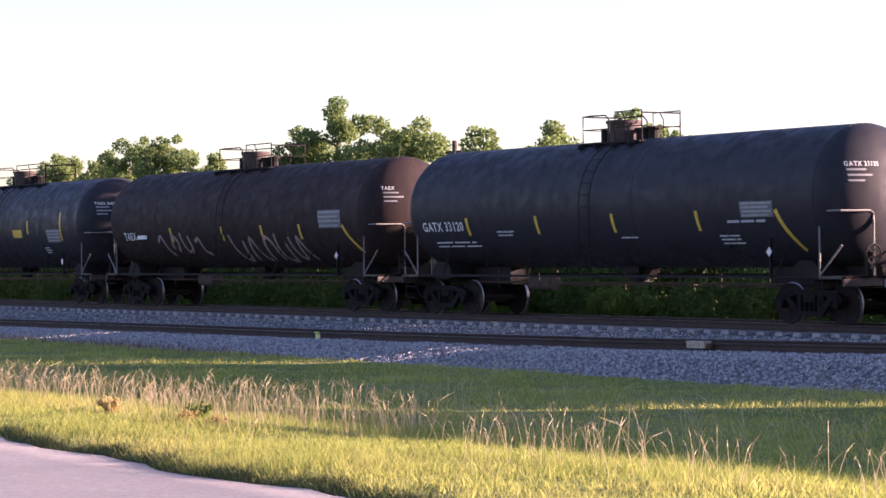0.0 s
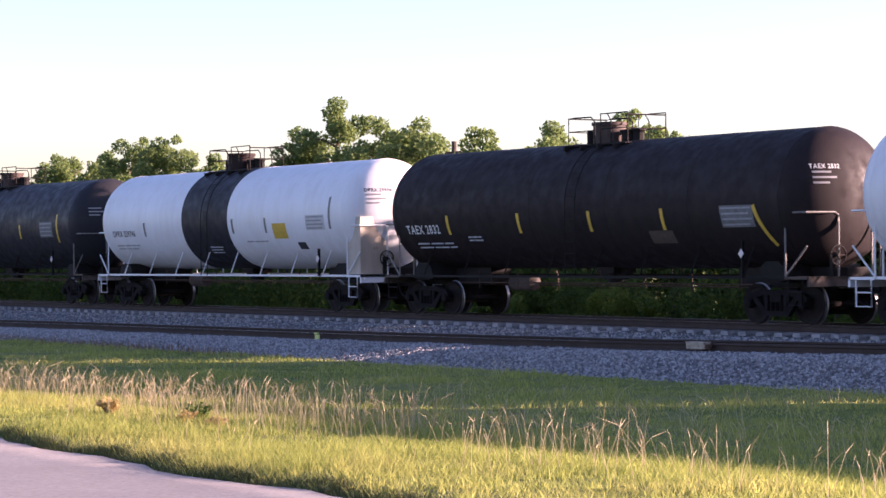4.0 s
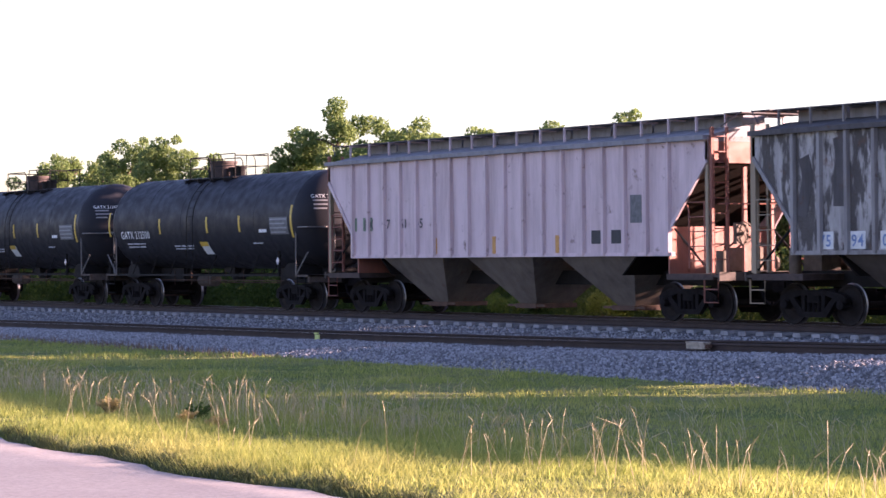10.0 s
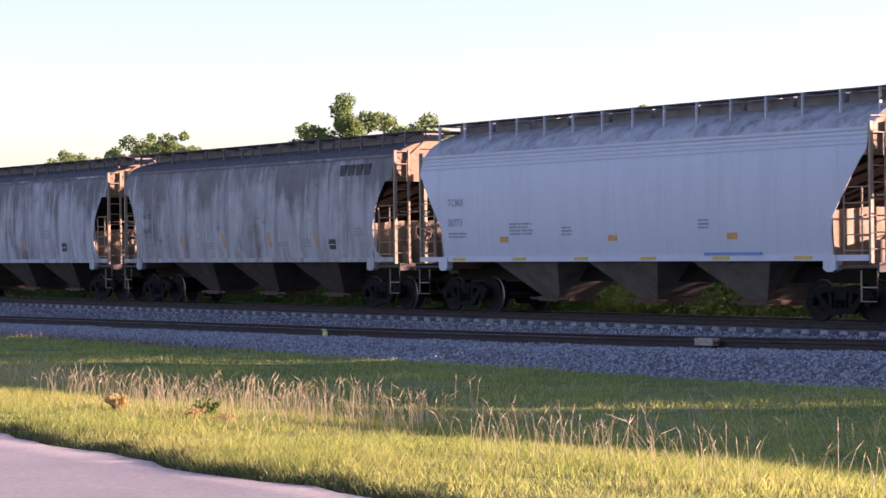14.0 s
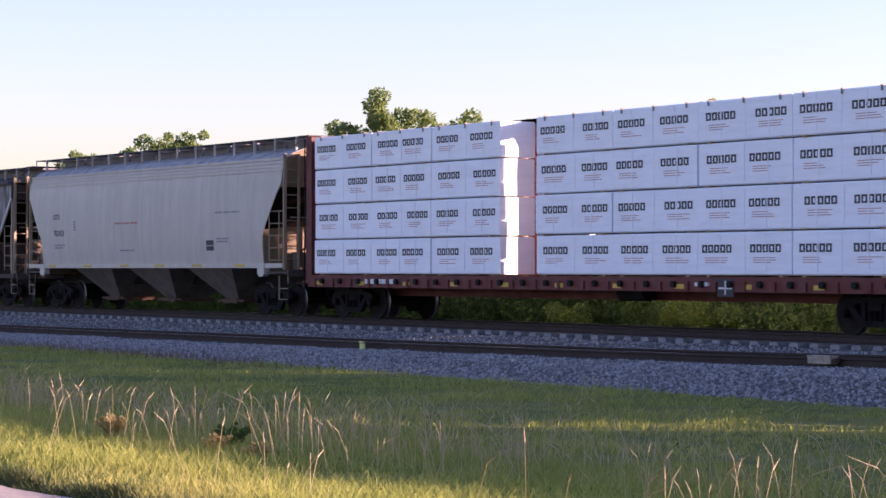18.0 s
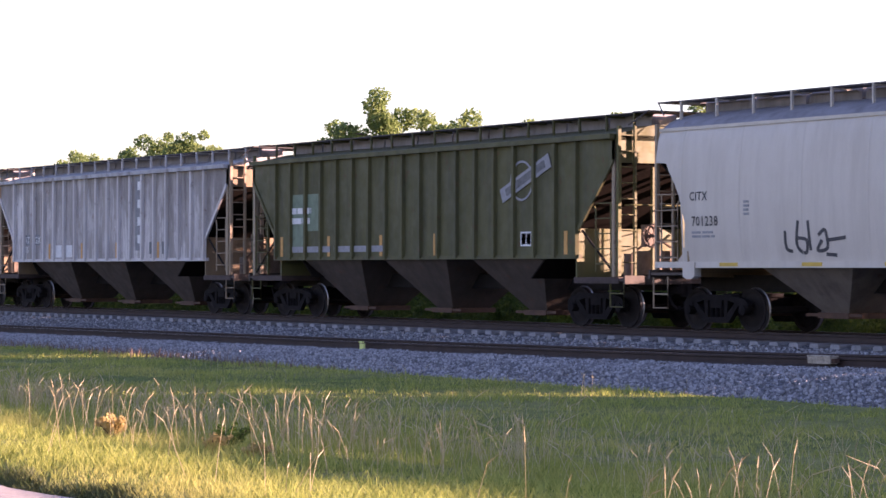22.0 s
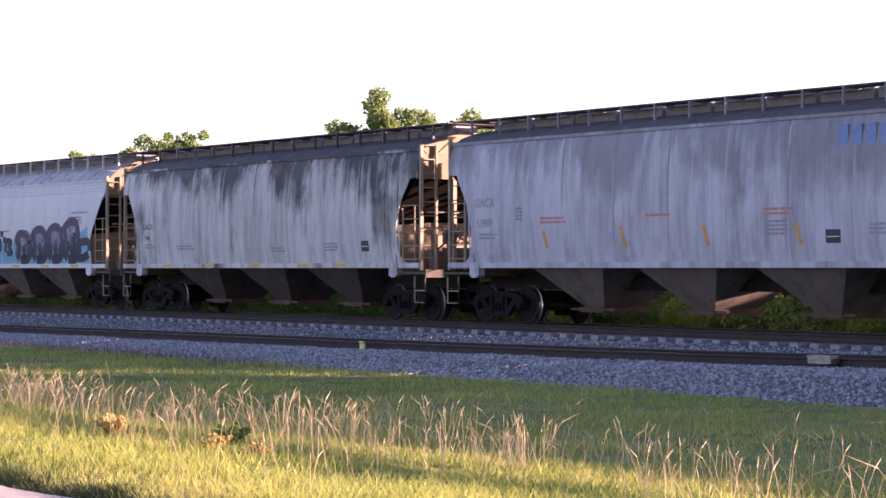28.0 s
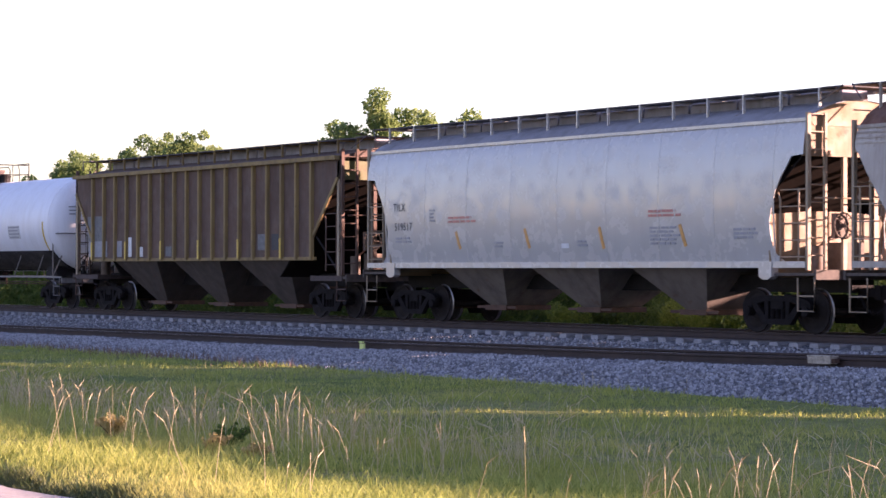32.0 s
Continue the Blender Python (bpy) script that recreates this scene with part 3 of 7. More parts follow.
def shrub(x, y, h, seed):
    """A rounded leafy bush on several stems."""
    g = float(lie(np.array([x]), np.array([y]))[0])
    e = thing("shrub", "rounded bright green shrub beyond the track", "bush", "shrubs beyond the track")
    e.location = (x, y, g)
    r = random.Random(seed)
    cs, rs = [], []
    for i in range(7):
        a = r.uniform(0, 6.28)
        tip = (math.cos(a) * h * 0.45, math.sin(a) * h * 0.35, h * r.uniform(0.55, 0.85))
        part("stem", MB().cyl((0, 0, 0), tip, 0.016, 5, 0.007), BARK, e)
        cs.append(tip)
        rs.append(h * r.uniform(0.22, 0.32))
    v, f = leaf_cloud(cs, rs, 3200, 0.045, seed)
    part("leaves", cloud_mesh("leaves", v, f, BRIGHT_LEAF), BRIGHT_LEAF, e)


BRIGHT_LEAF = foliage("bright_shrub_leaf", (0.13, 0.21, 0.035), (0.26, 0.33, 0.07), 0.55)
shrub(-55.7, 5.4, 1.3, 81)
shrub(-54.8, 5.7, 1.1, 82)
shrub(-61.2, 5.4, 1.15, 83)
weed(-25.15, -23.85, 0.20, 300, 61, UNDER, "low dark green leafy weed in the grass")
weed(-26.65, -24.25, 0.20, 420, 62, DRYWEED, "low dry orange-brown weed in the grass")
weed(-24.4, -24.4, 0.14, 220, 63, DRYWEED, "low dry orange-brown weed in the grass")
weed(-23.9, -24.25, 0.13, 220, 64, DRYWEED, "low dry orange-brown weed in the grass")
marker(-50.9, SIDE_Y - 0.95, float(side_top(-50.9)) - 0.17, 0.17, 0.14)
box_ob = thing("track_box", "small pale rusted metal box beside the rail", "box")
box_ob.location = (-36.25, SIDE_Y - 0.92, float(side_top(-36.25)) - 0.10)
part("body", MB().box(-0.27, 0.27, -0.08, 0.08, 0.0, 0.11), PALE_BOX, box_ob)
part("cover", MB().box(-0.26, 0.29, -0.10, 0.09, 0.11, 0.135), PALE_BOX, box_ob)
part("bracket", MB().box(0.27, 0.36, -0.05, 0.05, 0.02, 0.09), BRAKE, box_ob)


# ---- rolling stock: shared running gear ----
WHEEL_R = 0.457
plainmats = {"rail_grey": plain("worn_grey_hand_rail", (0.20, 0.185, 0.17), 0.6, 0.0, 0.4, 8.0),
             "tank_steel": plain("sooty_brown_steel", (0.10, 0.075, 0.06), 0.8, 0.0, 0.5, 6.0),
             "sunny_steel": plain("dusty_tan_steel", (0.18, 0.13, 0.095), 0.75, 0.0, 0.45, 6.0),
             "red_end": paint("sunlit_red_end_paint", (0.30, 0.11, 0.075), (0.09, 0.045, 0.04), 0.5, 0.4, 0.05, 0.6),
             "yellow_end": paint("ochre_end_paint", (0.115, 0.108, 0.036), (0.07, 0.06, 0.03), 0.5, 0.4, 0.05, 0.6),
             "pale_wash": plain("pale_washed_streak", (0.52, 0.51, 0.50), 0.7, 0.0, 0.2, 4.0),
             "red_rust": plain("red_rusty_steel", (0.15, 0.07, 0.045), 0.8, 0.0, 0.5, 7.0),
             "rusty_steel": plain("rusty_brown_steel", (0.075, 0.05, 0.042), 0.8, 0.0, 0.5, 7.0)}


def wheelset_mesh():
    m = MB()
    m.lathe_y([(-0.99, 0.07), (-0.92, 0.085), (-0.85, 0.075), (0.85, 0.075), (0.92, 0.085), (0.99, 0.07)], 14)
    for s in (-1, 1):
        m.lathe_y([(s * 0.82, 0.11), (s * 0.825, 0.16), (s * 0.795, 0.20), (s * 0.785, 0.36), (s * 0.815, 0.40), (s * 0.82, WHEEL_R - 0.006), (s * 0.80, WHEEL_R), (s * 0.725, WHEEL_R + 0.004),
                   (s * 0.712, WHEEL_R + 0.026), (s * 0.695, WHEEL_R + 0.02), (s * 0.69, 0.39), (s * 0.73, 0.36), (s * 0.72, 0.2), (s * 0.69, 0.16), (s * 0.69, 0.11)], 40)
    return m


def side_frame_mesh(y):
    """Cast side frame: top and tension members with windows, pedestals and a spring nest."""
    m = MB()
    a, b = y - 0.06, y + 0.06
    m.prism([(-1.08, 0.60), (-0.95, 0.69), (-0.45, 0.78), (0.45, 0.78), (0.95, 0.69), (1.08, 0.60), (1.06, 0.50), (0.80, 0.56), (0.42, 0.66), (-0.42, 0.66), (-0.80, 0.56), (-1.06, 0.50)], a, b)
    m.prism([(-0.78, 0.58), (-0.62, 0.60), (-0.30, 0.30), (0.30, 0.30), (0.62, 0.60), (0.78, 0.58), (0.42, 0.18), (-0.42, 0.18)], a, b)
    for s in (-1, 1):
        m.prism([(s * 0.40, 0.68), (s * 0.27, 0.68), (s * 0.27, 0.28), (s * 0.36, 0.28)], a + 0.01, b - 0.01)
        m.lathe_y([(y - 0.11, 0.05), (y - 0.10, 0.105), (y + 0.07, 0.115), (y + 0.07, 0.02)], 14, s * 0.914, WHEEL_R)
        m.box(s * 0.914 - 0.14, s * 0.914 + 0.14, a - 0.01, b + 0.01, WHEEL_R + 0.07, WHEEL_R + 0.17)
    return m


def spring_mesh():
    m = MB()
    for x in (-0.16, 0.0, 0.16):
        prof = [(0.30 + 0.012 * i, 0.062 if i % 2 else 0.048) for i in range(20)]
        rings = [[(x + r * math.cos(k * math.pi / 4), r * math.sin(k * math.pi / 4), z) for k in range(8)] for z, r in prof]
        m.rings(rings)
    return m


SPINNING = {-1: [], 1: []}


def truck(car, x):
    t = new("truck", once("bolster", lambda: MB().box(-0.2, 0.2, -1.05, 1.05, 0.50, 0.72).box(-0.26, 0.26, -0.62, 0.62, 0.72, 0.80).cyl((0, 0, 0.8), (0, 0, 0.95), 0.2, 12), TRUCK))
    t.parent, t.location = car, (x, 0, 0)
    for s in (-1, 1):
        part("side_frame", once("side_frame%d" % s, lambda: side_frame_mesh(s * 1.0), TRUCK), TRUCK, t)
        sp = part("spring_nest", once("spring_nest", spring_mesh, TRUCK), TRUCK, t)
        sp.location = (0, s * 1.0, 0)
        w = part("wheelset", once("wheelset", wheelset_mesh, WHEEL), WHEEL, t)
        me = w.data
        if len(me.materials) < 2:
            me.materials.append(WHEEL_TREAD)
            for p in me.polygons:
                if math.hypot(p.center.x, p.center.z) > WHEEL_R - 0.003:
                    p.material_index = 1
        w.location = (s * 0.914, 0, WHEEL_R)
        SPINNING[s].append(w)
    part("brake_beam", once("brake_beam", lambda: MB().box(-0.42, -0.36, -0.8, 0.8, 0.32, 0.40).box(0.36, 0.42, -0.8, 0.8, 0.32, 0.40), BRAKE), BRAKE, t)
    return t


def coupler_mesh(s):
    m = MB()
    m.box(*sorted((s * -0.75, s * -0.18)), -0.09, 0.09, 0.76, 0.94)
    m.prism([(s * -0.2, 0.70), (s * -0.02, 0.70), (s * 0.02, 0.76), (s * 0.02, 0.96), (s * -0.04, 1.0), (s * -0.2, 1.0)], -0.14, 0.13)
    m.tube([(s * -0.5, -0.25, 0.78), (s * -0.3, -0.3, 0.55), (s * -0.05, -0.32, 0.42), (s * 0.0, -0.32, 0.5)], 0.03)
    return m


def gear(car, H, inset):
    """Couplers, trucks and brake rigging, common to every car."""
    for s in (-1, 1):
        part("coupler", once("coupler%d" % s, lambda: coupler_mesh(s), TRUCK), TRUCK, car).location = (s * H, 0, 0)
        truck(car, s * (H - inset))


def wheel_ring(y, z, r=0.26):
    """A hand brake wheel seen from the car's end, in the y-z plane at x = 0."""
    m = MB()
    pts = [(0, y + r * math.cos(a * math.pi / 10), z + r * math.sin(a * math.pi / 10)) for a in range(21)]
    m.tube(pts, 0.018, 6)
    for a in range(5):
        m.tube([(0.01, y, z), (0, y + r * math.cos(a * 1.2566), z + r * math.sin(a * 1.2566))], 0.013, 5)
    m.cyl((-0.12, y, z), (0.03, y, z), 0.04, 10)
    return m


# ---- decals that follow the surface they are painted on ----
def patch(car, name, x0, x1, z0, z1, surf, material, label="", off=0.006, parent=None):
    m = MB()
    n = 5
    zs = [z0 + (z1 - z0) * i / n for i in range(n + 1)]
    m.rings([[(x0, surf(z) - off, z), (x1, surf(z) - off, z), (x1, surf(z) + 0.004, z), (x0, surf(z) + 0.004, z)] for z in zs])
    return part(name, m, material, parent or car, label)


def lettering(car, text, x, z, size, surf, material, name="lettering", wide=1.0, label=""):
    cu = bpy.data.curves.new("letters", "FONT")
    cu.body, cu.size, cu.extrude = text, size * 1.38, 0.0
    cu.resolution_u = 2
    cu.offset = 0.022 * size
    cu.space_character = 1.12
    tmp = bpy.data.objects.new("letters", cu)
    me = bpy.data.meshes.new_from_object(tmp)
    bpy.data.objects.remove(tmp)
    bpy.data.curves.remove(cu)
    for v in me.vertices:
        zz = z + v.co.y
        v.co = (x + v.co.x * wide, surf(zz) - 0.008, zz)
    me.materials.append(material)
    ob = new(name, me)
    ob.parent = car
    if label:
        tagged(ob, label)
    return ob


def bars(car, x, z, w, rows, size, surf, material, seed=1, name="small_print"):
    """Writing too small to read: rows of short plain bars."""
    r = random.Random(seed)
    m = MB()
    for i in range(rows):
        zz = z - i * size * 1.7
        xx = x
        end = x + w * r.uniform(0.75, 1.0)
        while xx < end:
            d = min(r.uniform(0.12, 0.4) * w, end - xx)
            y = surf(zz)
            m.box(xx, xx + d * 0.86, y - 0.008, y + 0.004, zz - size / 2, zz + size / 2)
            xx += d
    return part(name, m, material, car)


def strokes(car, name, lines, width, surf, material, label="", off=0.009):
    """Hand-drawn paint lines, each a run of (x, z) points."""
    m = MB()
    for pts in lines:
        P = [Vector((a, b)) for a, b in pts]
        # rounded into a smooth run
        fine = []
        for i in range(len(P) - 1):
            p0, p1, p2, p3 = P[max(i - 1, 0)], P[i], P[i + 1], P[min(i + 2, len(P) - 1)]
            for q in range(5):
                t = q / 5
                fine.append(0.5 * ((2 * p1) + (p2 - p0) * t + (2 * p0 - 5 * p1 + 4 * p2 - p3) * t * t + (3 * p1 - p0 - 3 * p2 + p3) * t ** 3))
        fine.append(P[-1])
        rings = []
        for i, p in enumerate(fine):
            d = (fine[min(i + 1, len(fine) - 1)] - fine[max(i - 1, 0)])
            d = d.normalized() if d.length > 1e-6 else Vector((1, 0))
            nrm = Vector((-d.y, d.x)) * width / 2
            a, b = p + nrm, p - nrm
            rings.append([(a.x, surf(a.y) - off, a.y), (b.x, surf(b.y) - off, b.y), (b.x, surf(b.y) + 0.003, b.y), (a.x, surf(a.y) + 0.003, a.y)])
        m.rings(rings)
    return part(name, m, material, car, label)


def spread(n, a, b):
    return [a + (b - a) * i / (n - 1) for i in range(n)]


# ---- tank cars ----
SHELLS = {}


def tank_car(label, H, shell, top=4.45, R=1.6, inset=2.2, band=None, sill=None, plat=(-0.65, 2.9), rail_mat=None, dome_mat=None, marks=(), mark_mat=None, guard=True, slants=()):
    """One tank car, its middle at the origin, coupler to coupler 2 H long."""
    car = thing("tank_car", label, "tank car", "cars of the freight train")
    zc = top - R
    surf = lambda z: -math.sqrt(max(R * R - (z - zc) ** 2, 0.02))
    sill = sill or STEEL_DARK
    rail_mat = rail_mat or sill
    e = H - 0.62
    hd = 0.85
    head = [(hd * (1 - math.cos(a * math.pi / 20)), R * math.sin(a * math.pi / 20)) for a in range(1, 10)]
    prof = [(-e + a, r) for a, r in head] + [(-e + hd, R), (-e + hd + 0.03, R)] + [(x, R) for x in spread(7, -e + hd + 1.5, e - hd - 1.5)] + [(e - hd - 0.03, R), (e - hd, R)] + [(e - a, r) for a, r in head[::-1]]
    SHELLS[car.name] = (R, zc, e, hd)
    part("shell", MB().lathe_x(prof, 56, 0, zc), shell, car, sharp=50)
    # weld seams and a saddle ring round the middle
    for x in spread(6, -e + hd, e - hd):
        part("weld_seam", MB().lathe_x([(x - 0.025, R), (x - 0.02, R + 0.006), (x + 0.02, R + 0.006), (x + 0.025, R)], 48, 0, zc), shell, car)
    if band:
        part("band", MB().lathe_x([(band[0], R + 0.001), (band[0], R + 0.012), (band[1], R + 0.012), (band[1], R + 0.001)], 56, 0, zc), band[2], car, "wide black band round the middle")
    # stub sills, running edge angles and bolsters
    for s in (-1, 1):
        xb = s * (H - inset)
        m = MB().box(*sorted((s * (H - 4.3), s * (H - 0.62))), -0.32, 0.32, 0.82, 1.28)
        part("stub_sill", m, sill, car)
        m = MB().prism([(xb - 0.5, 1.0), (xb - 0.22, 0.95), (xb + 0.22, 0.95), (xb + 0.5, 1.0), (xb + 0.38, 1.30), (xb + 0.22, 1.42), (xb - 0.22, 1.42), (xb - 0.38, 1.30)], -1.14, 1.14)
        part("bolster", m, sill, car)
        part("side_rail_bar", MB().box(-H + 1.35, H - 1.35, s * 1.38 - 0.03, s * 1.38 + 0.03, 1.03, 1.09), rail_mat, car)
        for x in spread(8, -H + 2.6, H - 2.9):
            part("stay", MB().tube([(x, s * 1.38, 1.08), (x + 0.22, s * 1.22, zc - 1.06)], 0.02, 5), rail_mat, car)
    # end platforms, hand rails and steps
    for s in (-1, 1):
        m = MB()
        m.box(*sorted((s * (H - 0.62), s * (H - 1.42))), -1.45, 1.45, 1.02, 1.08)
        m.box(*sorted((s * (H - 0.62), s * (H - 0.68))), -1.45, 1.45, 0.86, 1.08)
        part("end_platform", m, plainmats["tank_steel"] if guard else rail_mat, car)
        for y in (-1.42, 1.42):
            a, b = s * (H - 1.42), s * (H - 0.72)
            m = MB().tube([(a, y, 1.05), (a, y, 2.38), (a + s * 0.03, y, 2.46), (a + s * 0.10, y, 2.5), (b, y, 2.5), (b + s * 0.02, y * 0.9, 2.5), (b + s * 0.02, y * 0.42, 2.5), (b + s * 0.02, y * 0.36, 2.44), (b + s * 0.02, y * 0.35, 2.3), (b + s * 0.02, y * 0.35, 1.06)], 0.024)
            part("hand_rail", m, plainmats["rail_grey"] if guard else rail_mat, car, "bent tube hand rail")
            part("rail_brace", MB().tube([(a, y, 1.08), (b, y * 0.99, 1.75)], 0.022), plainmats["rail_grey"] if guard else rail_mat, car)
            x0, x1 = s * (H - 1.32), s * (H - 0.85)
            m = MB().tube([(x0, y * 1.01, 1.05), (x0, y * 1.01, 0.45), (x1, y * 1.01, 0.45), (x1, y * 1.01, 1.05)], 0.022)
            m.tube([(x0, y * 1.01, 0.75), (x1, y * 1.01, 0.75)], 0.018)
            part("step", m, rail_mat, car)
    bw = part("brake_wheel", wheel_ring(-0.55, 1.55, 0.22), STEEL_DARK, car)
    bw.location.x = H - 0.66
    part("brake_post", MB().box(H - 0.86, H - 0.76, -0.62, -0.48, 1.05, 1.6), STEEL_DARK, car)
    # valve platform, railing, manway and fittings on the crown
    p0, p1 = plat
    m = MB().box(p0, p1, -0.68, 0.68, top - 0.10, top - 0.06)
    for x in spread(4, p0 + 0.2, p1 - 0.2):
        m.box(x - 0.03, x + 0.03, -0.9, 0.9, top - 0.22, top - 0.10)
    part("valve_platform", m, sill, car)
    half = p0 + (p1 - p0) * 0.45
    for y in (-0.6, 0.6):
        m = MB().tube([(p0, y, top - 0.1), (p0, y, top + 0.62), (p0 + 0.3, y, top + 0.63), (half - 0.15, y, top + 0.62), (half, y, top + 0.5), (half, y, top - 0.08)], 0.02)
        m.tube([(p0, y, top + 0.28), (half, y, top + 0.28)], 0.014)
        part("railing", m, STEEL_DARK, car, "tubular safety railing")
        m = MB().tube([(half + 0.25, y, top - 0.08), (half + 0.25, y, top + 0.68), (p1, y, top + 0.68), (p1, y, top - 0.1)], 0.02)
        m.tube([(half + 0.25, y, top + 0.30), (p1, y, top + 0.30)], 0.014)
        m.tube([((half + p1) / 2, y, top - 0.08), ((half + p1) / 2, y, top + 0.5), ((half + p1) / 2 - 0.15, y, top + 0.68)], 0.016)
        part("railing", m, STEEL_DARK, car, "tubular safety railing")
    for x in (p0, p1):
        part("railing", MB().tube([(x, -0.6, top + 0.62), (x, 0.6, top + 0.62)], 0.02).tube([(x, -0.6, top + 0.28), (x, 0.6, top + 0.28)], 0.014), STEEL_DARK, car, "tubular safety railing")
    m = MB()
    xm = p0 + (p1 - p0) * 0.38
    rings = lambda x, r0, z0, z1, n=18: m.cyl((x, 0, z0), (x, 0, z1), r0, n)
    rings(xm, 0.42, top - 0.3, top + 0.42)
    rings(xm, 0.46, top + 0.42, top + 0.50)
    part("manway", m, dome_mat or plainmats["rusty_steel"], car, "rusty bolted manway")
    m = MB().cyl((xm + 0.78, 0.1, top - 0.2), (xm + 0.78, 0.1, top + 0.22), 0.26, 14).cyl((xm + 0.78, 0.1, top + 0.22), (xm + 0.78, 0.1, top + 0.28), 0.3, 14)
    part("valve", m, STEEL_DARK, car)
    part("valve", MB().cyl((xm - 0.56, -0.15, top - 0.2), (xm - 0.56, -0.15, top + 0.3), 0.12, 10), STEEL_DARK, car)
    part("valve", MB().cyl((xm + 1.2, 0, top - 0.2), (xm + 1.2, 0, top + 0.24), 0.14, 10).cyl((xm + 1.2, 0, top + 0.24), (xm + 1.2, 0, top + 0.3), 0.19, 10), STEEL_DARK, car)
    # side ladder amid the platform
    reach = lambda z: math.sqrt(max((R + 0.09) ** 2 - (z - zc) ** 2, 0.6)) if z > zc else R + 0.09
    for s in (-1, 1):
        m = MB()
        xl = (p0 + p1) / 2 + 0.05
        for dx in (0.0, 0.42):
            m.tube([(xl + dx, s * reach(1.06 + (top - 1.15) * i / 12), 1.06 + (top - 1.15) * i / 12) for i in range(13)], 0.014, 5)
        for i in range(1, 11):
            z = 1.06 + (top - 1.3) * i / 11
            m.tube([(xl, s * reach(z), z), (xl + 0.42, s * reach(z), z)], 0.010, 5)
        part("ladder", m, sill, car)
    # bottom outlet, brake reservoir and rods
    m = MB().cyl((0, 0, zc - R - 0.35), (0, 0, zc - R + 0.2), 0.22, 14).box(-0.35, 0.35, -0.35, 0.35, zc - R - 0.12, zc - R + 0.05)
    m.prism([(-0.7, zc - R + 0.05), (0.7, zc - R + 0.05), (0.35, zc - R - 0.28), (-0.35, zc - R - 0.28)], -0.12, 0.12)
    part("bottom_outlet", m, sill, car)
    part("brake_reservoir", MB().lathe_x([(-H + 4.6, 0.05), (-H + 4.65, 0.2), (-H + 5.6, 0.2), (-H + 5.65, 0.05)], 16, 0.2, 0.86), plainmats["tank_steel"], car)
    for y, z in ((-0.5, 0.88), (0.35, 0.80)):
        part("brake_rod", MB().tube([(-H + 3, y, z), (H - 3, y, z)], 0.018, 5), BRAKE, car)
    for x in spread(7, -H + 4.0, H - 4.0):
        part("hanger", MB().tube([(x, -0.5, 0.72), (x, -0.5, 1.2)], 0.014, 5), BRAKE, car)
    gear(car, H, inset)
    mm = mark_mat or YELLOW
    for x, z0, z1 in marks:
        patch(car, "reflector", x - 0.055, x + 0.055, z0, z1, surf, mm)
    for x0, x1, z0, z1 in slants:
        strokes(car, "reflector", [[(x0, z0), (x0 * 0.65 + x1 * 0.35, z0 * 0.6 + z1 * 0.4), (x1, z1)]], 0.11, surf, mm)
    return car, surf


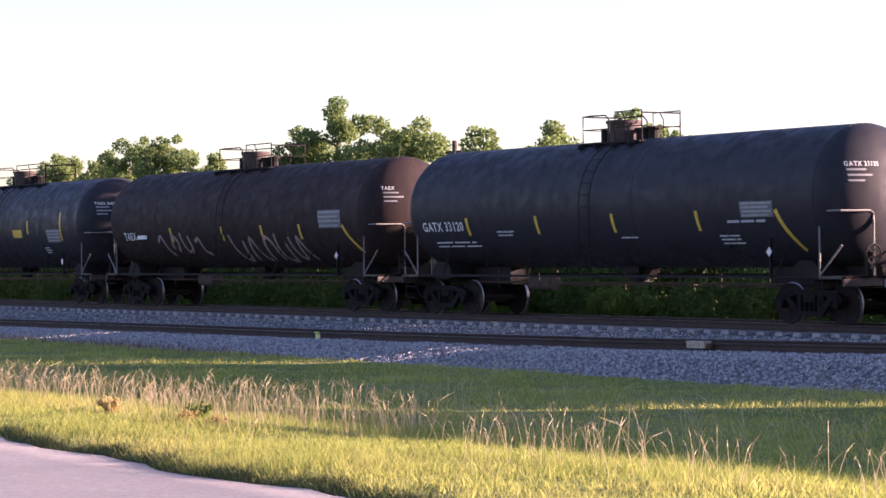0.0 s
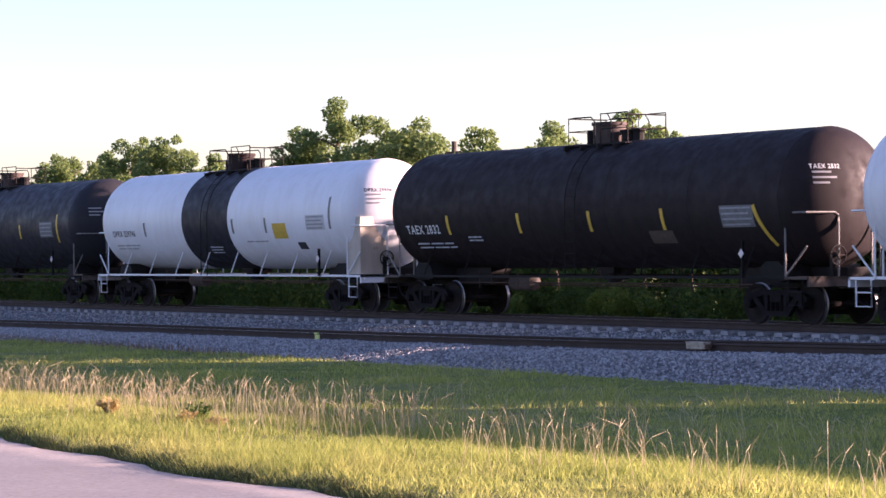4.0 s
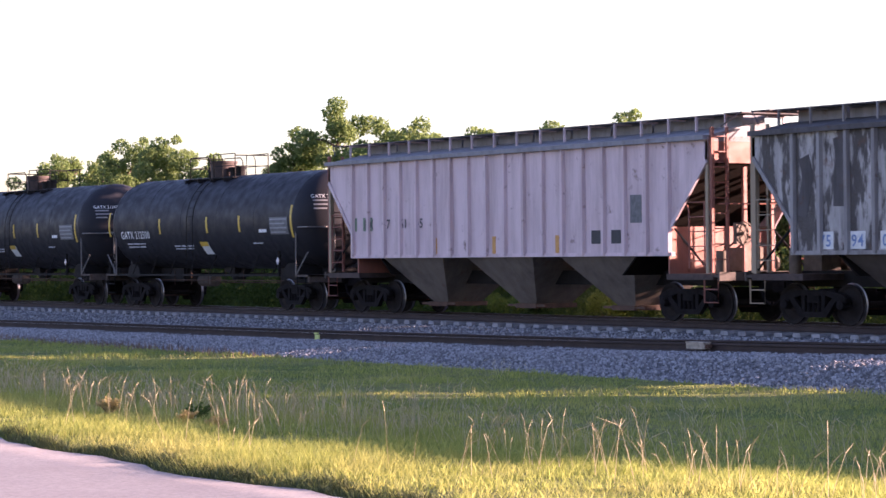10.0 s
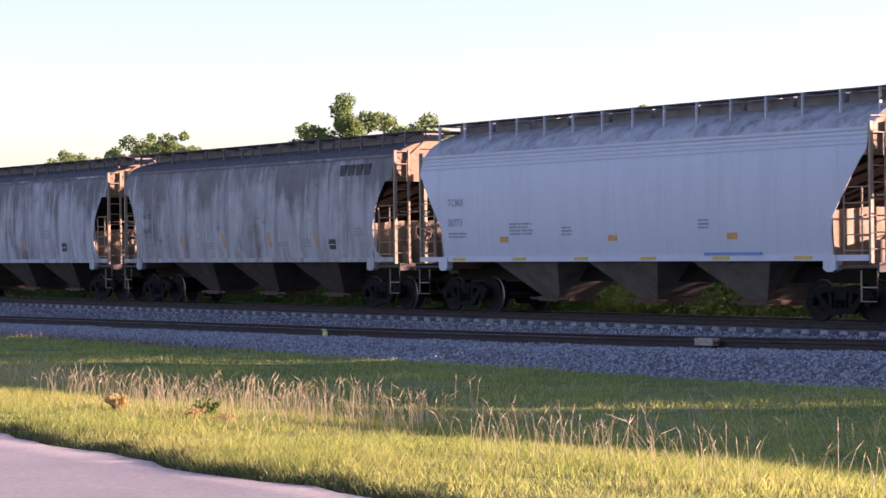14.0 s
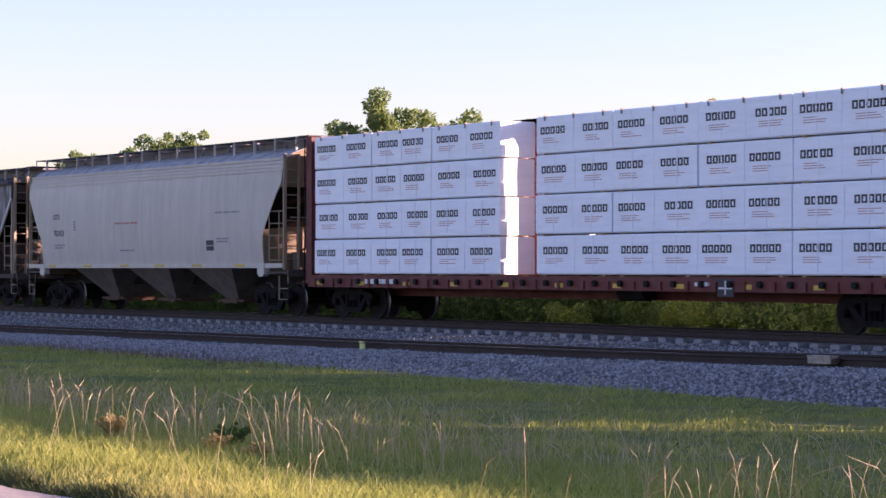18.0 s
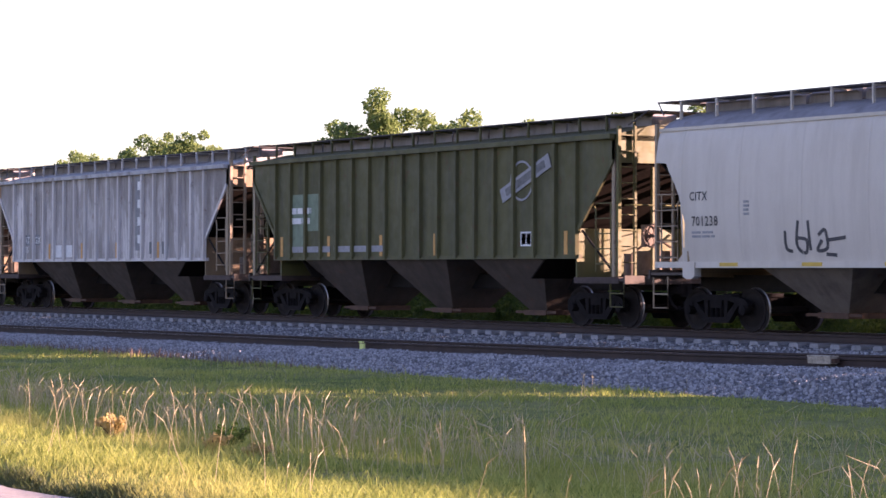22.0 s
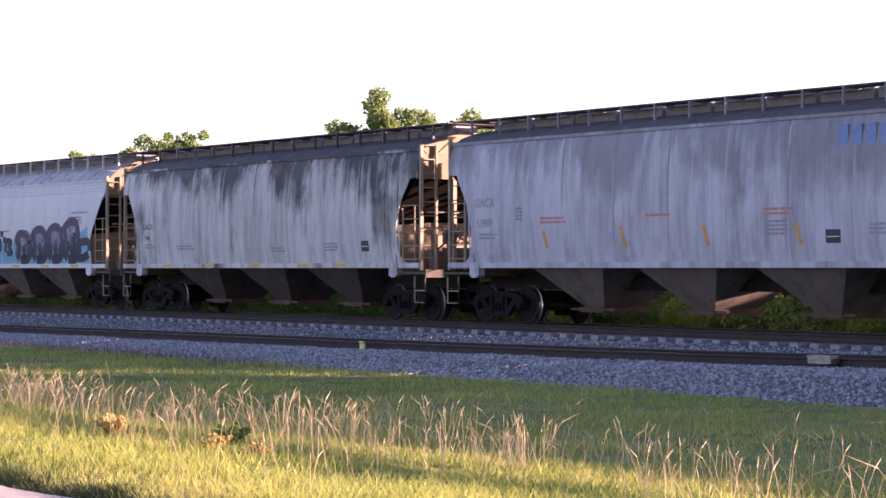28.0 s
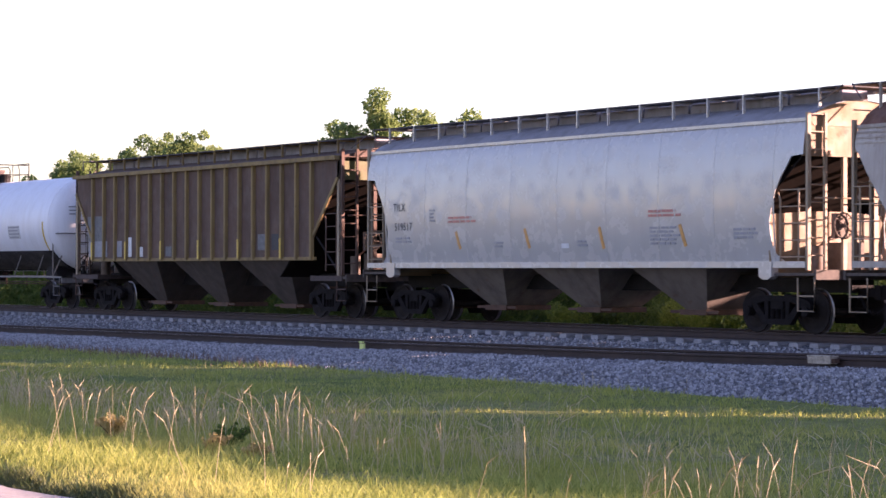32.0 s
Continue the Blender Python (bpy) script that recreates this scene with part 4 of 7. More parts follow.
# ---- covered hoppers ----
def hopper_end(car, s, xe, H, trim, rung_mat, roof_z, plate_mat, sill_z, post_y=1.5):
    """Ladders, platform, brake gear and grab irons at one end of a covered hopper."""
    for y in (-1, 1):
        yy = y * post_y
        m = MB()
        for q in (0.0, 0.46):
            m.box(*sorted((s * (xe + 0.03), s * (xe + 0.10))), yy - y * q - 0.028, yy - y * q + 0.028 + (0.03 if q == 0 else 0.0), sill_z - 0.15, roof_z - 0.13)
        for i in range(9):
            z = sill_z + 0.15 + i * 0.355
            m.tube([(s * (xe + 0.075), yy, z), (s * (xe + 0.075), yy - y * 0.46, z)], 0.016, 5)
        part("end_ladder", m, rung_mat, car, "ladder with painted stiles")
        xa, xb = s * (xe - 0.72), s * (xe - 0.16)
        yy = y * (post_y + 0.04)
        m = MB().tube([(xa, yy, sill_z - 0.05), (xa, yy, sill_z + 1.28), (xa - s * 0.1, yy * 0.98, sill_z + 1.42)], 0.02)
        m.tube([(xb, yy, sill_z - 0.05), (xb, yy, sill_z + 1.5)], 0.02)
        for i in range(5):
            z = sill_z + 0.12 + i * 0.34
            m.tube([(xa, yy, z), (s * (xe + 0.06), yy, z)], 0.014, 5)
        part("grab_iron", m, rung_mat, car)
    m = MB().box(*sorted((s * (xe + 0.30), s * (xe - 1.0))), -1.5, 1.5, sill_z - 0.26, sill_z - 0.2)
    m.box(*sorted((s * (xe + 0.34), s * (xe + 0.28))), -1.52, 1.52, sill_z - 0.34, sill_z - 0.14)
    part("end_platform", m, plainmats["tank_steel"], car)
    for y in (-1.46, 1.46):
        a, b = s * (xe + 0.22), s * (xe - 0.28)
        m = MB().tube([(a, y, sill_z - 0.3), (a, y, 0.48), (b, y, 0.48), (b, y, sill_z - 0.3)], 0.022)
        m.tube([(a, y, 0.78), (b, y, 0.78)], 0.018)
        part("step", m, rung_mat, car)
    # slender posts carrying the overhanging end
    for y in (-0.42, 0.42):
        part("end_post", MB().box(*sorted((s * (xe - 0.10), s * (xe - 0.02))), y - 0.05, y + 0.05, sill_z - 0.2, 3.62), rung_mat, car)
    m = MB().tube([(s * (xe + 0.05), -1.3, 2.75), (s * (xe + 0.28), -1.3, 2.75), (s * (xe + 0.30), -1.25, 2.75), (s * (xe + 0.30), 1.25, 2.75), (s * (xe + 0.28), 1.3, 2.75), (s * (xe + 0.05), 1.3, 2.75)], 0.018)
    part("end_grab_rail", m, rung_mat, car)
    part("valve_box", MB().box(*sorted((s * (xe - 0.85), s * (xe - 0.25))), -0.28, 0.3, sill_z - 0.2, sill_z + 0.42), plainmats["sunny_steel"], car)
    part("air_tank", MB().cyl((s * (xe - 0.5), -0.75, sill_z - 0.2), (s * (xe - 0.5), -0.75, sill_z + 0.35), 0.14, 12), plainmats["sunny_steel"], car)
    part("air_pipe", MB().tube([(s * (xe - 0.5), -0.75, sill_z + 0.3), (s * (xe - 0.2), -0.3, sill_z + 0.75), (s * (xe - 0.1), 0.1, sill_z + 0.5)], 0.03), BRAKE, car)
    m = MB()
    m.lathe_x([(s * (xe - 0.9), 0.05), (s * (xe - 0.88), 0.17), (s * (xe - 0.2), 0.17), (s * (xe - 0.18), 0.05)], 14, 0.62, sill_z + 0.05)
    part("brake_cylinder", m, plainmats["sunny_steel"], car)
    if s > 0:
        bw = part("brake_wheel", wheel_ring(-0.62, sill_z + 0.75), plainmats["sunny_steel"], car)
        bw.location.x = xe + 0.16
        part("brake_housing", MB().box(xe - 0.02, xe + 0.10, -0.8, -0.44, sill_z + 0.5, sill_z + 1.0), plainmats["sunny_steel"], car)


def bays(car, xs, z0, z1, y0, y1, material, gate_mat):
    """Discharge bays: inverted pyramids between the trucks, with outlet gates."""
    for xa, xb in xs:
        xm, w = (xa + xb) / 2, 0.34
        xa, xb = xm + 0.74 * (xa - xm), xm + 0.74 * (xb - xm)
        lo = [(xm - w, -y1, z1), (xm + w, -y1, z1), (xm + w, y1, z1), (xm - w, y1, z1)]
        hi = [(xa, -y0, z0), (xb, -y0, z0), (xb, y0, z0), (xa, y0, z0)]
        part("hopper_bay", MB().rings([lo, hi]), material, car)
        part("outlet_gate", MB().box(xm - w - 0.12, xm + w + 0.12, -y1 - 0.12, y1 + 0.12, z1 - 0.10, z1 + 0.02).box(xm - w - 0.5, xm + w + 0.5, -y1 - 0.1, -y1 - 0.04, z1 - 0.06, z1 + 0.0), gate_mat, car)


def walkway(car, xe, y, z, roof_at, material, n, bracket=None):
    """Running board on brackets, and hatch covers along the crown."""
    for s in (-1, 1):
        m = MB()
        for q in (-0.22, -0.08, 0.07, 0.21):
            m.box(-xe - 0.12, xe + 0.12, s * y + q - 0.055, s * y + q + 0.055, z - 0.03, z)
        part("running_board", m, DARK_ROOF, car)
        for x in spread(n, -xe + 0.15, xe - 0.15):
            m = MB().box(x - 0.018, x + 0.018, *sorted((s * (y + 0.24), s * (y + 0.30))), roof_at(y + 0.3) - 0.12, z - 0.01)
            m.box(x - 0.03, x + 0.03, *sorted((s * (y - 0.24), s * (y + 0.28))), z - 0.07, z - 0.03)
            part("board_bracket", m, bracket or material, car)
    for s in (-1, 1):
        m = MB().box(*sorted((s * (xe - 0.02), s * (xe + 0.62))), -1.05, 1.05, z - 0.03, z)
        for yy in (-1.05, 1.05):
            m.tube([(s * (xe + 0.6), yy, z), (s * (xe + 0.12), yy * 1.2, z - 0.32)], 0.016)
        part("end_crosswalk", m, DARK_ROOF, car)
    for x in spread(10, -xe + 1.0, xe - 1.0):
        lid = z + 0.03
        m = MB().rings([[(x + a * 0.80, b * 0.36, roof_at(0) - 0.03) for a, b in ((-1, -1), (1, -1), (1, 1), (-1, 1))], [(x + a * 0.80, b * 0.34, lid - 0.05) for a, b in ((-1, -1), (1, -1), (1, 1), (-1, 1))], [(x + a * 0.76, b * 0.22, lid) for a, b in ((-1, -1), (1, -1), (1, 1), (-1, 1))]])
        m.tube([(x - 0.7, -0.37, lid - 0.08), (x + 0.7, -0.37, lid - 0.08)], 0.02)
        part("hatch_cover", m, GREY_ROOF, car)


def smooth_hopper(label, H, side, roof=None, inner=None, eave=4.35, walk_z=5.0, sill_z=1.45, bay_mat=None, ribs=9, inset=2.15, notch="round", trim=None, ladder=None, beads=False, seam=None):
    """A curved-side covered hopper."""
    car = thing("covered_hopper", label, "hopper car", "cars of the freight train")
    xe = H - 0.74
    roof, inner, trim = roof or side, inner or TAN_END, trim or side
    ladder, seam = ladder or LADDER_TAN, seam or side
    half = lambda z: float(np.interp(z, [sill_z, 1.9, 2.6, 3.3, eave - 0.45, eave - 0.15, eave], [1.50, 1.565, 1.60, 1.595, 1.55, 1.49, 1.42]))
    surf = lambda z: -half(z)
    if notch == "round":
        cut = lambda z: float(np.interp(z, [sill_z, 1.6, 1.8, 2.3, 3.0, 3.45, 3.60, 3.62, 5], [0.55, 0.85, 0.96, 1.02, 0.80, 0.45, 0.36, 0.0, 0.0]))
    else:
        cut = lambda z: float(np.interp(z, [sill_z, 2.2, 2.25, 3.62, 3.65, 5], [1.1, 1.1, 1.08, 0.1, 0.0, 0.0]))
    zs = [sill_z, 1.55, 1.65, 1.8, 2.0, 2.3, 2.6, 2.9, 3.2, 3.45, 3.6, 3.63, 3.75, eave - 0.32, eave - 0.2, eave - 0.08, eave]
    for s in (-1, 1):
        m = MB()
        m.rings([[(-xe + cut(z), s * half(z), z), (xe - cut(z), s * half(z), z), (xe - cut(z), s * (half(z) - 0.02), z), (-xe + cut(z), s * (half(z) - 0.02), z)] for z in zs])
        part("side_sheet", m, side, car, sharp=25)
        for x in spread(ribs, -xe + 0.9, xe - 0.9):
            q = [z for z in zs if xe - abs(x) > cut(z) + 0.02]
            m = MB().rings([[(x - 0.028, s * half(z), z), (x - 0.012, s * (half(z) + 0.009), z), (x + 0.012, s * (half(z) + 0.009), z), (x + 0.028, s * half(z), z)] for z in q])
            part("seam_strip", m, seam, car)
        # side sill, eave angle and jacking pads
        m = MB().box(-xe - 0.05, xe + 0.05, *sorted((s * 1.48, s * 1.56)), sill_z - 0.10, sill_z + 0.03)
        part("side_sill", m, trim, car)
        part("eave_angle", MB().box(-xe - 0.01, xe + 0.01, *sorted((s * 1.36, s * 1.475)), eave - 0.05, eave + 0.02), trim, car)
        for z in (eave - 0.14, eave - 0.24, eave - 0.34) if beads else ():
            part("eave_bead", MB().box(-xe + 0.02, xe - 0.02, *sorted((s * (half(z) - 0.02), s * (half(z) + 0.018))), z - 0.018, z + 0.018), side, car)
        for x in (-xe + 1.15, xe - 1.15):
            m = MB().prism([(x - 0.2, sill_z + 0.02), (x + 0.2, sill_z + 0.02), (x + 0.2, sill_z - 0.28), (x + 0.08, sill_z - 0.34), (x - 0.08, sill_z - 0.34), (x - 0.2, sill_z - 0.28)], *sorted((s * 1.40, s * 1.585)))
            part("jacking_pad", m, trim, car)
    up = (walk_z - 0.23 - eave) / 0.42
    rf = [(1.42, eave), (1.2, eave + 0.16 * up), (0.85, eave + 0.30 * up), (0.4, eave + 0.40 * up), (0, eave + 0.42 * up)]
    roof_at = lambda y: float(np.interp(y, [p[0] for p in rf[::-1]], [p[1] for p in rf[::-1]]))
    ring = [(y, z) for y, z in rf] + [(-y, z) for y, z in rf[-2::-1]] + [(-1.3, eave - 0.12), (1.3, eave - 0.12)]
    part("roof", MB().rings([[(x, y, z) for y, z in ring] for x in spread(7, -xe, xe)]), roof, car, sharp=25)
    for s in (-1, 1):
        # upper end sheet with its sloped floor below, and the bulkhead over the truck
        loop = [(-half(z) + 0.015, z) for z in (3.6, 3.8, eave - 0.15, eave)] + [(half(z) - 0.015, z) for z in (eave, eave - 0.15, 3.8, 3.6)]
        m = MB().rings([[(s * (xe - a), y, z) for y, z in loop] for a in (0.06, 0.0)])
        part("end_sheet", m, inner, car)
        part("end_arch", MB().rings([[(s * (xe + q), y * 0.985, z - 0.012) for y, z in ring] for q in (0.0, 0.012)]), inner, car)
        a, b = s * (xe - 0.05), s * (xe - 2.9)
        m = MB().add([(a, -1.5, 3.62), (a, 1.5, 3.62), (b, 1.45, 1.35), (b, -1.45, 1.35), (a - s * 0.06, -1.5, 3.62), (a - s * 0.06, 1.5, 3.62), (b - s * 0.06, 1.45, 1.35), (b - s * 0.06, -1.45, 1.35)],
                     [(0, 1, 2, 3), (7, 6, 5, 4), (0, 4, 5, 1), (1, 5, 6, 2), (2, 6, 7, 3), (3, 7, 4, 0)])
        part("slope_sheet", m, SHADED_SLOPE, car)
        x0 = s * (xe - 1.04)
        m = MB().rings([[(x0 - s * q, y, z) for y, z in [(-1.5, sill_z - 0.3), (1.5, sill_z - 0.3), (1.55, 1.9), (1.57, 2.44), (0.5, 2.52), (-0.5, 2.52), (-1.57, 2.44), (-1.55, 1.9)]] for q in (0.0, 0.05)])
        part("end_bulkhead", m, inner, car)
        hopper_end(car, s, xe, H, trim, ladder, eave + 0.25, trim, sill_z)
    part("center_sill", MB().box(-H + 0.7, H - 0.7, -0.3, 0.3, 0.84, 1.2), STEEL_DARK, car)
    w = (2 * xe - 5.4) / 3
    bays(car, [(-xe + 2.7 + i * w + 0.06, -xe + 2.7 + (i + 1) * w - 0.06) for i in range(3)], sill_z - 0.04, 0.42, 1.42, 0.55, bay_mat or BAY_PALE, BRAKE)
    walkway(car, xe, 0.72, walk_z, roof_at, roof, 15, side)
    gear(car, H, inset)
    return car, surf


def ribbed_hopper(label, H, side, rib=None, roof=None, inner=None, eave=4.30, walk_z=4.85, bottom=1.62, n=18, bay_mat=None, inset=2.18, ladder=None, foot=None, bulk=True, inner_dark=None):
    """A straight-side covered hopper with outside posts."""
    car = thing("covered_hopper", label, "hopper car", "cars of the freight train")
    xe = H - 0.78
    rib, roof, inner = rib or side, roof or side, inner or TAN_END
    ladder = ladder or LADDER_TAN
    surf = lambda z: -1.56
    out = [(-xe, eave), (-xe, 3.72), (-xe + 1.36, 2.15), (-xe + 1.36, bottom), (xe - 1.36, bottom), (xe - 1.36, 2.15), (xe, 3.72), (xe, eave)]
    for s in (-1, 1):
        part("side_sheet", MB().prism(out, *sorted((s * 1.545, s * 1.56))), side, car)
        for i, x in enumerate(spread(n, -xe + 1.41, xe - 1.41)):
            z0 = bottom - 0.03
            prof = [(x - 0.065, 1.56), (x - 0.045, 1.65), (x + 0.045, 1.65), (x + 0.065, 1.56)]
            m = MB().rings([[(a, s * b, z) for a, b in prof] for z in (z0, eave - 0.06)])
            part("side_post", m, rib, car)
            if foot and i % 3 == 0:
                m = MB().box(x - 0.05, x + 0.05, *sorted((s * 1.651, s * 1.66)), bottom, bottom + 0.55)
                part("post_foot", m, foot, car)
        m = MB().box(-xe, xe, *sorted((s * 1.50, s * 1.70)), eave - 0.07, eave + 0.04)
        part("top_chord", m, roof if roof is not side else rib, car)
        part("bottom_angle", MB().box(-xe + 1.3, xe - 1.3, *sorted((s * 1.5, s * 1.60)), bottom - 0.06, bottom + 0.03), rib, car)
        # sloping edge angle along the end cut
        for e in (-1, 1):
            m = MB().add([(e * xe, s * 1.60, 3.72), (e * (xe - 1.36), s * 1.60, 2.15), (e * (xe - 1.44), s * 1.60, 2.20), (e * (xe - 0.08), s * 1.60, 3.78), (e * xe, s * 1.55, 3.72), (e * (xe - 1.36), s * 1.55, 2.15), (e * (xe - 1.44), s * 1.55, 2.20), (e * (xe - 0.08), s * 1.55, 3.78)],
                  [(0, 1, 2, 3), (7, 6, 5, 4), (0, 4, 5, 1), (1, 5, 6, 2), (2, 6, 7, 3), (3, 7, 4, 0)])
            part("end_edge_angle", m, rib, car)
    roof_at = lambda y: float(np.interp(y, [0, 0.5, 1.56], [eave + 0.30, eave + 0.26, eave + 0.02]))
    ring = [(1.56, eave + 0.02), (0.5, eave + 0.26), (0, eave + 0.30), (-0.5, eave + 0.26), (-1.56, eave + 0.02), (-1.5, eave - 0.1), (1.5, eave - 0.1)]
    part("roof", MB().rings([[(x, y, z) for y, z in ring] for x in spread(7, -xe, xe)]), roof, car, sharp=20)
    for s in (-1, 1):
        part("end_sheet", MB().box(*sorted((s * xe, s * (xe - 0.05))), -1.54, 1.54, 3.7, eave + 0.02), inner, car)
        a, b = s * (xe - 0.02), s * (xe - 3.3)
        m = MB().add([(a, -1.53, 3.72), (a, 1.53, 3.72), (b, 1.5, 1.1), (b, -1.5, 1.1), (a - s * 0.06, -1.53, 3.72), (a - s * 0.06, 1.53, 3.72), (b - s * 0.06, 1.5, 1.1), (b - s * 0.06, -1.5, 1.1)],
                     [(0, 1, 2, 3), (7, 6, 5, 4), (0, 4, 5, 1), (1, 5, 6, 2), (2, 6, 7, 3), (3, 7, 4, 0)])
        part("slope_sheet", m, SHADED_SLOPE, car)
        if bulk:
            part("end_bulkhead", MB().box(*sorted((s * (xe - 1.5), s * (xe - 1.55))), -1.5, 1.5, 1.0, 2.25), inner, car)
        # corner posts that hold up the end
        for y in (-1.5, 1.5):
            part("corner_post", MB().box(*sorted((s * xe, s * (xe - 0.1))), y - 0.06, y + 0.06, 1.15, eave - 0.1), LADDER_TAN, car)
            part("corner_brace", MB().tube([(s * (xe - 0.05), y, 1.2), (s * (xe - 1.3), y, 2.2)], 0.028), STEEL_DARK, car)
        part("end_sill", MB().box(*sorted((s * (xe - 1.6), s * (xe + 0.1))), -1.52, 1.52, 1.0, 1.14), plainmats["rusty_steel"], car)
        hopper_end(car, s, xe, H, rib, ladder, eave + 0.35, inner, 1.32, 1.5)
    part("center_sill", MB().box(-H + 0.7, H - 0.7, -0.3, 0.3, 0.84, 1.2), STEEL_DARK, car)
    w = (2 * xe - 4.6) / 3
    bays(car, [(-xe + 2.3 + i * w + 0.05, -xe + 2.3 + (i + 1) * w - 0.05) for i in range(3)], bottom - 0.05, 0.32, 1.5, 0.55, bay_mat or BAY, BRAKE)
    walkway(car, xe, 0.62, walk_z, roof_at, roof, 17, rib)
    gear(car, H, inset)
    return car, surf


# ---- centre-beam flat cars with wrapped lumber ----
def centerbeam(label, H, body, stacks, wrap, rows, beam_top=4.97, loads="printed", print_mat=None, reflect=None):
    car = thing("lumber_car", label, "flat car", "cars of the freight train")
    xe = H - 0.62
    part("deck", MB().box(-xe, xe, -1.38, 1.38, 1.04, 1.14), body, car)
    part("center_sill", MB().box(-H + 0.7, H - 0.7, -0.35, 0.35, 0.62, 1.04), body, car)
    for s in (-1, 1):
        m = MB().box(-xe, xe, *sorted((s * 1.38, s * 1.46)), 0.84, 1.16)
        for x in spread(25, -xe + 0.4, xe - 0.4):
            m.box(x - 0.05, x + 0.05, *sorted((s * 1.46, s * 1.50)), 0.86, 1.06)
        part("side_sill", m, body, car)
        for x in spread(24, -xe + 0.8, xe - 0.8):
            m = MB().lathe_y([(s * 1.46, 0.03), (s * 1.465, 0.075), (s * 1.54, 0.075), (s * 1.545, 0.03)], 10, x, 1.0)
            part("winch", m, STEEL_DARK, car)
        for i, x in enumerate(spread(11, -xe + 0.6, xe - 0.6)):
            part("reflector", MB().box(x - 0.16, x + 0.16, *sorted((s * 1.46, s * 1.468)), 0.9, 1.0), reflect or YELLOW, car)
    # bulkheads with ribs and ladders
    for s in (-1, 1):
        m = MB().box(*sorted((s * xe, s * (xe - 0.06))), -1.40, 1.40, 1.14, beam_top - 0.05)
        part("bulkhead", m, body, car)
        for y in (-1.34, -0.68, 0.0, 0.68, 1.34):
            part("bulkhead_rib", MB().box(*sorted((s * (xe + 0.24), s * xe)), y - 0.06, y + 0.06, 1.0, beam_top - 0.05), body, car)
        for z in spread(7, 1.35, beam_top - 0.12):
            part("bulkhead_rib", MB().box(*sorted((s * (xe + 0.20), s * xe)), -1.38, 1.38, z - 0.05, z + 0.05), body, car)
        m = MB()
        for i in range(11):
            z = 0.9 + i * 0.36
            m.tube([(s * (xe + 0.28), -1.40, z), (s * (xe + 0.28), -0.95, z)], 0.016, 5)
        m.tube([(s * (xe + 0.28), -1.42, 0.6), (s * (xe + 0.28), -1.42, beam_top - 0.1)], 0.02, 5)
        part("ladder", m, STEEL_DARK, car)
        part("end_platform", MB().box(*sorted((s * xe, s * (xe + 0.42))), -1.42, 1.42, 0.94, 1.0), body, car)
    bw = part("brake_wheel", wheel_ring(-0.9, 1.9), plainmats["sunny_steel"], car)
    bw.location.x = xe + 0.42
    bw = part("brake_wheel", wheel_ring(-0.9, 1.9), plainmats["sunny_steel"], car)
    bw.location.x = -xe - 0.42
    # the beam down the middle: posts, top chord
    part("top_chord", MB().box(-xe, xe, -0.36, 0.36, beam_top - 0.10, beam_top).box(-xe, xe, -0.36, -0.33, beam_top - 0.2, beam_top).box(-xe, xe, 0.33, 0.36, beam_top - 0.2, beam_top), body, car)
    for x in spread(21, -xe + 0.9, xe - 0.9):
        m = MB().prism([(x - 0.11, 1.14), (x + 0.11, 1.14), (x + 0.11, beam_top - 0.55), (x + 0.26, beam_top - 0.1), (x - 0.26, beam_top - 0.1), (x - 0.11, beam_top - 0.55)], -0.12, 0.12)
        part("beam_post", m, body, car)
    part("brake_reservoir", MB().lathe_x([(1.4, 0.05), (1.45, 0.2), (2.4, 0.2), (2.45, 0.05)], 14, -0.7, 0.8), STEEL_DARK, car)
    r = random.Random(int(H * 100))
    for s in (-1, 1):
        for xa, xb, zz in stacks:
            for z0, z1 in zip(zz[:-1], zz[1:]):
                j, d = r.uniform(-0.02, 0.02), r.uniform(-0.02, 0.015)
                m = MB()
                c = 0.03
                y0, y1 = s * 0.40, s * (1.42 + d)
                ya, yb = min(y0, y1), max(y0, y1)
                prof = [(ya, z0 + 0.035), (yb - c, z0 + 0.035), (yb, z0 + 0.035 + c), (yb, z1 - c), (yb - c, z1), (ya + c, z1), (ya, z1 - c)]
                if s < 0:
                    prof = [(ya + c, z0 + 0.035), (yb, z0 + 0.035), (yb, z1 - c), (yb - c, z1), (ya + c, z1), (ya, z1 - c), (ya, z0 + 0.035 + c)]
                m.rings([[(x, y, z) for y, z in prof] for x in (xa + 0.015 + j, (xa + xb) / 2, xb - 0.015 + j)])
                b = part("lumber_bundle", m, wrap, car, "stack of boards in white printed plastic wrap")
                part("bearer_strip", MB().box(xa + 0.3, xa + 0.4, ya, yb, z0, z0 + 0.035).box(xb - 0.4, xb - 0.3, ya, yb, z0, z0 + 0.035), plainmats["raw_wood"], b)
                if z1 == zz[-1]:
                    for q in (0.12, 0.5, 0.88):
                        xs_ = xa + q * (xb - xa)
                        part("strap", MB().box(xs_ - 0.018, xs_ + 0.018, *sorted((s * 0.5, s * (1.435 + d))), z1 - 0.005, z1 + 0.02).box(xs_ - 0.018, xs_ + 0.018, *sorted((s * (1.43 + d), s * (1.45 + d))), z1 - 0.10, z1 + 0.02), plainmats["rail_grey"], car)
                if s < 0:
                    face = lambda z, y=ya: y
                    print_on(b, xa, xb, z0 + 0.07, z1, face, loads, print_mat or BLACK_MARK, r)
    gear(car, H, 2.3)
    return car


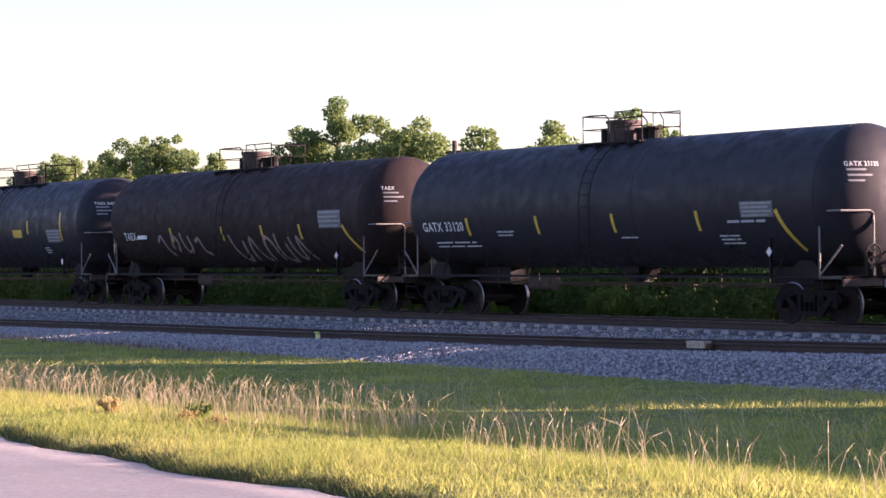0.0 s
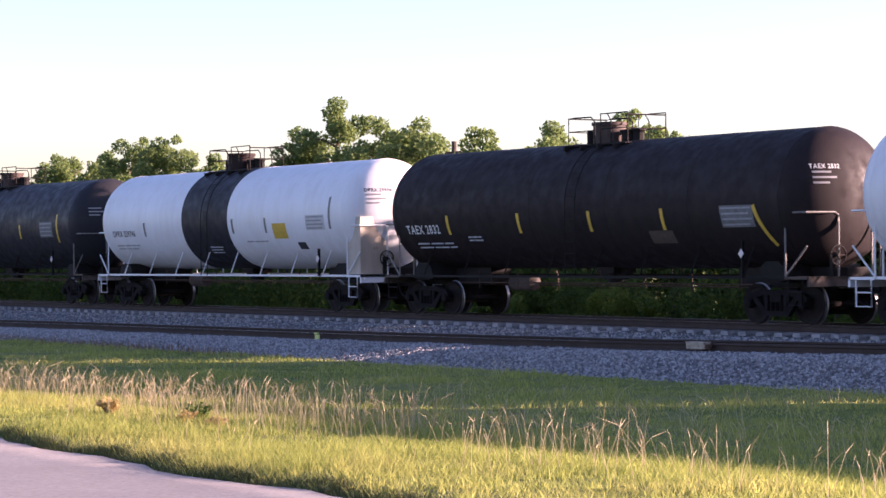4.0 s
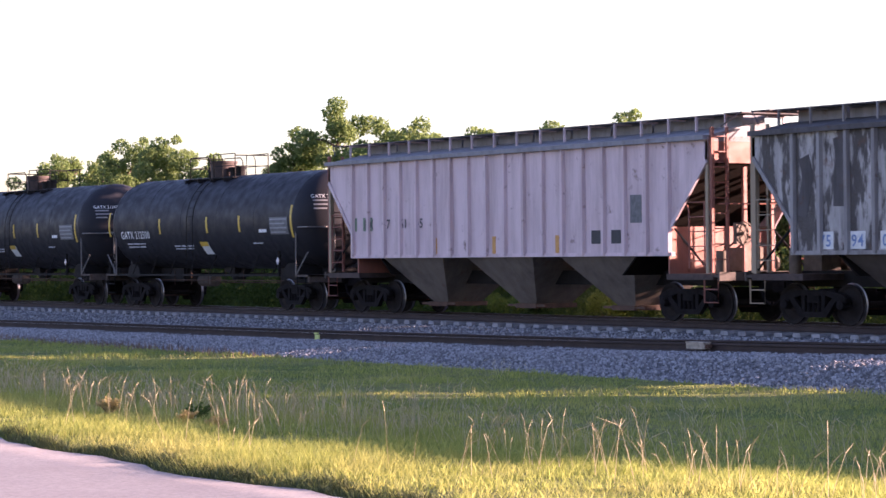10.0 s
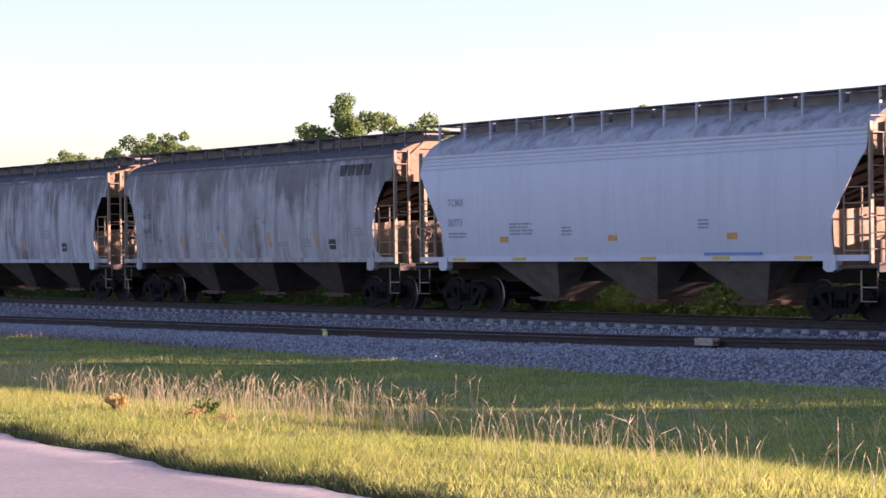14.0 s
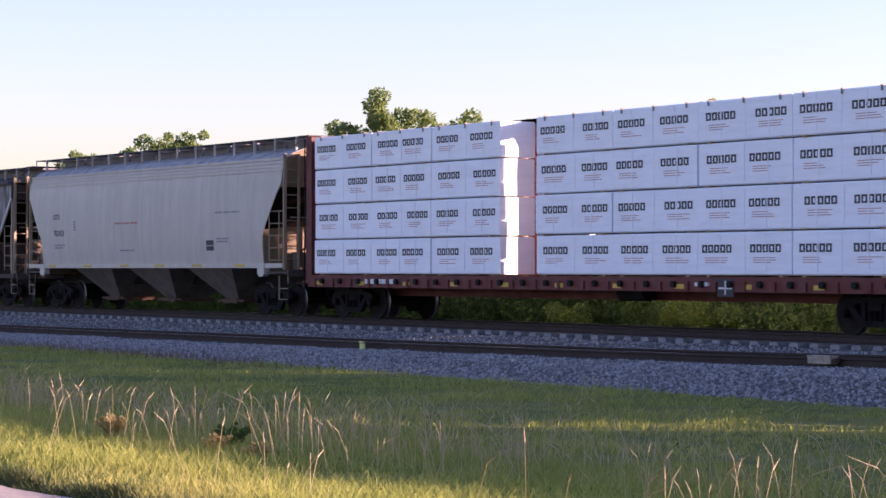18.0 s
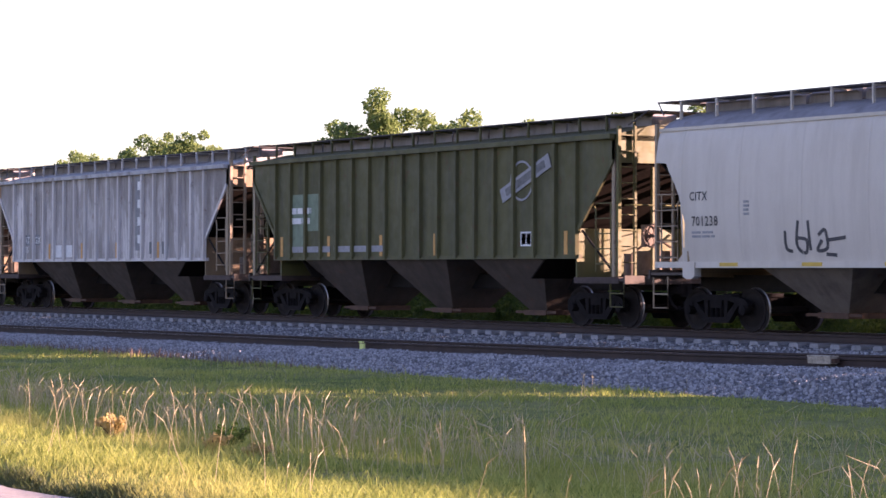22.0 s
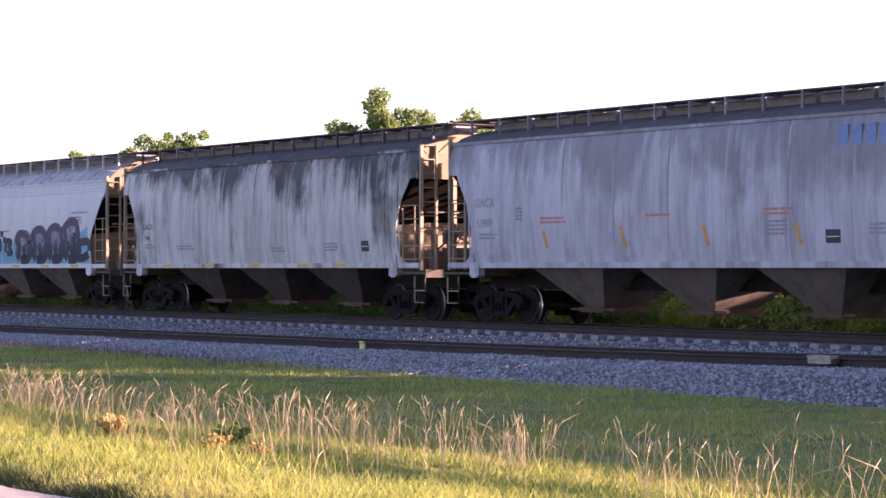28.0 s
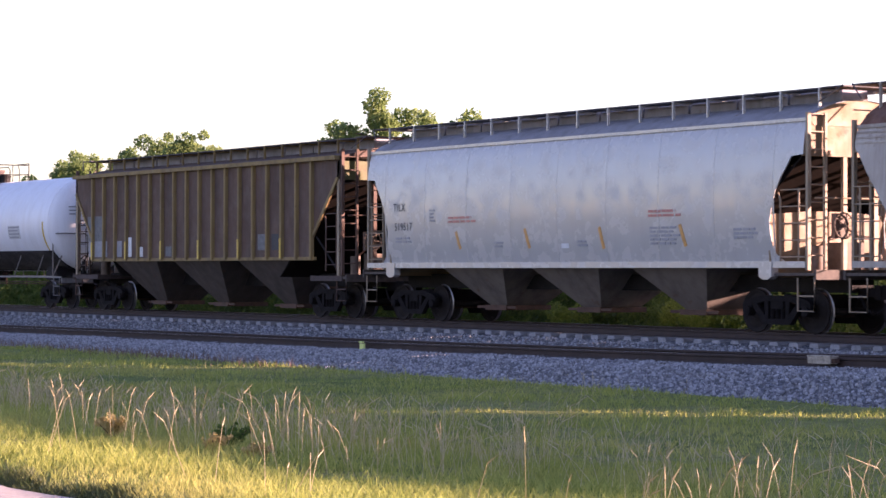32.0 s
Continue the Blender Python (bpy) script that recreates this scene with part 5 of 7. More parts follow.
def print_on(b, xa, xb, z0, z1, face, loads, material, r):
    """Printing on the wrap, drawn as plain bars of the writing's size."""
    m, lines, folds = MB(), MB(), MB()
    h = z1 - z0
    if loads == "bold":
        w = 1.0
        n = max(2, round((xb - xa) / 1.45))
        for i in range(n):
            x = xa + (i + 0.5) * (xb - xa) / n - w / 2 + r.uniform(-0.12, 0.12)
            y = face(0)
            for q in range(5):
                # one hollow upright block for each character
                a, d = x + q * w / 5, x + (q + 1) * w / 5 - 0.035
                zc = z0 + h * 0.60
                for x0, x1, za, zb in ((a, a + 0.05, -0.085, 0.085), (d - 0.05, d, -0.085, 0.085), (a + 0.05, d - 0.05, 0.045, 0.085), (a + 0.05, d - 0.05, -0.085, -0.05)):
                    m.box(x0, x1, y - 0.006, y + 0.004, zc + za, zc + zb)
            for q in range(3):
                zz = z0 + h * 0.38 - q * 0.05
                lines.box(x + 0.1, x + 0.1 + r.uniform(0.4, 0.8), y - 0.005, y + 0.004, zz - 0.007, zz + 0.007)
        for i in range(1, 2 * n):
            # folds where the sheets of the wrap overlap
            x = xa + i * (xb - xa) / (2 * n) + r.uniform(-0.05, 0.05)
            folds.prism([(x - 0.012, z0 + 0.03), (x + 0.012, z0 + 0.03), (x + 0.012 + r.uniform(-0.03, 0.03), z1 - 0.04), (x - 0.012, z1 - 0.04)], face(0) - 0.012, face(0) + 0.003)
        part("small_print", lines, RED_MARK, b)
        part("wrap_fold", folds, WRAP, b)
    else:
        n = 3
        y = face(0)
        # the wrap hangs in creases down the face, with a ragged lower hem
        cols, rows_ = 26, 9
        low = z0 < 1.4
        hem = [r.uniform(-0.10, 0.05) - (0.16 if low else 0.0) for _ in range(cols + 1)]
        crease = [[r.uniform(0.0, 0.05) for _ in range(cols + 1)] for _ in range(rows_ + 1)]
        grid = [(xa + 0.02 + (xb - xa - 0.04) * i / cols, y - 0.012 - crease[k][i] - (0.11 * max(0.0, k / rows_ - 0.4) / 0.6 if low else 0.0), z1 - (h - hem[i]) * k / rows_) for k in range(rows_ + 1) for i in range(cols + 1)]
        back = [(p[0], y + 0.004, p[2]) for p in grid]
        c1, half_n = cols + 1, len(grid)
        sheet = MB().add(grid + back, [(k * c1 + i, k * c1 + i + 1, (k + 1) * c1 + i + 1, (k + 1) * c1 + i) for k in range(rows_) for i in range(cols)] + [(rows_ * c1 + i, rows_ * c1 + i + 1, half_n + rows_ * c1 + i + 1, half_n + rows_ * c1 + i) for i in range(cols)])
        part("wrap_sheet", sheet, WRAP, b, "creased white plastic sheet with a ragged hem", sharp=60)
        y -= 0.07
        for i in range(n):
            x = xa + (i + 0.12) * (xb - xa) / n
            w = (xb - xa) / n * 0.76
            for q, (f, a, t) in enumerate(((0.80, 0.3, 0.02), (0.66, 0.9, 0.045), (0.50, 0.6, 0.025), (0.30, 0.7, 0.03))):
                zc = z0 + h * f
                xx = x + (w * (1 - a) * r.uniform(0, 1))
                end = xx + w * a
                while xx < end:
                    d = min(r.uniform(0.08, 0.25), end - xx)
                    m.box(xx, xx + d * 0.82, y - 0.006, y + 0.004, zc - t / 2, zc + t / 2)
                    xx += d
    part("printing", m, material, b)


# ---- the train, from its leading cars to its last ----
ENDS = [277.7, 258.7, 239.6, 220.5, 201.45, 182.5, 163.6, 144.8, 125.2, 106.2, 86.85, 67.95, 49.2, 34.0, 18.4, -0.58, -19.7, -38.4, -57.1,
        -75.7, -100.5, -119.7, -138.4, -157.2, -175.8, -194.5, -212.8, -237.3, -253.5, -272.5, -291.3, -309.8, -328.4, -346.9, -365.5, -384.5]
MID = [(a + b) / 2 for a, b in zip(ENDS[:-1], ENDS[1:])]
HALF = [(a - b) / 2 for a, b in zip(ENDS[:-1], ENDS[1:])]
# two more tank cars run ahead, out of view, added to shade the verge
MID += [277.7 + 9.5, 277.7 + 28.5]
HALF += [9.5, 9.5]
TRAIN = {}

BLACK = paint("black_tank_paint", (0.0245, 0.0245, 0.0295), (0.034, 0.030, 0.030), 0.4, 0.15, 0.0, 0.5, spec=0.15, wave=0.012)
BROWN_BLACK = paint("rusted_black_tank_paint", (0.026, 0.018, 0.018), (0.048, 0.030, 0.024), 0.5, 0.35, 0.08, 0.65, spec=0.12, wave=0.012)
DARK_BROWN = paint("brown_black_tank_paint", (0.020, 0.015, 0.016), (0.034, 0.025, 0.022), 0.4, 0.25, 0.0, 0.6, spec=0.12, wave=0.012)
OLD_BLACK = paint("matt_black_tank_paint", (0.014, 0.0125, 0.014), (0.025, 0.019, 0.018), 0.4, 0.15, 0.0, 0.7, spec=0.10, wave=0.012)
WHITE_TANK = paint("white_tank_paint", (0.72, 0.72, 0.74), (0.42, 0.36, 0.30), 0.25, 0.15, 0.0, 0.4)
# locker white: grime, plus the warm sun's tan put into the colour
GRIMY_SUNLIT_WHITE = paint("grimy_sunlit_white_paint", (0.46, 0.40, 0.33), (0.22, 0.17, 0.13), 0.5, 0.4, 0.08, 0.6)
PALE = paint("pale_grey_hopper_paint", (0.47, 0.455, 0.45), (0.27, 0.24, 0.21), 0.5, 0.35, 0.0, 0.55)
CREAM_END = paint("dusty_cream_end_paint", (0.34, 0.265, 0.175), (0.15, 0.11, 0.07), 0.4, 0.3, 0.03, 0.65)
LADDER_TAN = paint("tan_ladder_paint", (0.33, 0.25, 0.165), (0.16, 0.11, 0.075), 0.4, 0.3, 0.05, 0.6)
# slope sheets: the end recess's shade is put into this near-black paint
SHADED_SLOPE = paint("shade_black_slope_sheet", (0.015, 0.011, 0.009), (0.008, 0.007, 0.006), 0.6, 0.5, 0.0, 0.9, spec=0.03)
TAN_END = paint("dusty_tan_end_paint", (0.245, 0.172, 0.10), (0.115, 0.08, 0.05), 0.5, 0.4, 0.05, 0.65)
CREAM = paint("cream_grey_hopper_paint", (0.57, 0.515, 0.44), (0.31, 0.26, 0.20), 0.35, 0.3, 0.0, 0.5)
BEIGE = paint("stained_beige_hopper_paint", (0.48, 0.43, 0.37), (0.20, 0.145, 0.11), 0.6, 0.45, 0.06, 0.6, run=0.45)
GLOSS_TAN = paint("glossy_tan_grey_paint", (0.44, 0.41, 0.365), (0.29, 0.255, 0.21), 0.25, 0.2, 0.0, 0.20, spec=0.9, wave=0.03)
GLOSS_GREY = paint("glossy_light_grey_paint", (0.45, 0.425, 0.39), (0.30, 0.27, 0.235), 0.25, 0.2, 0.0, 0.20, spec=0.9, wave=0.03)
LIGHT = paint("light_grey_hopper_paint", (0.60, 0.585, 0.58), (0.36, 0.33, 0.30), 0.3, 0.25, 0.0, 0.5)
BLUISH = paint("bluish_grey_hopper_paint", (0.52, 0.525, 0.56), (0.33, 0.33, 0.35), 0.3, 0.2, 0.0, 0.4)
DIRTY = paint("sooty_grey_hopper_paint", (0.46, 0.44, 0.44), (0.08, 0.07, 0.07), 0.75, 0.5, 0.0, 0.6, run=0.9)
GRIMED = paint("grime_washed_hopper_paint", (0.42, 0.395, 0.38), (0.09, 0.075, 0.068), 0.75, 0.5, 0.04, 0.6, run=0.8)
SOOTED = paint("black_streaked_hopper_paint", (0.56, 0.53, 0.50), (0.025, 0.022, 0.022), 0.6, 0.4, 0.0, 0.6, run=1.0)
SCOURED = paint("bluish_scoured_hopper_paint", (0.49, 0.475, 0.505), (0.13, 0.12, 0.13), 0.75, 0.7, 0.0, 0.55, run=0.7)
MOTTLED = paint("peeling_grey_hopper_paint", (0.42, 0.39, 0.37), (0.035, 0.028, 0.026), 0.8, 0.5, 0.12, 0.7, flake=(0.93, (0.035, 0.027, 0.024)))
RIB_PALE = paint("pale_worn_rib_paint", (0.58, 0.55, 0.535), (0.2, 0.17, 0.15), 0.5, 0.3, 0.02, 0.5)
RIB_GREY = paint("grey_worn_rib_paint", (0.30, 0.28, 0.275), (0.08, 0.06, 0.055), 0.8, 0.4, 0.06, 0.6)
XGREY = paint("weathered_grey_ribbed_paint", (0.61, 0.57, 0.54), (0.10, 0.076, 0.065), 1.0, 0.5, 0.10, 0.6, run=0.55, flake=(0.5, (0.15, 0.125, 0.115)))
XDARK = paint("stained_grey_ribbed_paint", (0.42, 0.39, 0.375), (0.06, 0.05, 0.045), 0.9, 0.4, 0.07, 0.65, flake=(0.85, (0.055, 0.044, 0.04)))
PINK = paint("faded_pink_hopper_paint", (0.66, 0.51, 0.52), (0.28, 0.19, 0.18), 0.6, 0.35, 0.05, 0.6)
GREEN = paint("faded_green_hopper_paint", (0.095, 0.09, 0.034), (0.045, 0.047, 0.028), 0.7, 0.5, 0.12, 0.65)
UMBER = paint("brown_hopper_paint", (0.115, 0.066, 0.046), (0.05, 0.035, 0.028), 0.7, 0.5, 0.1, 0.7)
YRIB = paint("yellowed_rib_paint", (0.26, 0.175, 0.065), (0.08, 0.055, 0.035), 0.7, 0.5, 0.05, 0.7)
RUST_ROOF = paint("rusted_hopper_roof", (0.19, 0.095, 0.065), (0.06, 0.032, 0.024), 0.7, 0.6, 0.5, 0.8)
PALE_ROOF = paint("grimy_pale_roof", (0.44, 0.43, 0.43), (0.12, 0.10, 0.09), 0.9, 0.6, 0.04, 0.7)
STAIN_ROOF = paint("rust_stained_pale_roof", (0.50, 0.48, 0.47), (0.20, 0.11, 0.08), 0.9, 0.6, 0.3, 0.7)
DARK_ROOF = paint("sooty_roof", (0.10, 0.09, 0.09), (0.03, 0.027, 0.026), 0.7, 0.6, 0.1, 0.8)
GREY_ROOF = paint("dusty_grey_roof", (0.26, 0.25, 0.26), (0.09, 0.08, 0.08), 0.6, 0.5, 0.05, 0.7)
RED_BEAM = paint("oxide_red_steel", (0.15, 0.03, 0.024), (0.06, 0.022, 0.02), 0.5, 0.4, 0.1, 0.6)
GOLD_BEAM = paint("golden_yellow_steel", (0.50, 0.24, 0.045), (0.18, 0.09, 0.04), 0.5, 0.4, 0.1, 0.6)
WRAP = crinkled("white_plastic_wrap", (0.92, 0.93, 0.98), (0.78, 0.79, 0.84))
# bay browns: dust, plus the shade below the body put into the colour
BAY_PALE = paint("dusty_shaded_pale_bay", (0.165, 0.135, 0.11), (0.05, 0.038, 0.032), 0.7, 0.6, 0.04, 0.75)
BAY = paint("dusty_shaded_brown_bay", (0.078, 0.058, 0.046), (0.026, 0.020, 0.017), 0.6, 0.5, 0.05, 0.75)
plainmats["raw_wood"] = plain("raw_pine", (0.42, 0.28, 0.15), 0.8, 0.0, 0.3, 6.0)


POST = lambda z: -1.563
SQUARE_BLACK = plain("black_stencil_square", (0.035, 0.035, 0.04), 0.6, 0.0, 0.3, 9.0)
GREEN_PATCH = plain("pale_green_repaint", (0.18, 0.24, 0.16), 0.7, 0.0, 0.35, 4.0)
PURPLE = plain("dark_purple_spray", (0.060, 0.042, 0.09), 0.6, 0.0, 0.4, 5.0)
HAZE = plain("faded_mauve_spray", (0.22, 0.20, 0.29), 0.6, 0.0, 0.4, 3.0)
NAVY = plain("blue_black_spray", (0.022, 0.026, 0.05), 0.6, 0.0, 0.3, 5.0)
TEAL = plain("turquoise_spray", (0.16, 0.40, 0.50), 0.6, 0.0, 0.35, 3.0)
SPRAY_PALE = plain("pale_pink_spray", (0.30, 0.22, 0.20), 0.7, 0.0, 0.4, 6.0)
BROWN_STENCIL = plain("faded_brown_stencil", (0.09, 0.065, 0.045), 0.7, 0.0, 0.4, 6.0)
PALE_PRINT = plain("washed_out_grey_print", (0.50, 0.51, 0.55), 0.6, 0.0, 0.3, 6.0)
SLATE_BAND = plain("grey_letter_panel", (0.25, 0.25, 0.26), 0.7, 0.0, 0.4, 5.0)


def put(i, made):
    car, surf = made if isinstance(made, tuple) else (made, None)
    car.location = (MID[i] + ran(0), 0, 0)
    TRAIN[i] = car
    return car, surf


def tank_text(i, made, text, x, z, size, data, mat=None, sub=None, wide=0.95, diamond=None):
    """Reporting mark, small print and data panel on a tank's side, and small print on its head."""
    car, surf = put(i, made)
    mat = mat or WHITE_MARK
    if text:
        lettering(car, text, x, z, size, surf, mat, wide=wide)
    if sub:
        bars(car, sub[0], sub[1], sub[2], 2, 0.06, surf, GREY_MARK, i)
    if data:
        x0, x1, z0, z1 = data
        pan = patch(car, "data_panel", x0, x1, z0, z1, surf, DATA_GREY if mat is WHITE_MARK else plainmats["pale_wash"], "weathered stencil panel")
        n = 4
        for q in range(n):
            zz = z1 - (q + 0.5) * (z1 - z0) / n
            patch(car, "panel_line", x0 + 0.05, x1 - 0.05 - 0.1 * (q % 2), zz - 0.022, zz + 0.022, surf, GREY_MARK, off=0.012)
    if diamond:
        dx, dz = diamond
        m = MB().prism([(dx - 0.09, dz), (dx, dz + 0.11), (dx + 0.09, dz), (dx, dz - 0.11)], -1.50, -1.48)
        part("placard", m, plainmats["placard"], car, "diamond hazard placard")
        part("placard_holder", MB().box(dx - 0.02, dx + 0.02, -1.48, -1.40, 1.05, dz + 0.3), STEEL_DARK, car)
    # lettering on the sunlit head
    R, zc, e, hd = SHELLS[car.name]
    on_head = lambda y, z: e - hd + hd * math.sqrt(max(1 - ((y * y + (z - zc) ** 2) / (R * R)), 0.03)) + 0.012
    hm = BLACK_MARK if mat is BLACK_MARK else WHITE_MARK
    if text:
        ob = lettering(car, text, 0, 0, 0.105, lambda z: 0.0, hm, wide=0.9, name="head_lettering")
        for v in ob.data.vertices:
            y, z = -1.12 + v.co.x, zc + 0.62 + v.co.z
            v.co = (on_head(y, z), y, z)
    for q, w in enumerate((0.42, 0.55, 0.36)):
        z, n = zc + 0.52 - 0.12 * q, 6
        yy = [-1.08 + k * w / n for k in range(n + 1)]
        m = MB().rings([[(on_head(y, z), y, z), (on_head(y, z + 0.045), y, z + 0.045), (on_head(y, z + 0.045) - 0.015, y, z + 0.045), (on_head(y, z) - 0.015, y, z)] for y in yy])
        part("small_print_line", m, GREY_MARK, car)
    return car, surf


plainmats["placard"] = plain("white_red_placard", (0.70, 0.62, 0.60), 0.5, 0.0, 0.2, 9.0)
H = HALF


def ys(xs, z0, z1):
    return [(x, z0, z1) for x in xs]


def black_tank(i, label, shell, text, mark, marks, data, plat, slants=(), sub=None, **more):
    return tank_text(i, tank_car(label, H[i], shell, plat=plat, marks=marks, slants=slants, **{k: v for k, v in more.items() if k in ("top", "R", "mark_mat", "band", "rail_mat", "guard", "sill", "dome_mat")}), text, *mark, data, mat=more.get("mat"), sub=sub, diamond=more.get("diamond"))


black_tank(0, "white tank car with grimy ends", WHITE_TANK, None, (0, 0, 0), [], None, (-1.5, 1.3), guard=False, rail_mat=plainmats["rail_grey"])
c, f = black_tank(1, "black tank car with yellow reflectors and white lettering", BLACK, "GATX 33120", (-7.68, 2.25, 0.25), ys((-5.5, -2.34, 0.85, 4.08), 2.12, 2.58), (5.66, 6.77, 2.4, 2.76), (-1.57, 0.85), [(6.85, 7.33, 2.56, 1.64)], (-7.3, 1.95, 2.5), diamond=(6.55, 1.62))
bars(c, 5.14, 2.32, 1.5, 1, 0.07, f, GREY_MARK, 5)
bars(c, -4.2, 2.2, 0.8, 2, 0.05, f, GREY_MARK, 6)
bars(c, 1.0, 2.0, 0.8, 1, 0.05, f, GREY_MARK, 7)
bars(c, 4.7, 2.0, 0.9, 3, 0.05, f, GREY_MARK, 8)
c, f = black_tank(2, "rust-stained black tank car with faded painted scrawl", BROWN_BLACK, "TAEX", (-7.28, 2.2, 0.25), ys((-3.8, -0.27, 2.3, 4.64), 2.12, 2.56), (5.82, 7.1, 2.43, 2.95), (-2.1, 1.3), [(7.15, 7.73, 2.5, 1.71)], diamond=(6.7, 1.62))
bars(c, -6.3, 2.32, 0.8, 1, 0.2, f, WHITE_MARK, 9)
strokes(c, "painted_scrawl", [[(-4.9, 2.1), (-4.6, 2.3), (-4.4, 1.8), (-4.2, 1.7)], [(-4.0, 1.9), (-3.8, 2.3), (-3.5, 2.1), (-3.7, 1.8)], [(-3.2, 2.4), (-3.1, 1.8), (-2.7, 1.9), (-2.7, 2.3)], [(-2.3, 2.1), (-2.0, 2.2), (-1.9, 1.8), (-1.6, 1.7)],
      [(0.1, 2.3), (0.3, 1.6), (0.7, 1.55), (0.9, 2.1)], [(1.1, 1.5), (1.4, 2.2), (1.7, 1.6), (1.9, 1.5)], [(2.1, 1.5), (2.3, 2.2), (2.7, 2.0), (2.7, 1.5)], [(3.0, 2.3), (2.95, 1.6), (3.4, 1.5), (3.5, 2.0)], [(3.8, 2.2), (3.9, 1.6), (4.2, 1.6), (4.3, 2.2), (4.7, 1.5)]], 0.10, f, SPRAY_PALE, "faded pale scrawl")
c, f = black_tank(3, "black tank car with a long valve platform", BLACK, "TAEX 3401", (-7.63, 2.25, 0.24), ys((-7.9,), 2.3, 3.2) + ys((-4.84, -2.0, 1.03, 3.78), 2.5, 2.98) + ys((6.65,), 2.25, 3.24), (5.4, 6.55, 2.19, 2.65), (-2.1, 3.2), sub=(-7.3, 2.0, 2.0), diamond=(6.61, 1.5))
patch(c, "yellow_panel", 2.39, 3.2, 2.38, 2.67, f, YELLOW, "plain yellow stencil panel")
bars(c, -4.7, 2.45, 0.32, 4, 0.04, f, GREY_MARK, 3)
bars(c, 4.82, 2.0, 0.5, 3, 0.05, f, GREY_MARK, 4)
for i, txt in ((4, "DPRX 259315"), (6, "DPRX 259746")):
    c, f = black_tank(i, "white tank car with a black band round its middle", WHITE_TANK, txt, (-7.3, 2.34, 0.20), ys((-4.86,), 2.33, 2.78) + ys((1.3, 3.4), 2.35, 2.8) + ys((7.25,), 2.42, 3.35), (5.87, 6.95, 2.4, 2.84), (-2.0, 0.7), band=(-2.1, 1.0, BLACK), rail_mat=WHITE_TANK, guard=False, mat=BLACK_MARK, sub=(-7.28, 2.05, 1.8), dome_mat=BROWN_BLACK, mark_mat=plainmats["rail_grey"], diamond=(6.4, 1.55))
    patch(c, "yellow_panel", 3.83, 4.65, 2.17, 2.63, f, YELLOW, "plain yellow stencil panel")
    patch(c, "stencil_square", 5.06, 5.52, 1.84, 2.05, f, SQUARE_BLACK)
    bars(c, 2.0, 2.1, 1.4, 1, 0.05, f, GREY_MARK, i)
    bars(c, -2.0 + 1.4, 1.95, 0.9, 3, 0.05, lambda z, f=f: f(z) - 0.012, GREY_MARK, i)
    part("end_locker", MB().box(H[i] - 1.5, H[i] - 0.78, -1.36, -0.5, 1.1, 2.75), GRIMY_SUNLIT_WHITE, c, "grimy white end locker, tinted tan for warm sun")
c, f = black_tank(5, "brown-black tank car with yellow reflectors", DARK_BROWN, "TAEX 2832", (-7.49, 2.21, 0.24), ys((-5.4, -2.1, 0.94, 3.82), 2.17, 2.68), (5.96, 7.1, 2.2, 2.7), (-1.16, 1.3), [(7.13, 7.53, 2.69, 1.77)], (-7.2, 1.95, 2.0), diamond=(6.6, 1.6))
patch(c, "stencil_panel", 3.17, 4.08, 1.86, 2.16, f, BROWN_STENCIL)
bars(c, -4.6, 2.1, 0.7, 2, 0.05, f, GREY_MARK, 5)
c, f = black_tank(7, "black tank car with a white number panel", BLACK, None, (0, 0, 0), ys((-8.38,), 2.18, 3.15) + ys((-5.61, -2.2, 1.0, 4.0), 2.36, 2.87) + ys((7.3,), 2.2, 3.2), (5.8, 6.9, 2.4, 2.95), (-1.5, 1.4), diamond=(6.6, 1.6))
patch(c, "number_panel", -7.86, -6.05, 2.11, 2.51, f, WHITE_MARK, "white painted number panel")
lettering(c, "TAEX 2051", -7.78, 2.22, 0.21, lambda z: f(z) - 0.008, BLACK_MARK, wide=0.98)
patch(c, "yellow_panel", -4.63, -3.69, 1.9, 2.3, f, YELLOW, "plain yellow stencil panel")
bars(c, -7.8, 2.0, 1.7, 2, 0.06, f, GREY_MARK, 2)
bars(c, -5.44, 2.48, 0.3, 3, 0.05, f, GREY_MARK, 3)
c, f = black_tank(8, "black tank car with a sunlit dusty end", BLACK, "TAEX 2108", (-6.95, 1.99, 0.22), ys((-7.98,), 2.23, 3.2) + ys((-5.35, -1.73, 1.28, 4.4), 2.4, 2.9) + ys((7.26,), 2.16, 3.15), (5.82, 6.9, 2.49, 3.0), (-1.83, 1.5), sub=(-6.8, 1.8, 1.9), diamond=(6.31, 1.5))
patch(c, "stencil_panel", -1.2, -0.4, 1.98, 2.28, f, GREY_MARK)
bars(c, -4.8, 2.15, 0.3, 4, 0.04, f, GREY_MARK, 3)
bars(c, 2.6, 1.75, 0.9, 1, 0.06, f, GREY_MARK, 4)
strokes(c, "spray_mark", [[(1.1, 1.75), (1.5, 1.95), (1.9, 1.8), (2.1, 2.1)], [(1.3, 2.2), (1.6, 1.9), (1.9, 2.3)]], 0.16, f, PURPLE, "dull purple spray mark")
bars(c, 5.26, 1.85, 0.7, 2, 0.06, f, GREY_MARK, 5)


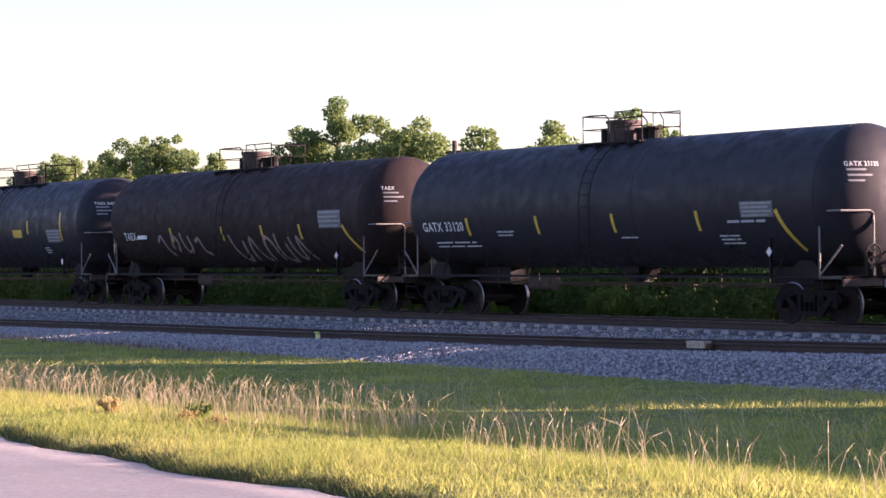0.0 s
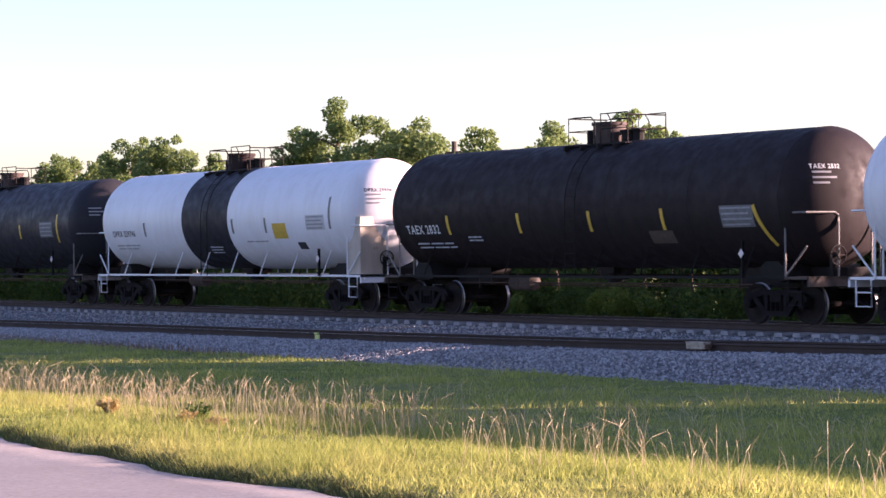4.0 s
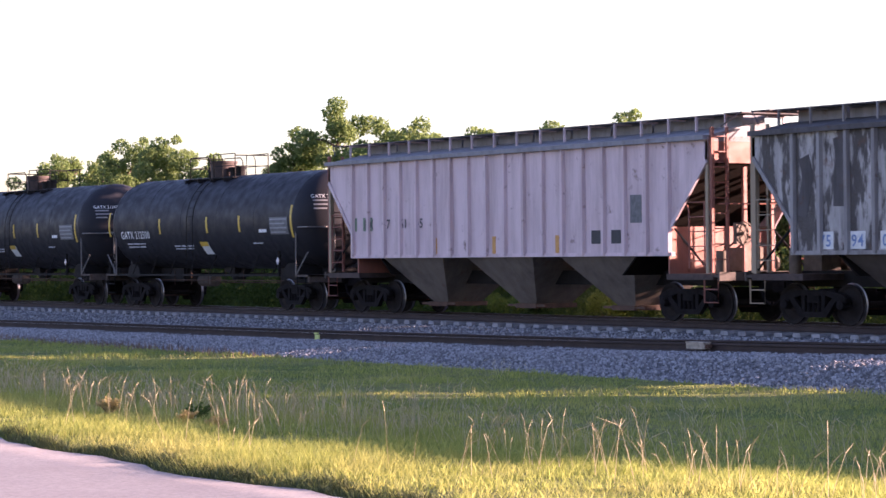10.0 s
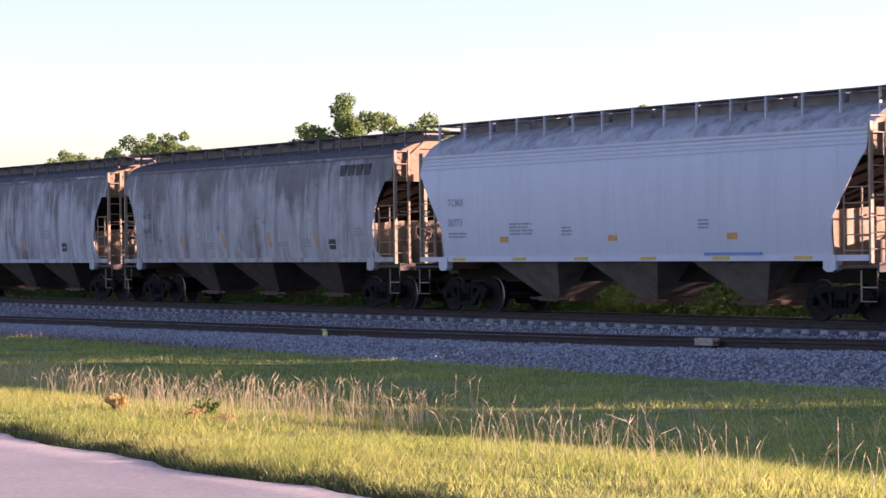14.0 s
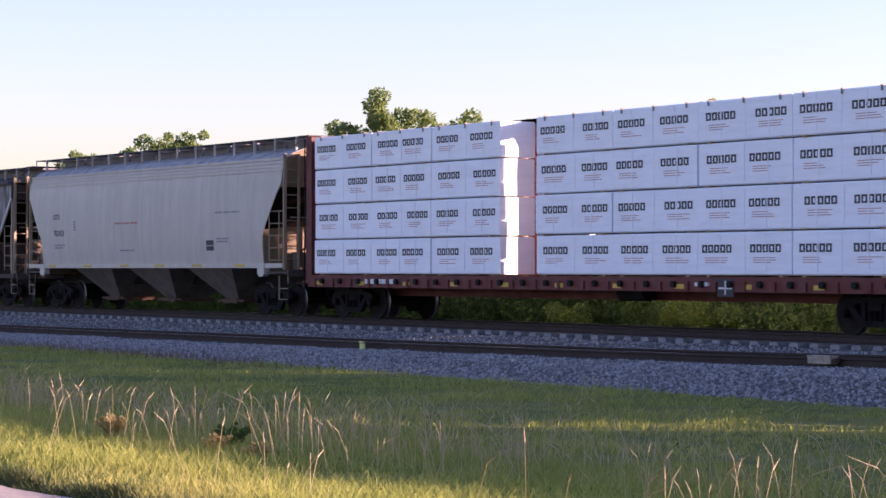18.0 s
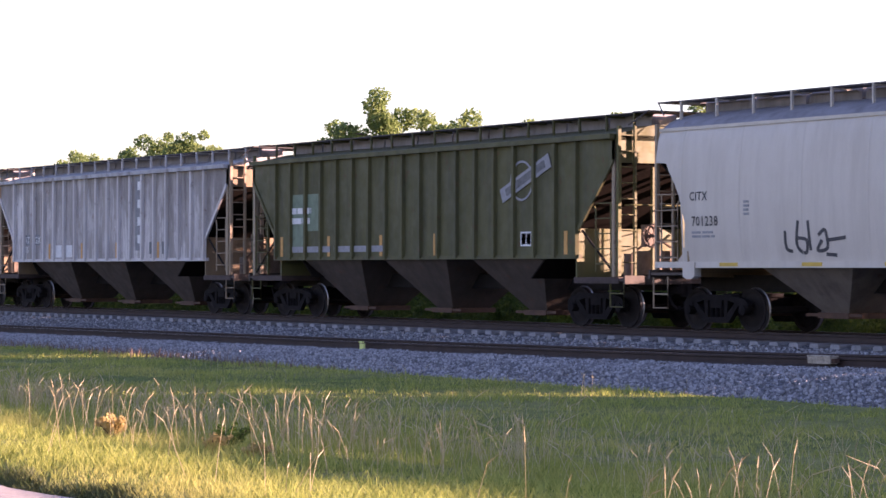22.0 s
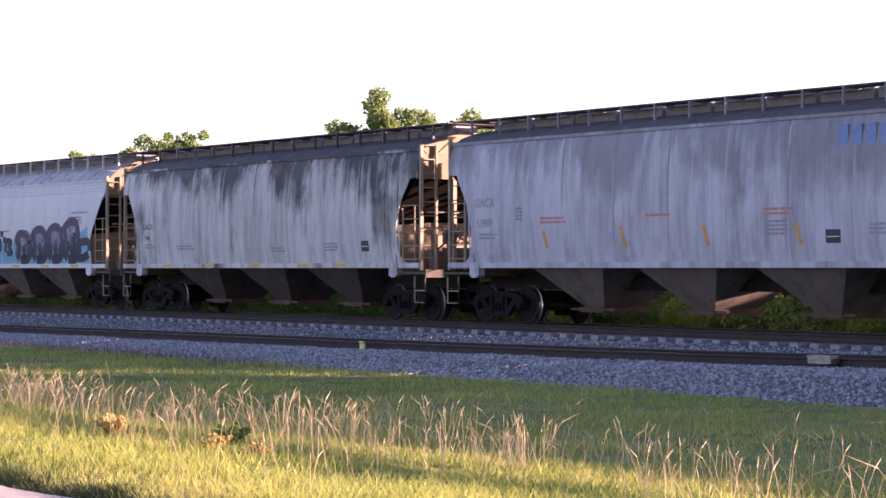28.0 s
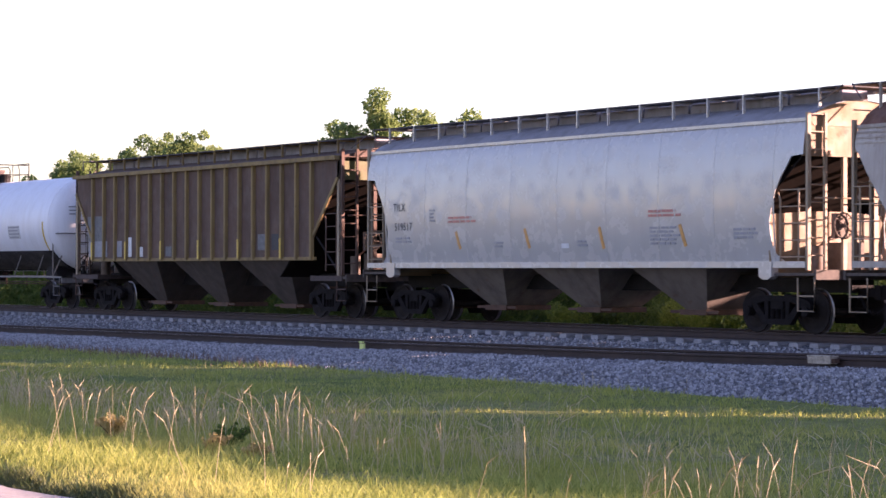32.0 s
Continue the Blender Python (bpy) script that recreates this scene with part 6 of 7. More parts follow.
def hopper_text(i, made, words, dark=True, squares=(), lines=(), reds=(), oranges=(), sills=(), sill_mat=None):
    """Reporting marks and stencils on a hopper's side: words are (text, x, z, height)."""
    car, surf = put(i, made)
    mat = BLACK_MARK if dark else GREY_MARK
    for text, x, z, h in words:
        lettering(car, text, x, z, h, surf, mat, wide=0.92)
    for x, z, w, h in squares:
        patch(car, "stencil_square", x, x + w, z, z + h, surf, SQUARE_BLACK, "black stencil square with pale lines")
        patch(car, "square_line", x + 0.04, x + w - 0.04, z + h * 0.44, z + h * 0.50, surf, WHITE_MARK, off=0.011)
    for n, (x, z, w, rows) in enumerate(lines):
        bars(car, x, z, w, rows, 0.05, surf, GREY_MARK, i * 7 + n)
    for x, z, w, rows in reds:
        bars(car, x, z, w, rows, 0.055, surf, RED_MARK, i)
    for x0, x1, z0, z1 in oranges:
        strokes(car, "reflector", [[(x0, z0), (x1, z1)]], 0.10, surf, ORANGE_MARK)
    for x in sills:
        part("sill_reflector", MB().box(x - 0.3, x + 0.3, -1.568, -1.556, 1.38, 1.46), sill_mat or YELLOW, car)
    return car, surf


hopper_text(9, smooth_hopper("pale grey covered hopper with a rusty roof", H[9], PALE, RUST_ROOF, ribs=9), [("CITX", -7.85, 2.74, 0.2), ("701296", -7.79, 2.23, 0.21)], squares=[(5.38, 1.73, 0.4, 0.32)],
            lines=[(-7.8, 2.1, 0.9, 2), (-5.9, 2.7, 0.3, 4), (6.24, 2.3, 0.8, 3), (-1.0, 1.8, 0.5, 3), (1.0, 1.75, 0.4, 2)], sills=(-6.6, -3.6, -0.9, 1.6, 4.0, 6.4), sill_mat=ORANGE_MARK)
strokes(TRAIN[9], "painted_scrawl", [[(-6.1, 2.4), (-5.9, 1.8), (-5.6, 1.7)], [(-5.3, 2.3), (-5.0, 2.45), (-4.9, 2.0), (-5.2, 1.8), (-4.6, 1.75)], [(-4.5, 2.3), (-4.1, 2.4)]], 0.05, lambda z: -1.6, GREY_MARK, "thin grey scrawl")


def ribbed_text(i, made, nums, tall=None, panels=()):
    car, surf = put(i, made)
    for text, x, z, h, mat, back in nums:
        if back:
            patch(car, "number_panel", x - 0.07, x + 0.55 * len(text) * h + 0.14, z - 0.06, z + h + 0.06, POST, back)
        lettering(car, text, x, z, h, lambda q: -1.572, mat)
    if tall:
        x, zs = tall
        patch(car, "letter_panel", x - 0.30, x + 0.30, zs[-1] - 0.35, zs[0] + 0.30, POST, SLATE_BAND)
        for z in zs:
            part("side_letter", MB().box(x - 0.12, x + 0.12, -1.582, -1.57, z - 0.13, z + 0.13), WHITE_MARK, car, "tall white letter block")
    for x0, x1, z0, z1, mat in panels:
        patch(car, "stencil_panel", x0, x1, z0, z1, POST, mat)
    return car, surf


LET = (3.89, 3.33, 2.79, 2.24)
c, f = ribbed_text(10, ribbed_hopper("peeling grey ribbed covered hopper with dark stains", H[10], MOTTLED, rib=RIB_GREY, roof=DARK_ROOF, bay_mat=BAY, bulk=False), [("75", -6.45, 1.74, 0.26, BLUE_MARK, WHITE_MARK), ("94", -5.45, 1.74, 0.26, BLUE_MARK, WHITE_MARK), ("0", -4.5, 1.74, 0.26, BLUE_MARK, WHITE_MARK)], tall=(2.63, LET))
for x, w, z0, z1 in ((-3.95, 0.9, 1.66, 4.2), (-7.2, 0.5, 2.4, 3.7), (-6.1, 0.6, 2.6, 4.1), (-1.3, 0.6, 2.8, 4.1), (1.2, 0.6, 2.2, 3.7), (5.2, 0.55, 1.7, 3.4), (6.3, 0.5, 2.1, 4.1)):
    r10 = random.Random(int(x * 10))
    strokes(c, "peeled_patch", [[(x + w / 2 + r10.uniform(-0.1, 0.1), z0), (x + w / 2 + r10.uniform(-0.12, 0.12), (2 * z0 + z1) / 3), (x + w / 2 + r10.uniform(-0.12, 0.12), (z0 + 2 * z1) / 3), (x + w / 2, z1)]], w * 0.7, POST, DARK_ROOF, "dark patch of bare rusted steel", off=0.004)
ribbed_text(11, ribbed_hopper("faded pinkish ribbed covered hopper", H[11], PINK, roof=GREY_ROOF, inner=plainmats["red_end"], bay_mat=BAY_PALE, ladder=plainmats["red_end"]), [("F", -7.3, 2.38, 0.26, BLACK_MARK, GREEN_PATCH), ("RX", -6.6, 2.38, 0.26, BLACK_MARK, GREEN_PATCH), ("47", -5.6, 2.38, 0.26, BLACK_MARK, None), ("61", -4.7, 2.38, 0.26, BLACK_MARK, None), ("05", -3.9, 2.38, 0.26, BLACK_MARK, None)],
            panels=[(4.11, 4.5, 1.87, 2.2, SQUARE_BLACK), (4.92, 5.3, 1.87, 2.2, SQUARE_BLACK), (5.68, 6.12, 2.36, 3.03, DATA_GREY), (-3.0, -2.85, 1.65, 2.1, ORANGE_MARK), (-0.2, -0.05, 1.65, 2.1, ORANGE_MARK), (2.6, 2.75, 1.65, 2.1, ORANGE_MARK)])
for i, txt, pl in ((12, "GATX 212500", (-2.2, 0.9)), (13, "GATX 212471", (-2.0, 1.9))):
    c, f = black_tank(i, "short black tank car with white lettering and a rusty manway", BLACK, txt, (-5.7, 2.27, 0.25), ys((-6.55,), 2.35, 3.16) + ys((-2.73, 0.6, 2.76), 2.4, 2.9) + ys((6.02,), 2.2, 3.17), (4.7, 5.8, 2.3, 2.82), pl, sub=(-5.4, 2.1, 1.6), top=4.25, R=1.5, diamond=(5.2, 1.5))
    patch(c, "white_panel", -0.1, 0.42, 1.72, 2.1, f, WHITE_MARK)
    patch(c, "yellow_panel", -0.12, 0.40, 1.98, 2.12, lambda z, f=f: f(z) - 0.005, YELLOW)
    bars(c, 4.0, 2.42, 0.55, 1, 0.1, f, WHITE_MARK, i)
    bars(c, 3.4, 2.05, 0.7, 1, 0.06, f, GREY_MARK, i)
    bars(c, -2.0, 2.0, 1.6, 2, 0.05, f, GREY_MARK, i)
c, f = hopper_text(14, smooth_hopper("cream-grey covered hopper with scrawled paint and a dark roof", H[14], CREAM, PALE_ROOF, inner=CREAM_END, beads=True, eave=4.2, walk_z=5.1), [("TCMX", -6.86, 3.0, 0.22), ("350506", -6.87, 2.49, 0.22)], squares=[(5.15, 1.94, 0.48, 0.3)],
                   lines=[(-6.86, 2.1, 0.95, 2), (5.04, 2.98, 1.7, 1), (5.04, 2.85, 0.9, 6), (6.6, 2.2, 0.4, 2), (-5.23, 2.95, 0.22, 4)], reds=[(-2.24, 2.8, 2.0, 1), (-1.66, 2.38, 1.0, 3)], sills=(-7.0, -4.1, -1.5, 1.1, 3.9, 6.6))
strokes(c, "painted_scrawl", [[(-1.7, 1.95), (-1.5, 2.05), (-1.3, 1.98)], [(-1.62, 1.95), (-1.6, 1.55)], [(-1.2, 2.0), (-1.25, 1.55)], [(-1.5, 1.75), (-1.3, 1.9), (-1.35, 1.6)],
      [(2.4, 1.55), (2.5, 2.0), (2.7, 1.7), (2.85, 2.05), (3.0, 1.6)], [(2.35, 1.8), (2.7, 2.08), (3.05, 1.95), (2.9, 1.7), (3.2, 1.6)], [(2.4, 1.55), (3.15, 1.52)]], 0.045, f, BLACK_MARK, "black scrawled tag")
c, f = hopper_text(15, smooth_hopper("bluish pale grey covered hopper", H[15], BLUISH, PALE_ROOF, beads=True, eave=4.2, walk_z=5.1, notch="slant"), [("TCMX", -7.38, 2.83, 0.2), ("20773", -7.38, 2.3, 0.2)], dark=False, squares=[], lines=[(-7.38, 2.1, 0.9, 2), (-4.5, 2.32, 1.1, 4), (-2.2, 2.2, 0.5, 3), (3.2, 2.3, 0.5, 3)], sills=(-6.9, -4.1, -1.4, 1.3, 4.0, 6.8))
for x in (-4.76, -0.1, 4.4):
    patch(c, "stencil_panel", x - 0.18, x + 0.18, 1.85, 2.0, f, ORANGE_MARK)
part("blue_stencil", MB().box(3.4, 5.4, -1.57, -1.556, 1.48, 1.55), BLUE_MARK, c)
c, f = hopper_text(16, smooth_hopper("grimy grey covered hopper with dark lettering", H[16], GRIMED, DARK_ROOF, bay_mat=BAY, ribs=13), [("GACX", -7.12, 2.8, 0.16), ("7436", -7.09, 2.3, 0.18)], squares=[(5.1, 1.72, 0.4, 0.3)], lines=[(-7.1, 2.1, 0.8, 2), (-5.6, 2.75, 0.25, 4), (-2.8, 1.95, 0.7, 3), (1.8, 1.95, 0.9, 2), (3.6, 2.0, 0.5, 3), (6.6, 2.3, 0.5, 3)],
                   oranges=[(x, x + 0.14, 2.25, 1.8) for x in (-4.4, -1.5, 1.5, 4.3)])
for j in range(4):
    part("logo_block", MB().prism([(5.75 + j * 0.44, 3.76), (6.08 + j * 0.44, 3.76), (6.14 + j * 0.44, 4.14), (5.81 + j * 0.44, 4.14)], f(3.95) - 0.012, f(3.95) + 0.03), SQUARE_BLACK, c, "dark slanted letter block")
c, f = hopper_text(17, smooth_hopper("sooty blue-grey covered hopper with a white patch", H[17], DIRTY, DARK_ROOF, bay_mat=BAY), [], squares=[(4.9, 1.75, 0.4, 0.3)], lines=[(-5.0, 2.2, 0.9, 2), (3.2, 2.5, 0.8, 4)], oranges=[(x, x + 0.14, 2.2, 1.8) for x in (-4.4, -1.4, 1.5)])
patch(c, "number_panel", -7.5, -6.3, 2.2, 2.93, f, WHITE_MARK, "white painted number panel")
lettering(c, "GACX", -7.42, 2.62, 0.24, lambda z: f(z) - 0.006, BLACK_MARK)
lettering(c, "7441", -7.35, 2.28, 0.24, lambda z: f(z) - 0.006, BLACK_MARK)
c, f = hopper_text(18, smooth_hopper("clean cream-grey covered hopper with orange reflectors", H[18], GLOSS_TAN, GREY_ROOF), [("TILX", -7.32, 2.83, 0.19), ("519488", -7.32, 2.31, 0.2)], squares=[], lines=[(-7.3, 2.1, 0.9, 2), (-5.6, 2.7, 0.25, 4), (3.4, 2.3, 1.1, 5), (6.32, 2.2, 0.8, 2), (-2.6, 1.95, 0.4, 2)], reds=[(-4.78, 2.5, 1.35, 2), (3.35, 2.5, 1.25, 2)], oranges=[(-4.73, -4.4, 2.35, 1.81), (-1.53, -1.35, 2.28, 1.79), (1.42, 1.62, 2.27, 1.8), (4.45, 4.65, 2.34, 1.83)])
patch(c, "white_panel", 0.0, 0.29, 1.81, 1.93, f, WHITE_MARK)
c19_rows = [1.16, 2.10, 3.05, 3.98, 4.88]
X19 = [-99.6, -96.6, -93.7, -90.6, None, -89.1, -86.1, -83.05, -80.0, -77.0]
c, f = put(19, centerbeam("red centre-beam car stacked with white wrapped lumber", H[19], RED_BEAM, [(a - MID[19], b - MID[19], c19_rows) for a, b in zip(X19[:-1], X19[1:]) if a is not None and b is not None], WRAP, 4, loads="bold"))
bars(c, -8.75, 1.0, 1.6, 1, 0.12, lambda z: -1.463, WHITE_MARK, 2)
bars(c, 5.0, 1.0, 0.6, 1, 0.08, lambda z: -1.463, WHITE_MARK, 3)
part("stencil_square", MB().box(5.77, 6.29, -1.475, -1.462, 0.74, 1.12), SQUARE_BLACK, c)
part("square_line", MB().box(5.81, 6.25, -1.48, -1.470, 0.9, 0.94).box(6.01, 6.05, -1.48, -1.470, 0.78, 1.08), WHITE_MARK, c)
hopper_text(20, smooth_hopper("cream-grey covered hopper with yellow sill reflectors", H[20], CREAM, PALE_ROOF, beads=True, eave=4.4, walk_z=5.02, notch="slant"), [("CITX", -6.77, 2.94, 0.18), ("702428", -6.71, 2.4, 0.2)], squares=[(4.34, 1.86, 0.46, 0.3)], lines=[(-6.7, 2.1, 0.9, 2), (-5.13, 2.85, 0.2, 4), (4.93, 2.96, 1.7, 1), (5.0, 2.2, 0.8, 2), (-1.6, 1.9, 1.2, 1)], reds=[(-1.93, 2.75, 1.75, 1)], sills=(-6.9, -4.1, -1.3, 1.2, 3.7, 6.4))
ribbed_text(21, ribbed_hopper("stained grey ribbed covered hopper with tall side letters", H[21], XDARK, rib=RIB_PALE, roof=DARK_ROOF, bay_mat=BAY, inner=plainmats["rusty_steel"]), [("ATGX", -6.9, 2.2, 0.2, WHITE_MARK, None), ("75", -6.9, 1.85, 0.2, WHITE_MARK, None)], tall=(2.55, LET), panels=[(3.76, 3.92, 1.65, 2.2, YELLOW), (-8.0, -7.85, 1.9, 2.6, YELLOW), (-4.4, -4.27, 1.65, 2.1, YELLOW)])
c, f = hopper_text(22, smooth_hopper("pale grey covered hopper with black scrawled tags", H[22], CREAM, GREY_ROOF), [("CITX", -7.46, 2.78, 0.19), ("701238", -7.4, 2.24, 0.21)], squares=[(5.62, 1.76, 0.42, 0.3)], lines=[(-7.4, 2.1, 0.9, 2), (-5.68, 2.72, 0.2, 4), (6.4, 2.28, 0.8, 2), (-1.2, 1.9, 0.5, 2), (1.0, 1.9, 0.5, 2)], sills=(-6.2, -3.6, -1.2, 1.2, 3.6, 5.9))
strokes(c, "painted_scrawl", [[(-4.4, 2.1), (-4.38, 1.75), (-4.2, 1.68)], [(-4.0, 2.3), (-4.05, 1.8), (-3.8, 1.65), (-3.75, 1.9), (-4.0, 1.95)], [(-3.7, 2.3), (-3.65, 1.7)], [(-3.4, 2.0), (-3.2, 2.1), (-3.15, 1.75), (-3.45, 1.7), (-3.3, 1.9)], [(-3.1, 1.9), (-2.6, 1.95)], [(-3.2, 1.62), (-2.9, 1.6)],
      [(2.1, 1.6), (2.05, 2.2), (2.3, 2.3), (2.4, 1.7)], [(2.4, 1.6), (2.5, 2.3), (2.75, 2.34), (2.8, 1.8), (2.5, 1.9)], [(2.9, 1.6), (2.85, 2.2), (3.15, 2.35), (3.2, 1.9), (2.95, 1.95), (3.3, 1.6)], [(3.4, 1.6), (3.35, 2.25), (3.6, 2.3), (3.65, 1.8), (3.45, 1.85), (3.85, 1.55)], [(2.1, 1.5), (2.9, 1.45), (3.85, 1.5)]], 0.07, f, BLACK_MARK, "black bubble-letter tag")
c, f = ribbed_text(23, ribbed_hopper("faded green ribbed covered hopper with a worn emblem", H[23], GREEN, bay_mat=BAY, ladder=plainmats["yellow_end"], inner=plainmats["yellow_end"]), [], panels=[(-6.37, -5.6, 1.9, 3.35, GREEN_PATCH), (-5.4, -4.75, 2.35, 3.35, GREEN_PATCH), (4.84, 5.3, 1.86, 2.2, WHITE_MARK), (4.88, 5.06, 1.9, 2.16, SQUARE_BLACK), (5.09, 5.26, 1.9, 2.16, SQUARE_BLACK)] + [(x, x + 0.13, 1.66, 2.2, ORANGE_MARK) for x in (-6.9, -4.3, -1.6, 1.0, 3.6, 6.6)])
bars(c, -6.3, 2.9, 1.4, 2, 0.16, lambda z: -1.575, WHITE_MARK, 3)
bars(c, -6.4, 1.85, 6.5, 1, 0.16, lambda z: -1.575, GREY_MARK, 4)
strokes(c, "worn_emblem", [[(4.9 + 0.45 * math.cos(a * 0.5236), 3.4 + 0.45 * math.sin(a * 0.5236)) for a in range(13)]], 0.05, lambda z: -1.575, GREY_MARK, "worn ring emblem with a slanted bar")
strokes(c, "worn_emblem", [[(4.05, 3.05), (6.05, 3.85)]], 0.34, lambda z: -1.578, GREY_MARK)
strokes(c, "worn_emblem", [[(4.25, 3.13), (5.85, 3.77)]], 0.18, lambda z: -1.584, DATA_GREY)
for i, txt in ((24, "ATGX"), (25, "ATGX")):
    c, f = ribbed_text(i, ribbed_hopper("weathered grey ribbed covered hopper with tall side letters", H[i], XGREY, rib=RIB_PALE, roof=PALE_ROOF, bay_mat=BAY), [("AT", -6.3, 2.18, 0.23, WHITE_MARK, SLATE_BAND if i == 24 else None), ("GX", -5.45, 2.18, 0.23, WHITE_MARK, SLATE_BAND if i == 24 else None), ("75", -6.3, 1.86, 0.22, WHITE_MARK, None)], tall=(2.7, LET), panels=[(3.4, 3.85, 1.78, 2.15, DATA_GREY), (4.28, 4.7, 1.78, 2.15, DATA_GREY), (-3.79, -3.24, 1.7, 2.1, WHITE_MARK), (-3.0, -2.4, 1.7, 2.1, WHITE_MARK)] + [(x, x + 0.12, 1.66, 2.15, ORANGE_MARK) for x in (-4.3, -1.7, 0.95, 3.95, 7.0)])
X26 = [-235.9, -233.6, -229.8, -225.6, -221.6, -217.4, -214.0]
T26 = [4.05, 4.0, 3.75, 3.85, 4.2, 4.15]
c, f = put(26, centerbeam("golden yellow centre-beam car part-loaded with wrapped lumber", H[26], GOLD_BEAM, [(a - MID[26], b - MID[26], [1.16, 1.16 + (t - 1.16) * 0.5, t]) for a, b, t in zip(X26[:-1], X26[1:], T26)], WRAP, 2, loads="printed", print_mat=PALE_PRINT))
bars(c, 6.5, 1.0, 2.0, 1, 0.16, lambda z: -1.463, WHITE_MARK, 2)
c, f = black_tank(27, "old matt black tank car with white reflectors", OLD_BLACK, "TEIX 1213", (-5.74, 2.46, 0.23), ys((-3.6, -1.12, 1.45, 3.5), 2.16, 2.64), (5.13, 6.15, 2.28, 2.86), (-1.75, 0.95), [(-6.38, -6.0, 2.65, 1.81), (6.3, 6.68, 2.64, 1.76)], (-5.66, 2.25, 2.0), top=4.2, R=1.48, mark_mat=plainmats["pale_wash"], dome_mat=plainmats["red_rust"])
patch(c, "stencil_square", 3.62, 4.16, 2.02, 2.32, f, GREY_MARK)
patch(c, "stencil_square", 3.66, 4.12, 2.06, 2.28, lambda z: f(z) - 0.004, SQUARE_BLACK)
c, f = hopper_text(28, smooth_hopper("blue-grey scoured covered hopper with faded blue lettering", H[28], SCOURED, DARK_ROOF, eave=4.4), [("GACX", -7.54, 2.81, 0.22), ("53909", -7.47, 2.33, 0.2)], dark=False, squares=[(5.04, 1.84, 0.43, 0.27)], lines=[(-7.4, 2.15, 0.9, 2), (-5.8, 2.75, 0.3, 4), (3.2, 2.3, 0.9, 4), (6.3, 2.2, 0.6, 3)], reds=[(-4.8, 2.5, 1.2, 2), (3.19, 2.55, 1.1, 2), (-0.8, 2.5, 1.1, 1)], oranges=[(-4.69, -4.55, 2.2, 1.8), (-1.7, -1.54, 2.26, 1.8), (1.19, 1.36, 2.26, 1.81), (4.15, 4.3, 2.24, 1.82)])
for j in range(4):
    part("logo_block", MB().prism([(5.4 + j * 0.4, 3.74), (5.66 + j * 0.4, 3.74), (5.68 + j * 0.4, 4.16), (5.42 + j * 0.4, 4.16)], f(3.95) - 0.014, f(3.95) + 0.03), BLUE_MARK, c, "faded blue letter block")
c, f = hopper_text(29, smooth_hopper("dirty covered hopper with black streaks from the roof", H[29], SOOTED, DARK_ROOF, bay_mat=BAY), [("GACX", -7.2, 2.52, 0.18), ("744", -7.12, 2.18, 0.17)], squares=[(5.9, 1.78, 0.38, 0.28)], lines=[(-7.1, 2.05, 0.7, 2), (-4.9, 2.0, 1.2, 2), (4.0, 2.0, 0.8, 3), (1.0, 1.9, 0.8, 2)], sills=(-5.6, -2.8, 0.0, 2.8, 4.8))
c, f = hopper_text(30, smooth_hopper("pale grey covered hopper with blue and purple graffiti", H[30], LIGHT, STAIN_ROOF, beads=True, eave=4.15, walk_z=5.02, notch="slant"), [("TCMX", -6.61, 2.94, 0.2), ("20806", -6.68, 2.45, 0.2)], squares=[], lines=[(-6.6, 2.1, 0.8, 2), (-5.0, 2.85, 0.22, 4), (6.02, 3.15, 1.5, 1), (6.1, 3.0, 0.9, 3)], reds=[(-0.9, 2.62, 1.9, 1)], sills=(-6.2, -3.7, -1.2, 1.3, 3.8, 6.2))
# graffiti: a ragged turquoise ground with rounded dark letter shapes over it
edge = []
for q in range(109):
    x0 = -6.2 + q * 0.125
    top = min(2.05 + 0.01 * q, 2.28) + 0.07 * math.sin(q * 0.95) + 0.05 * math.sin(q * 2.35) + 0.32 * min(max((q - 92) / 6, 0.0), 1.0)
    zs = [1.50 + (top - 1.50) * i / 4 for i in range(5)]
    edge.append([(x0, f(z) - 0.005, z) for z in zs] + [(x0, f(z) + 0.004, z) for z in zs[::-1]])
m = MB().rings(edge)
part("graffiti_ground", m, TEAL, c, "turquoise spray ground")
PE = ([[(-5.0, 1.58), (-4.85, 2.0), (-4.75, 2.45)], [(-5.2, 2.25), (-4.8, 2.52), (-4.25, 2.45), (-4.25, 2.15), (-4.75, 2.02)]],
      [[(-3.85, 2.62), (-3.75, 2.1), (-3.75, 1.65), (-3.2, 1.72)], [(-3.85, 2.55), (-3.1, 2.6)], [(-3.75, 2.1), (-3.25, 2.15)]],
      [[(-2.85, 1.58), (-2.35, 2.1), (-2.15, 2.58)], [(-2.2, 2.58), (-2.05, 2.0), (-2.0, 1.62)], [(-2.5, 1.92), (-2.05, 1.95)]],
      [[(-1.65, 2.62), (-1.6, 2.0), (-1.6, 1.68), (-0.75, 1.8)]])
for letter in PE:
    strokes(c, "graffiti_outline", letter, 0.36, f, WHITE_MARK if letter is PE[0] else TEAL, "pale spray edge", off=0.008)
    strokes(c, "graffiti_letter", letter, 0.27, f, NAVY, "dark blue spray letter shape", off=0.012)
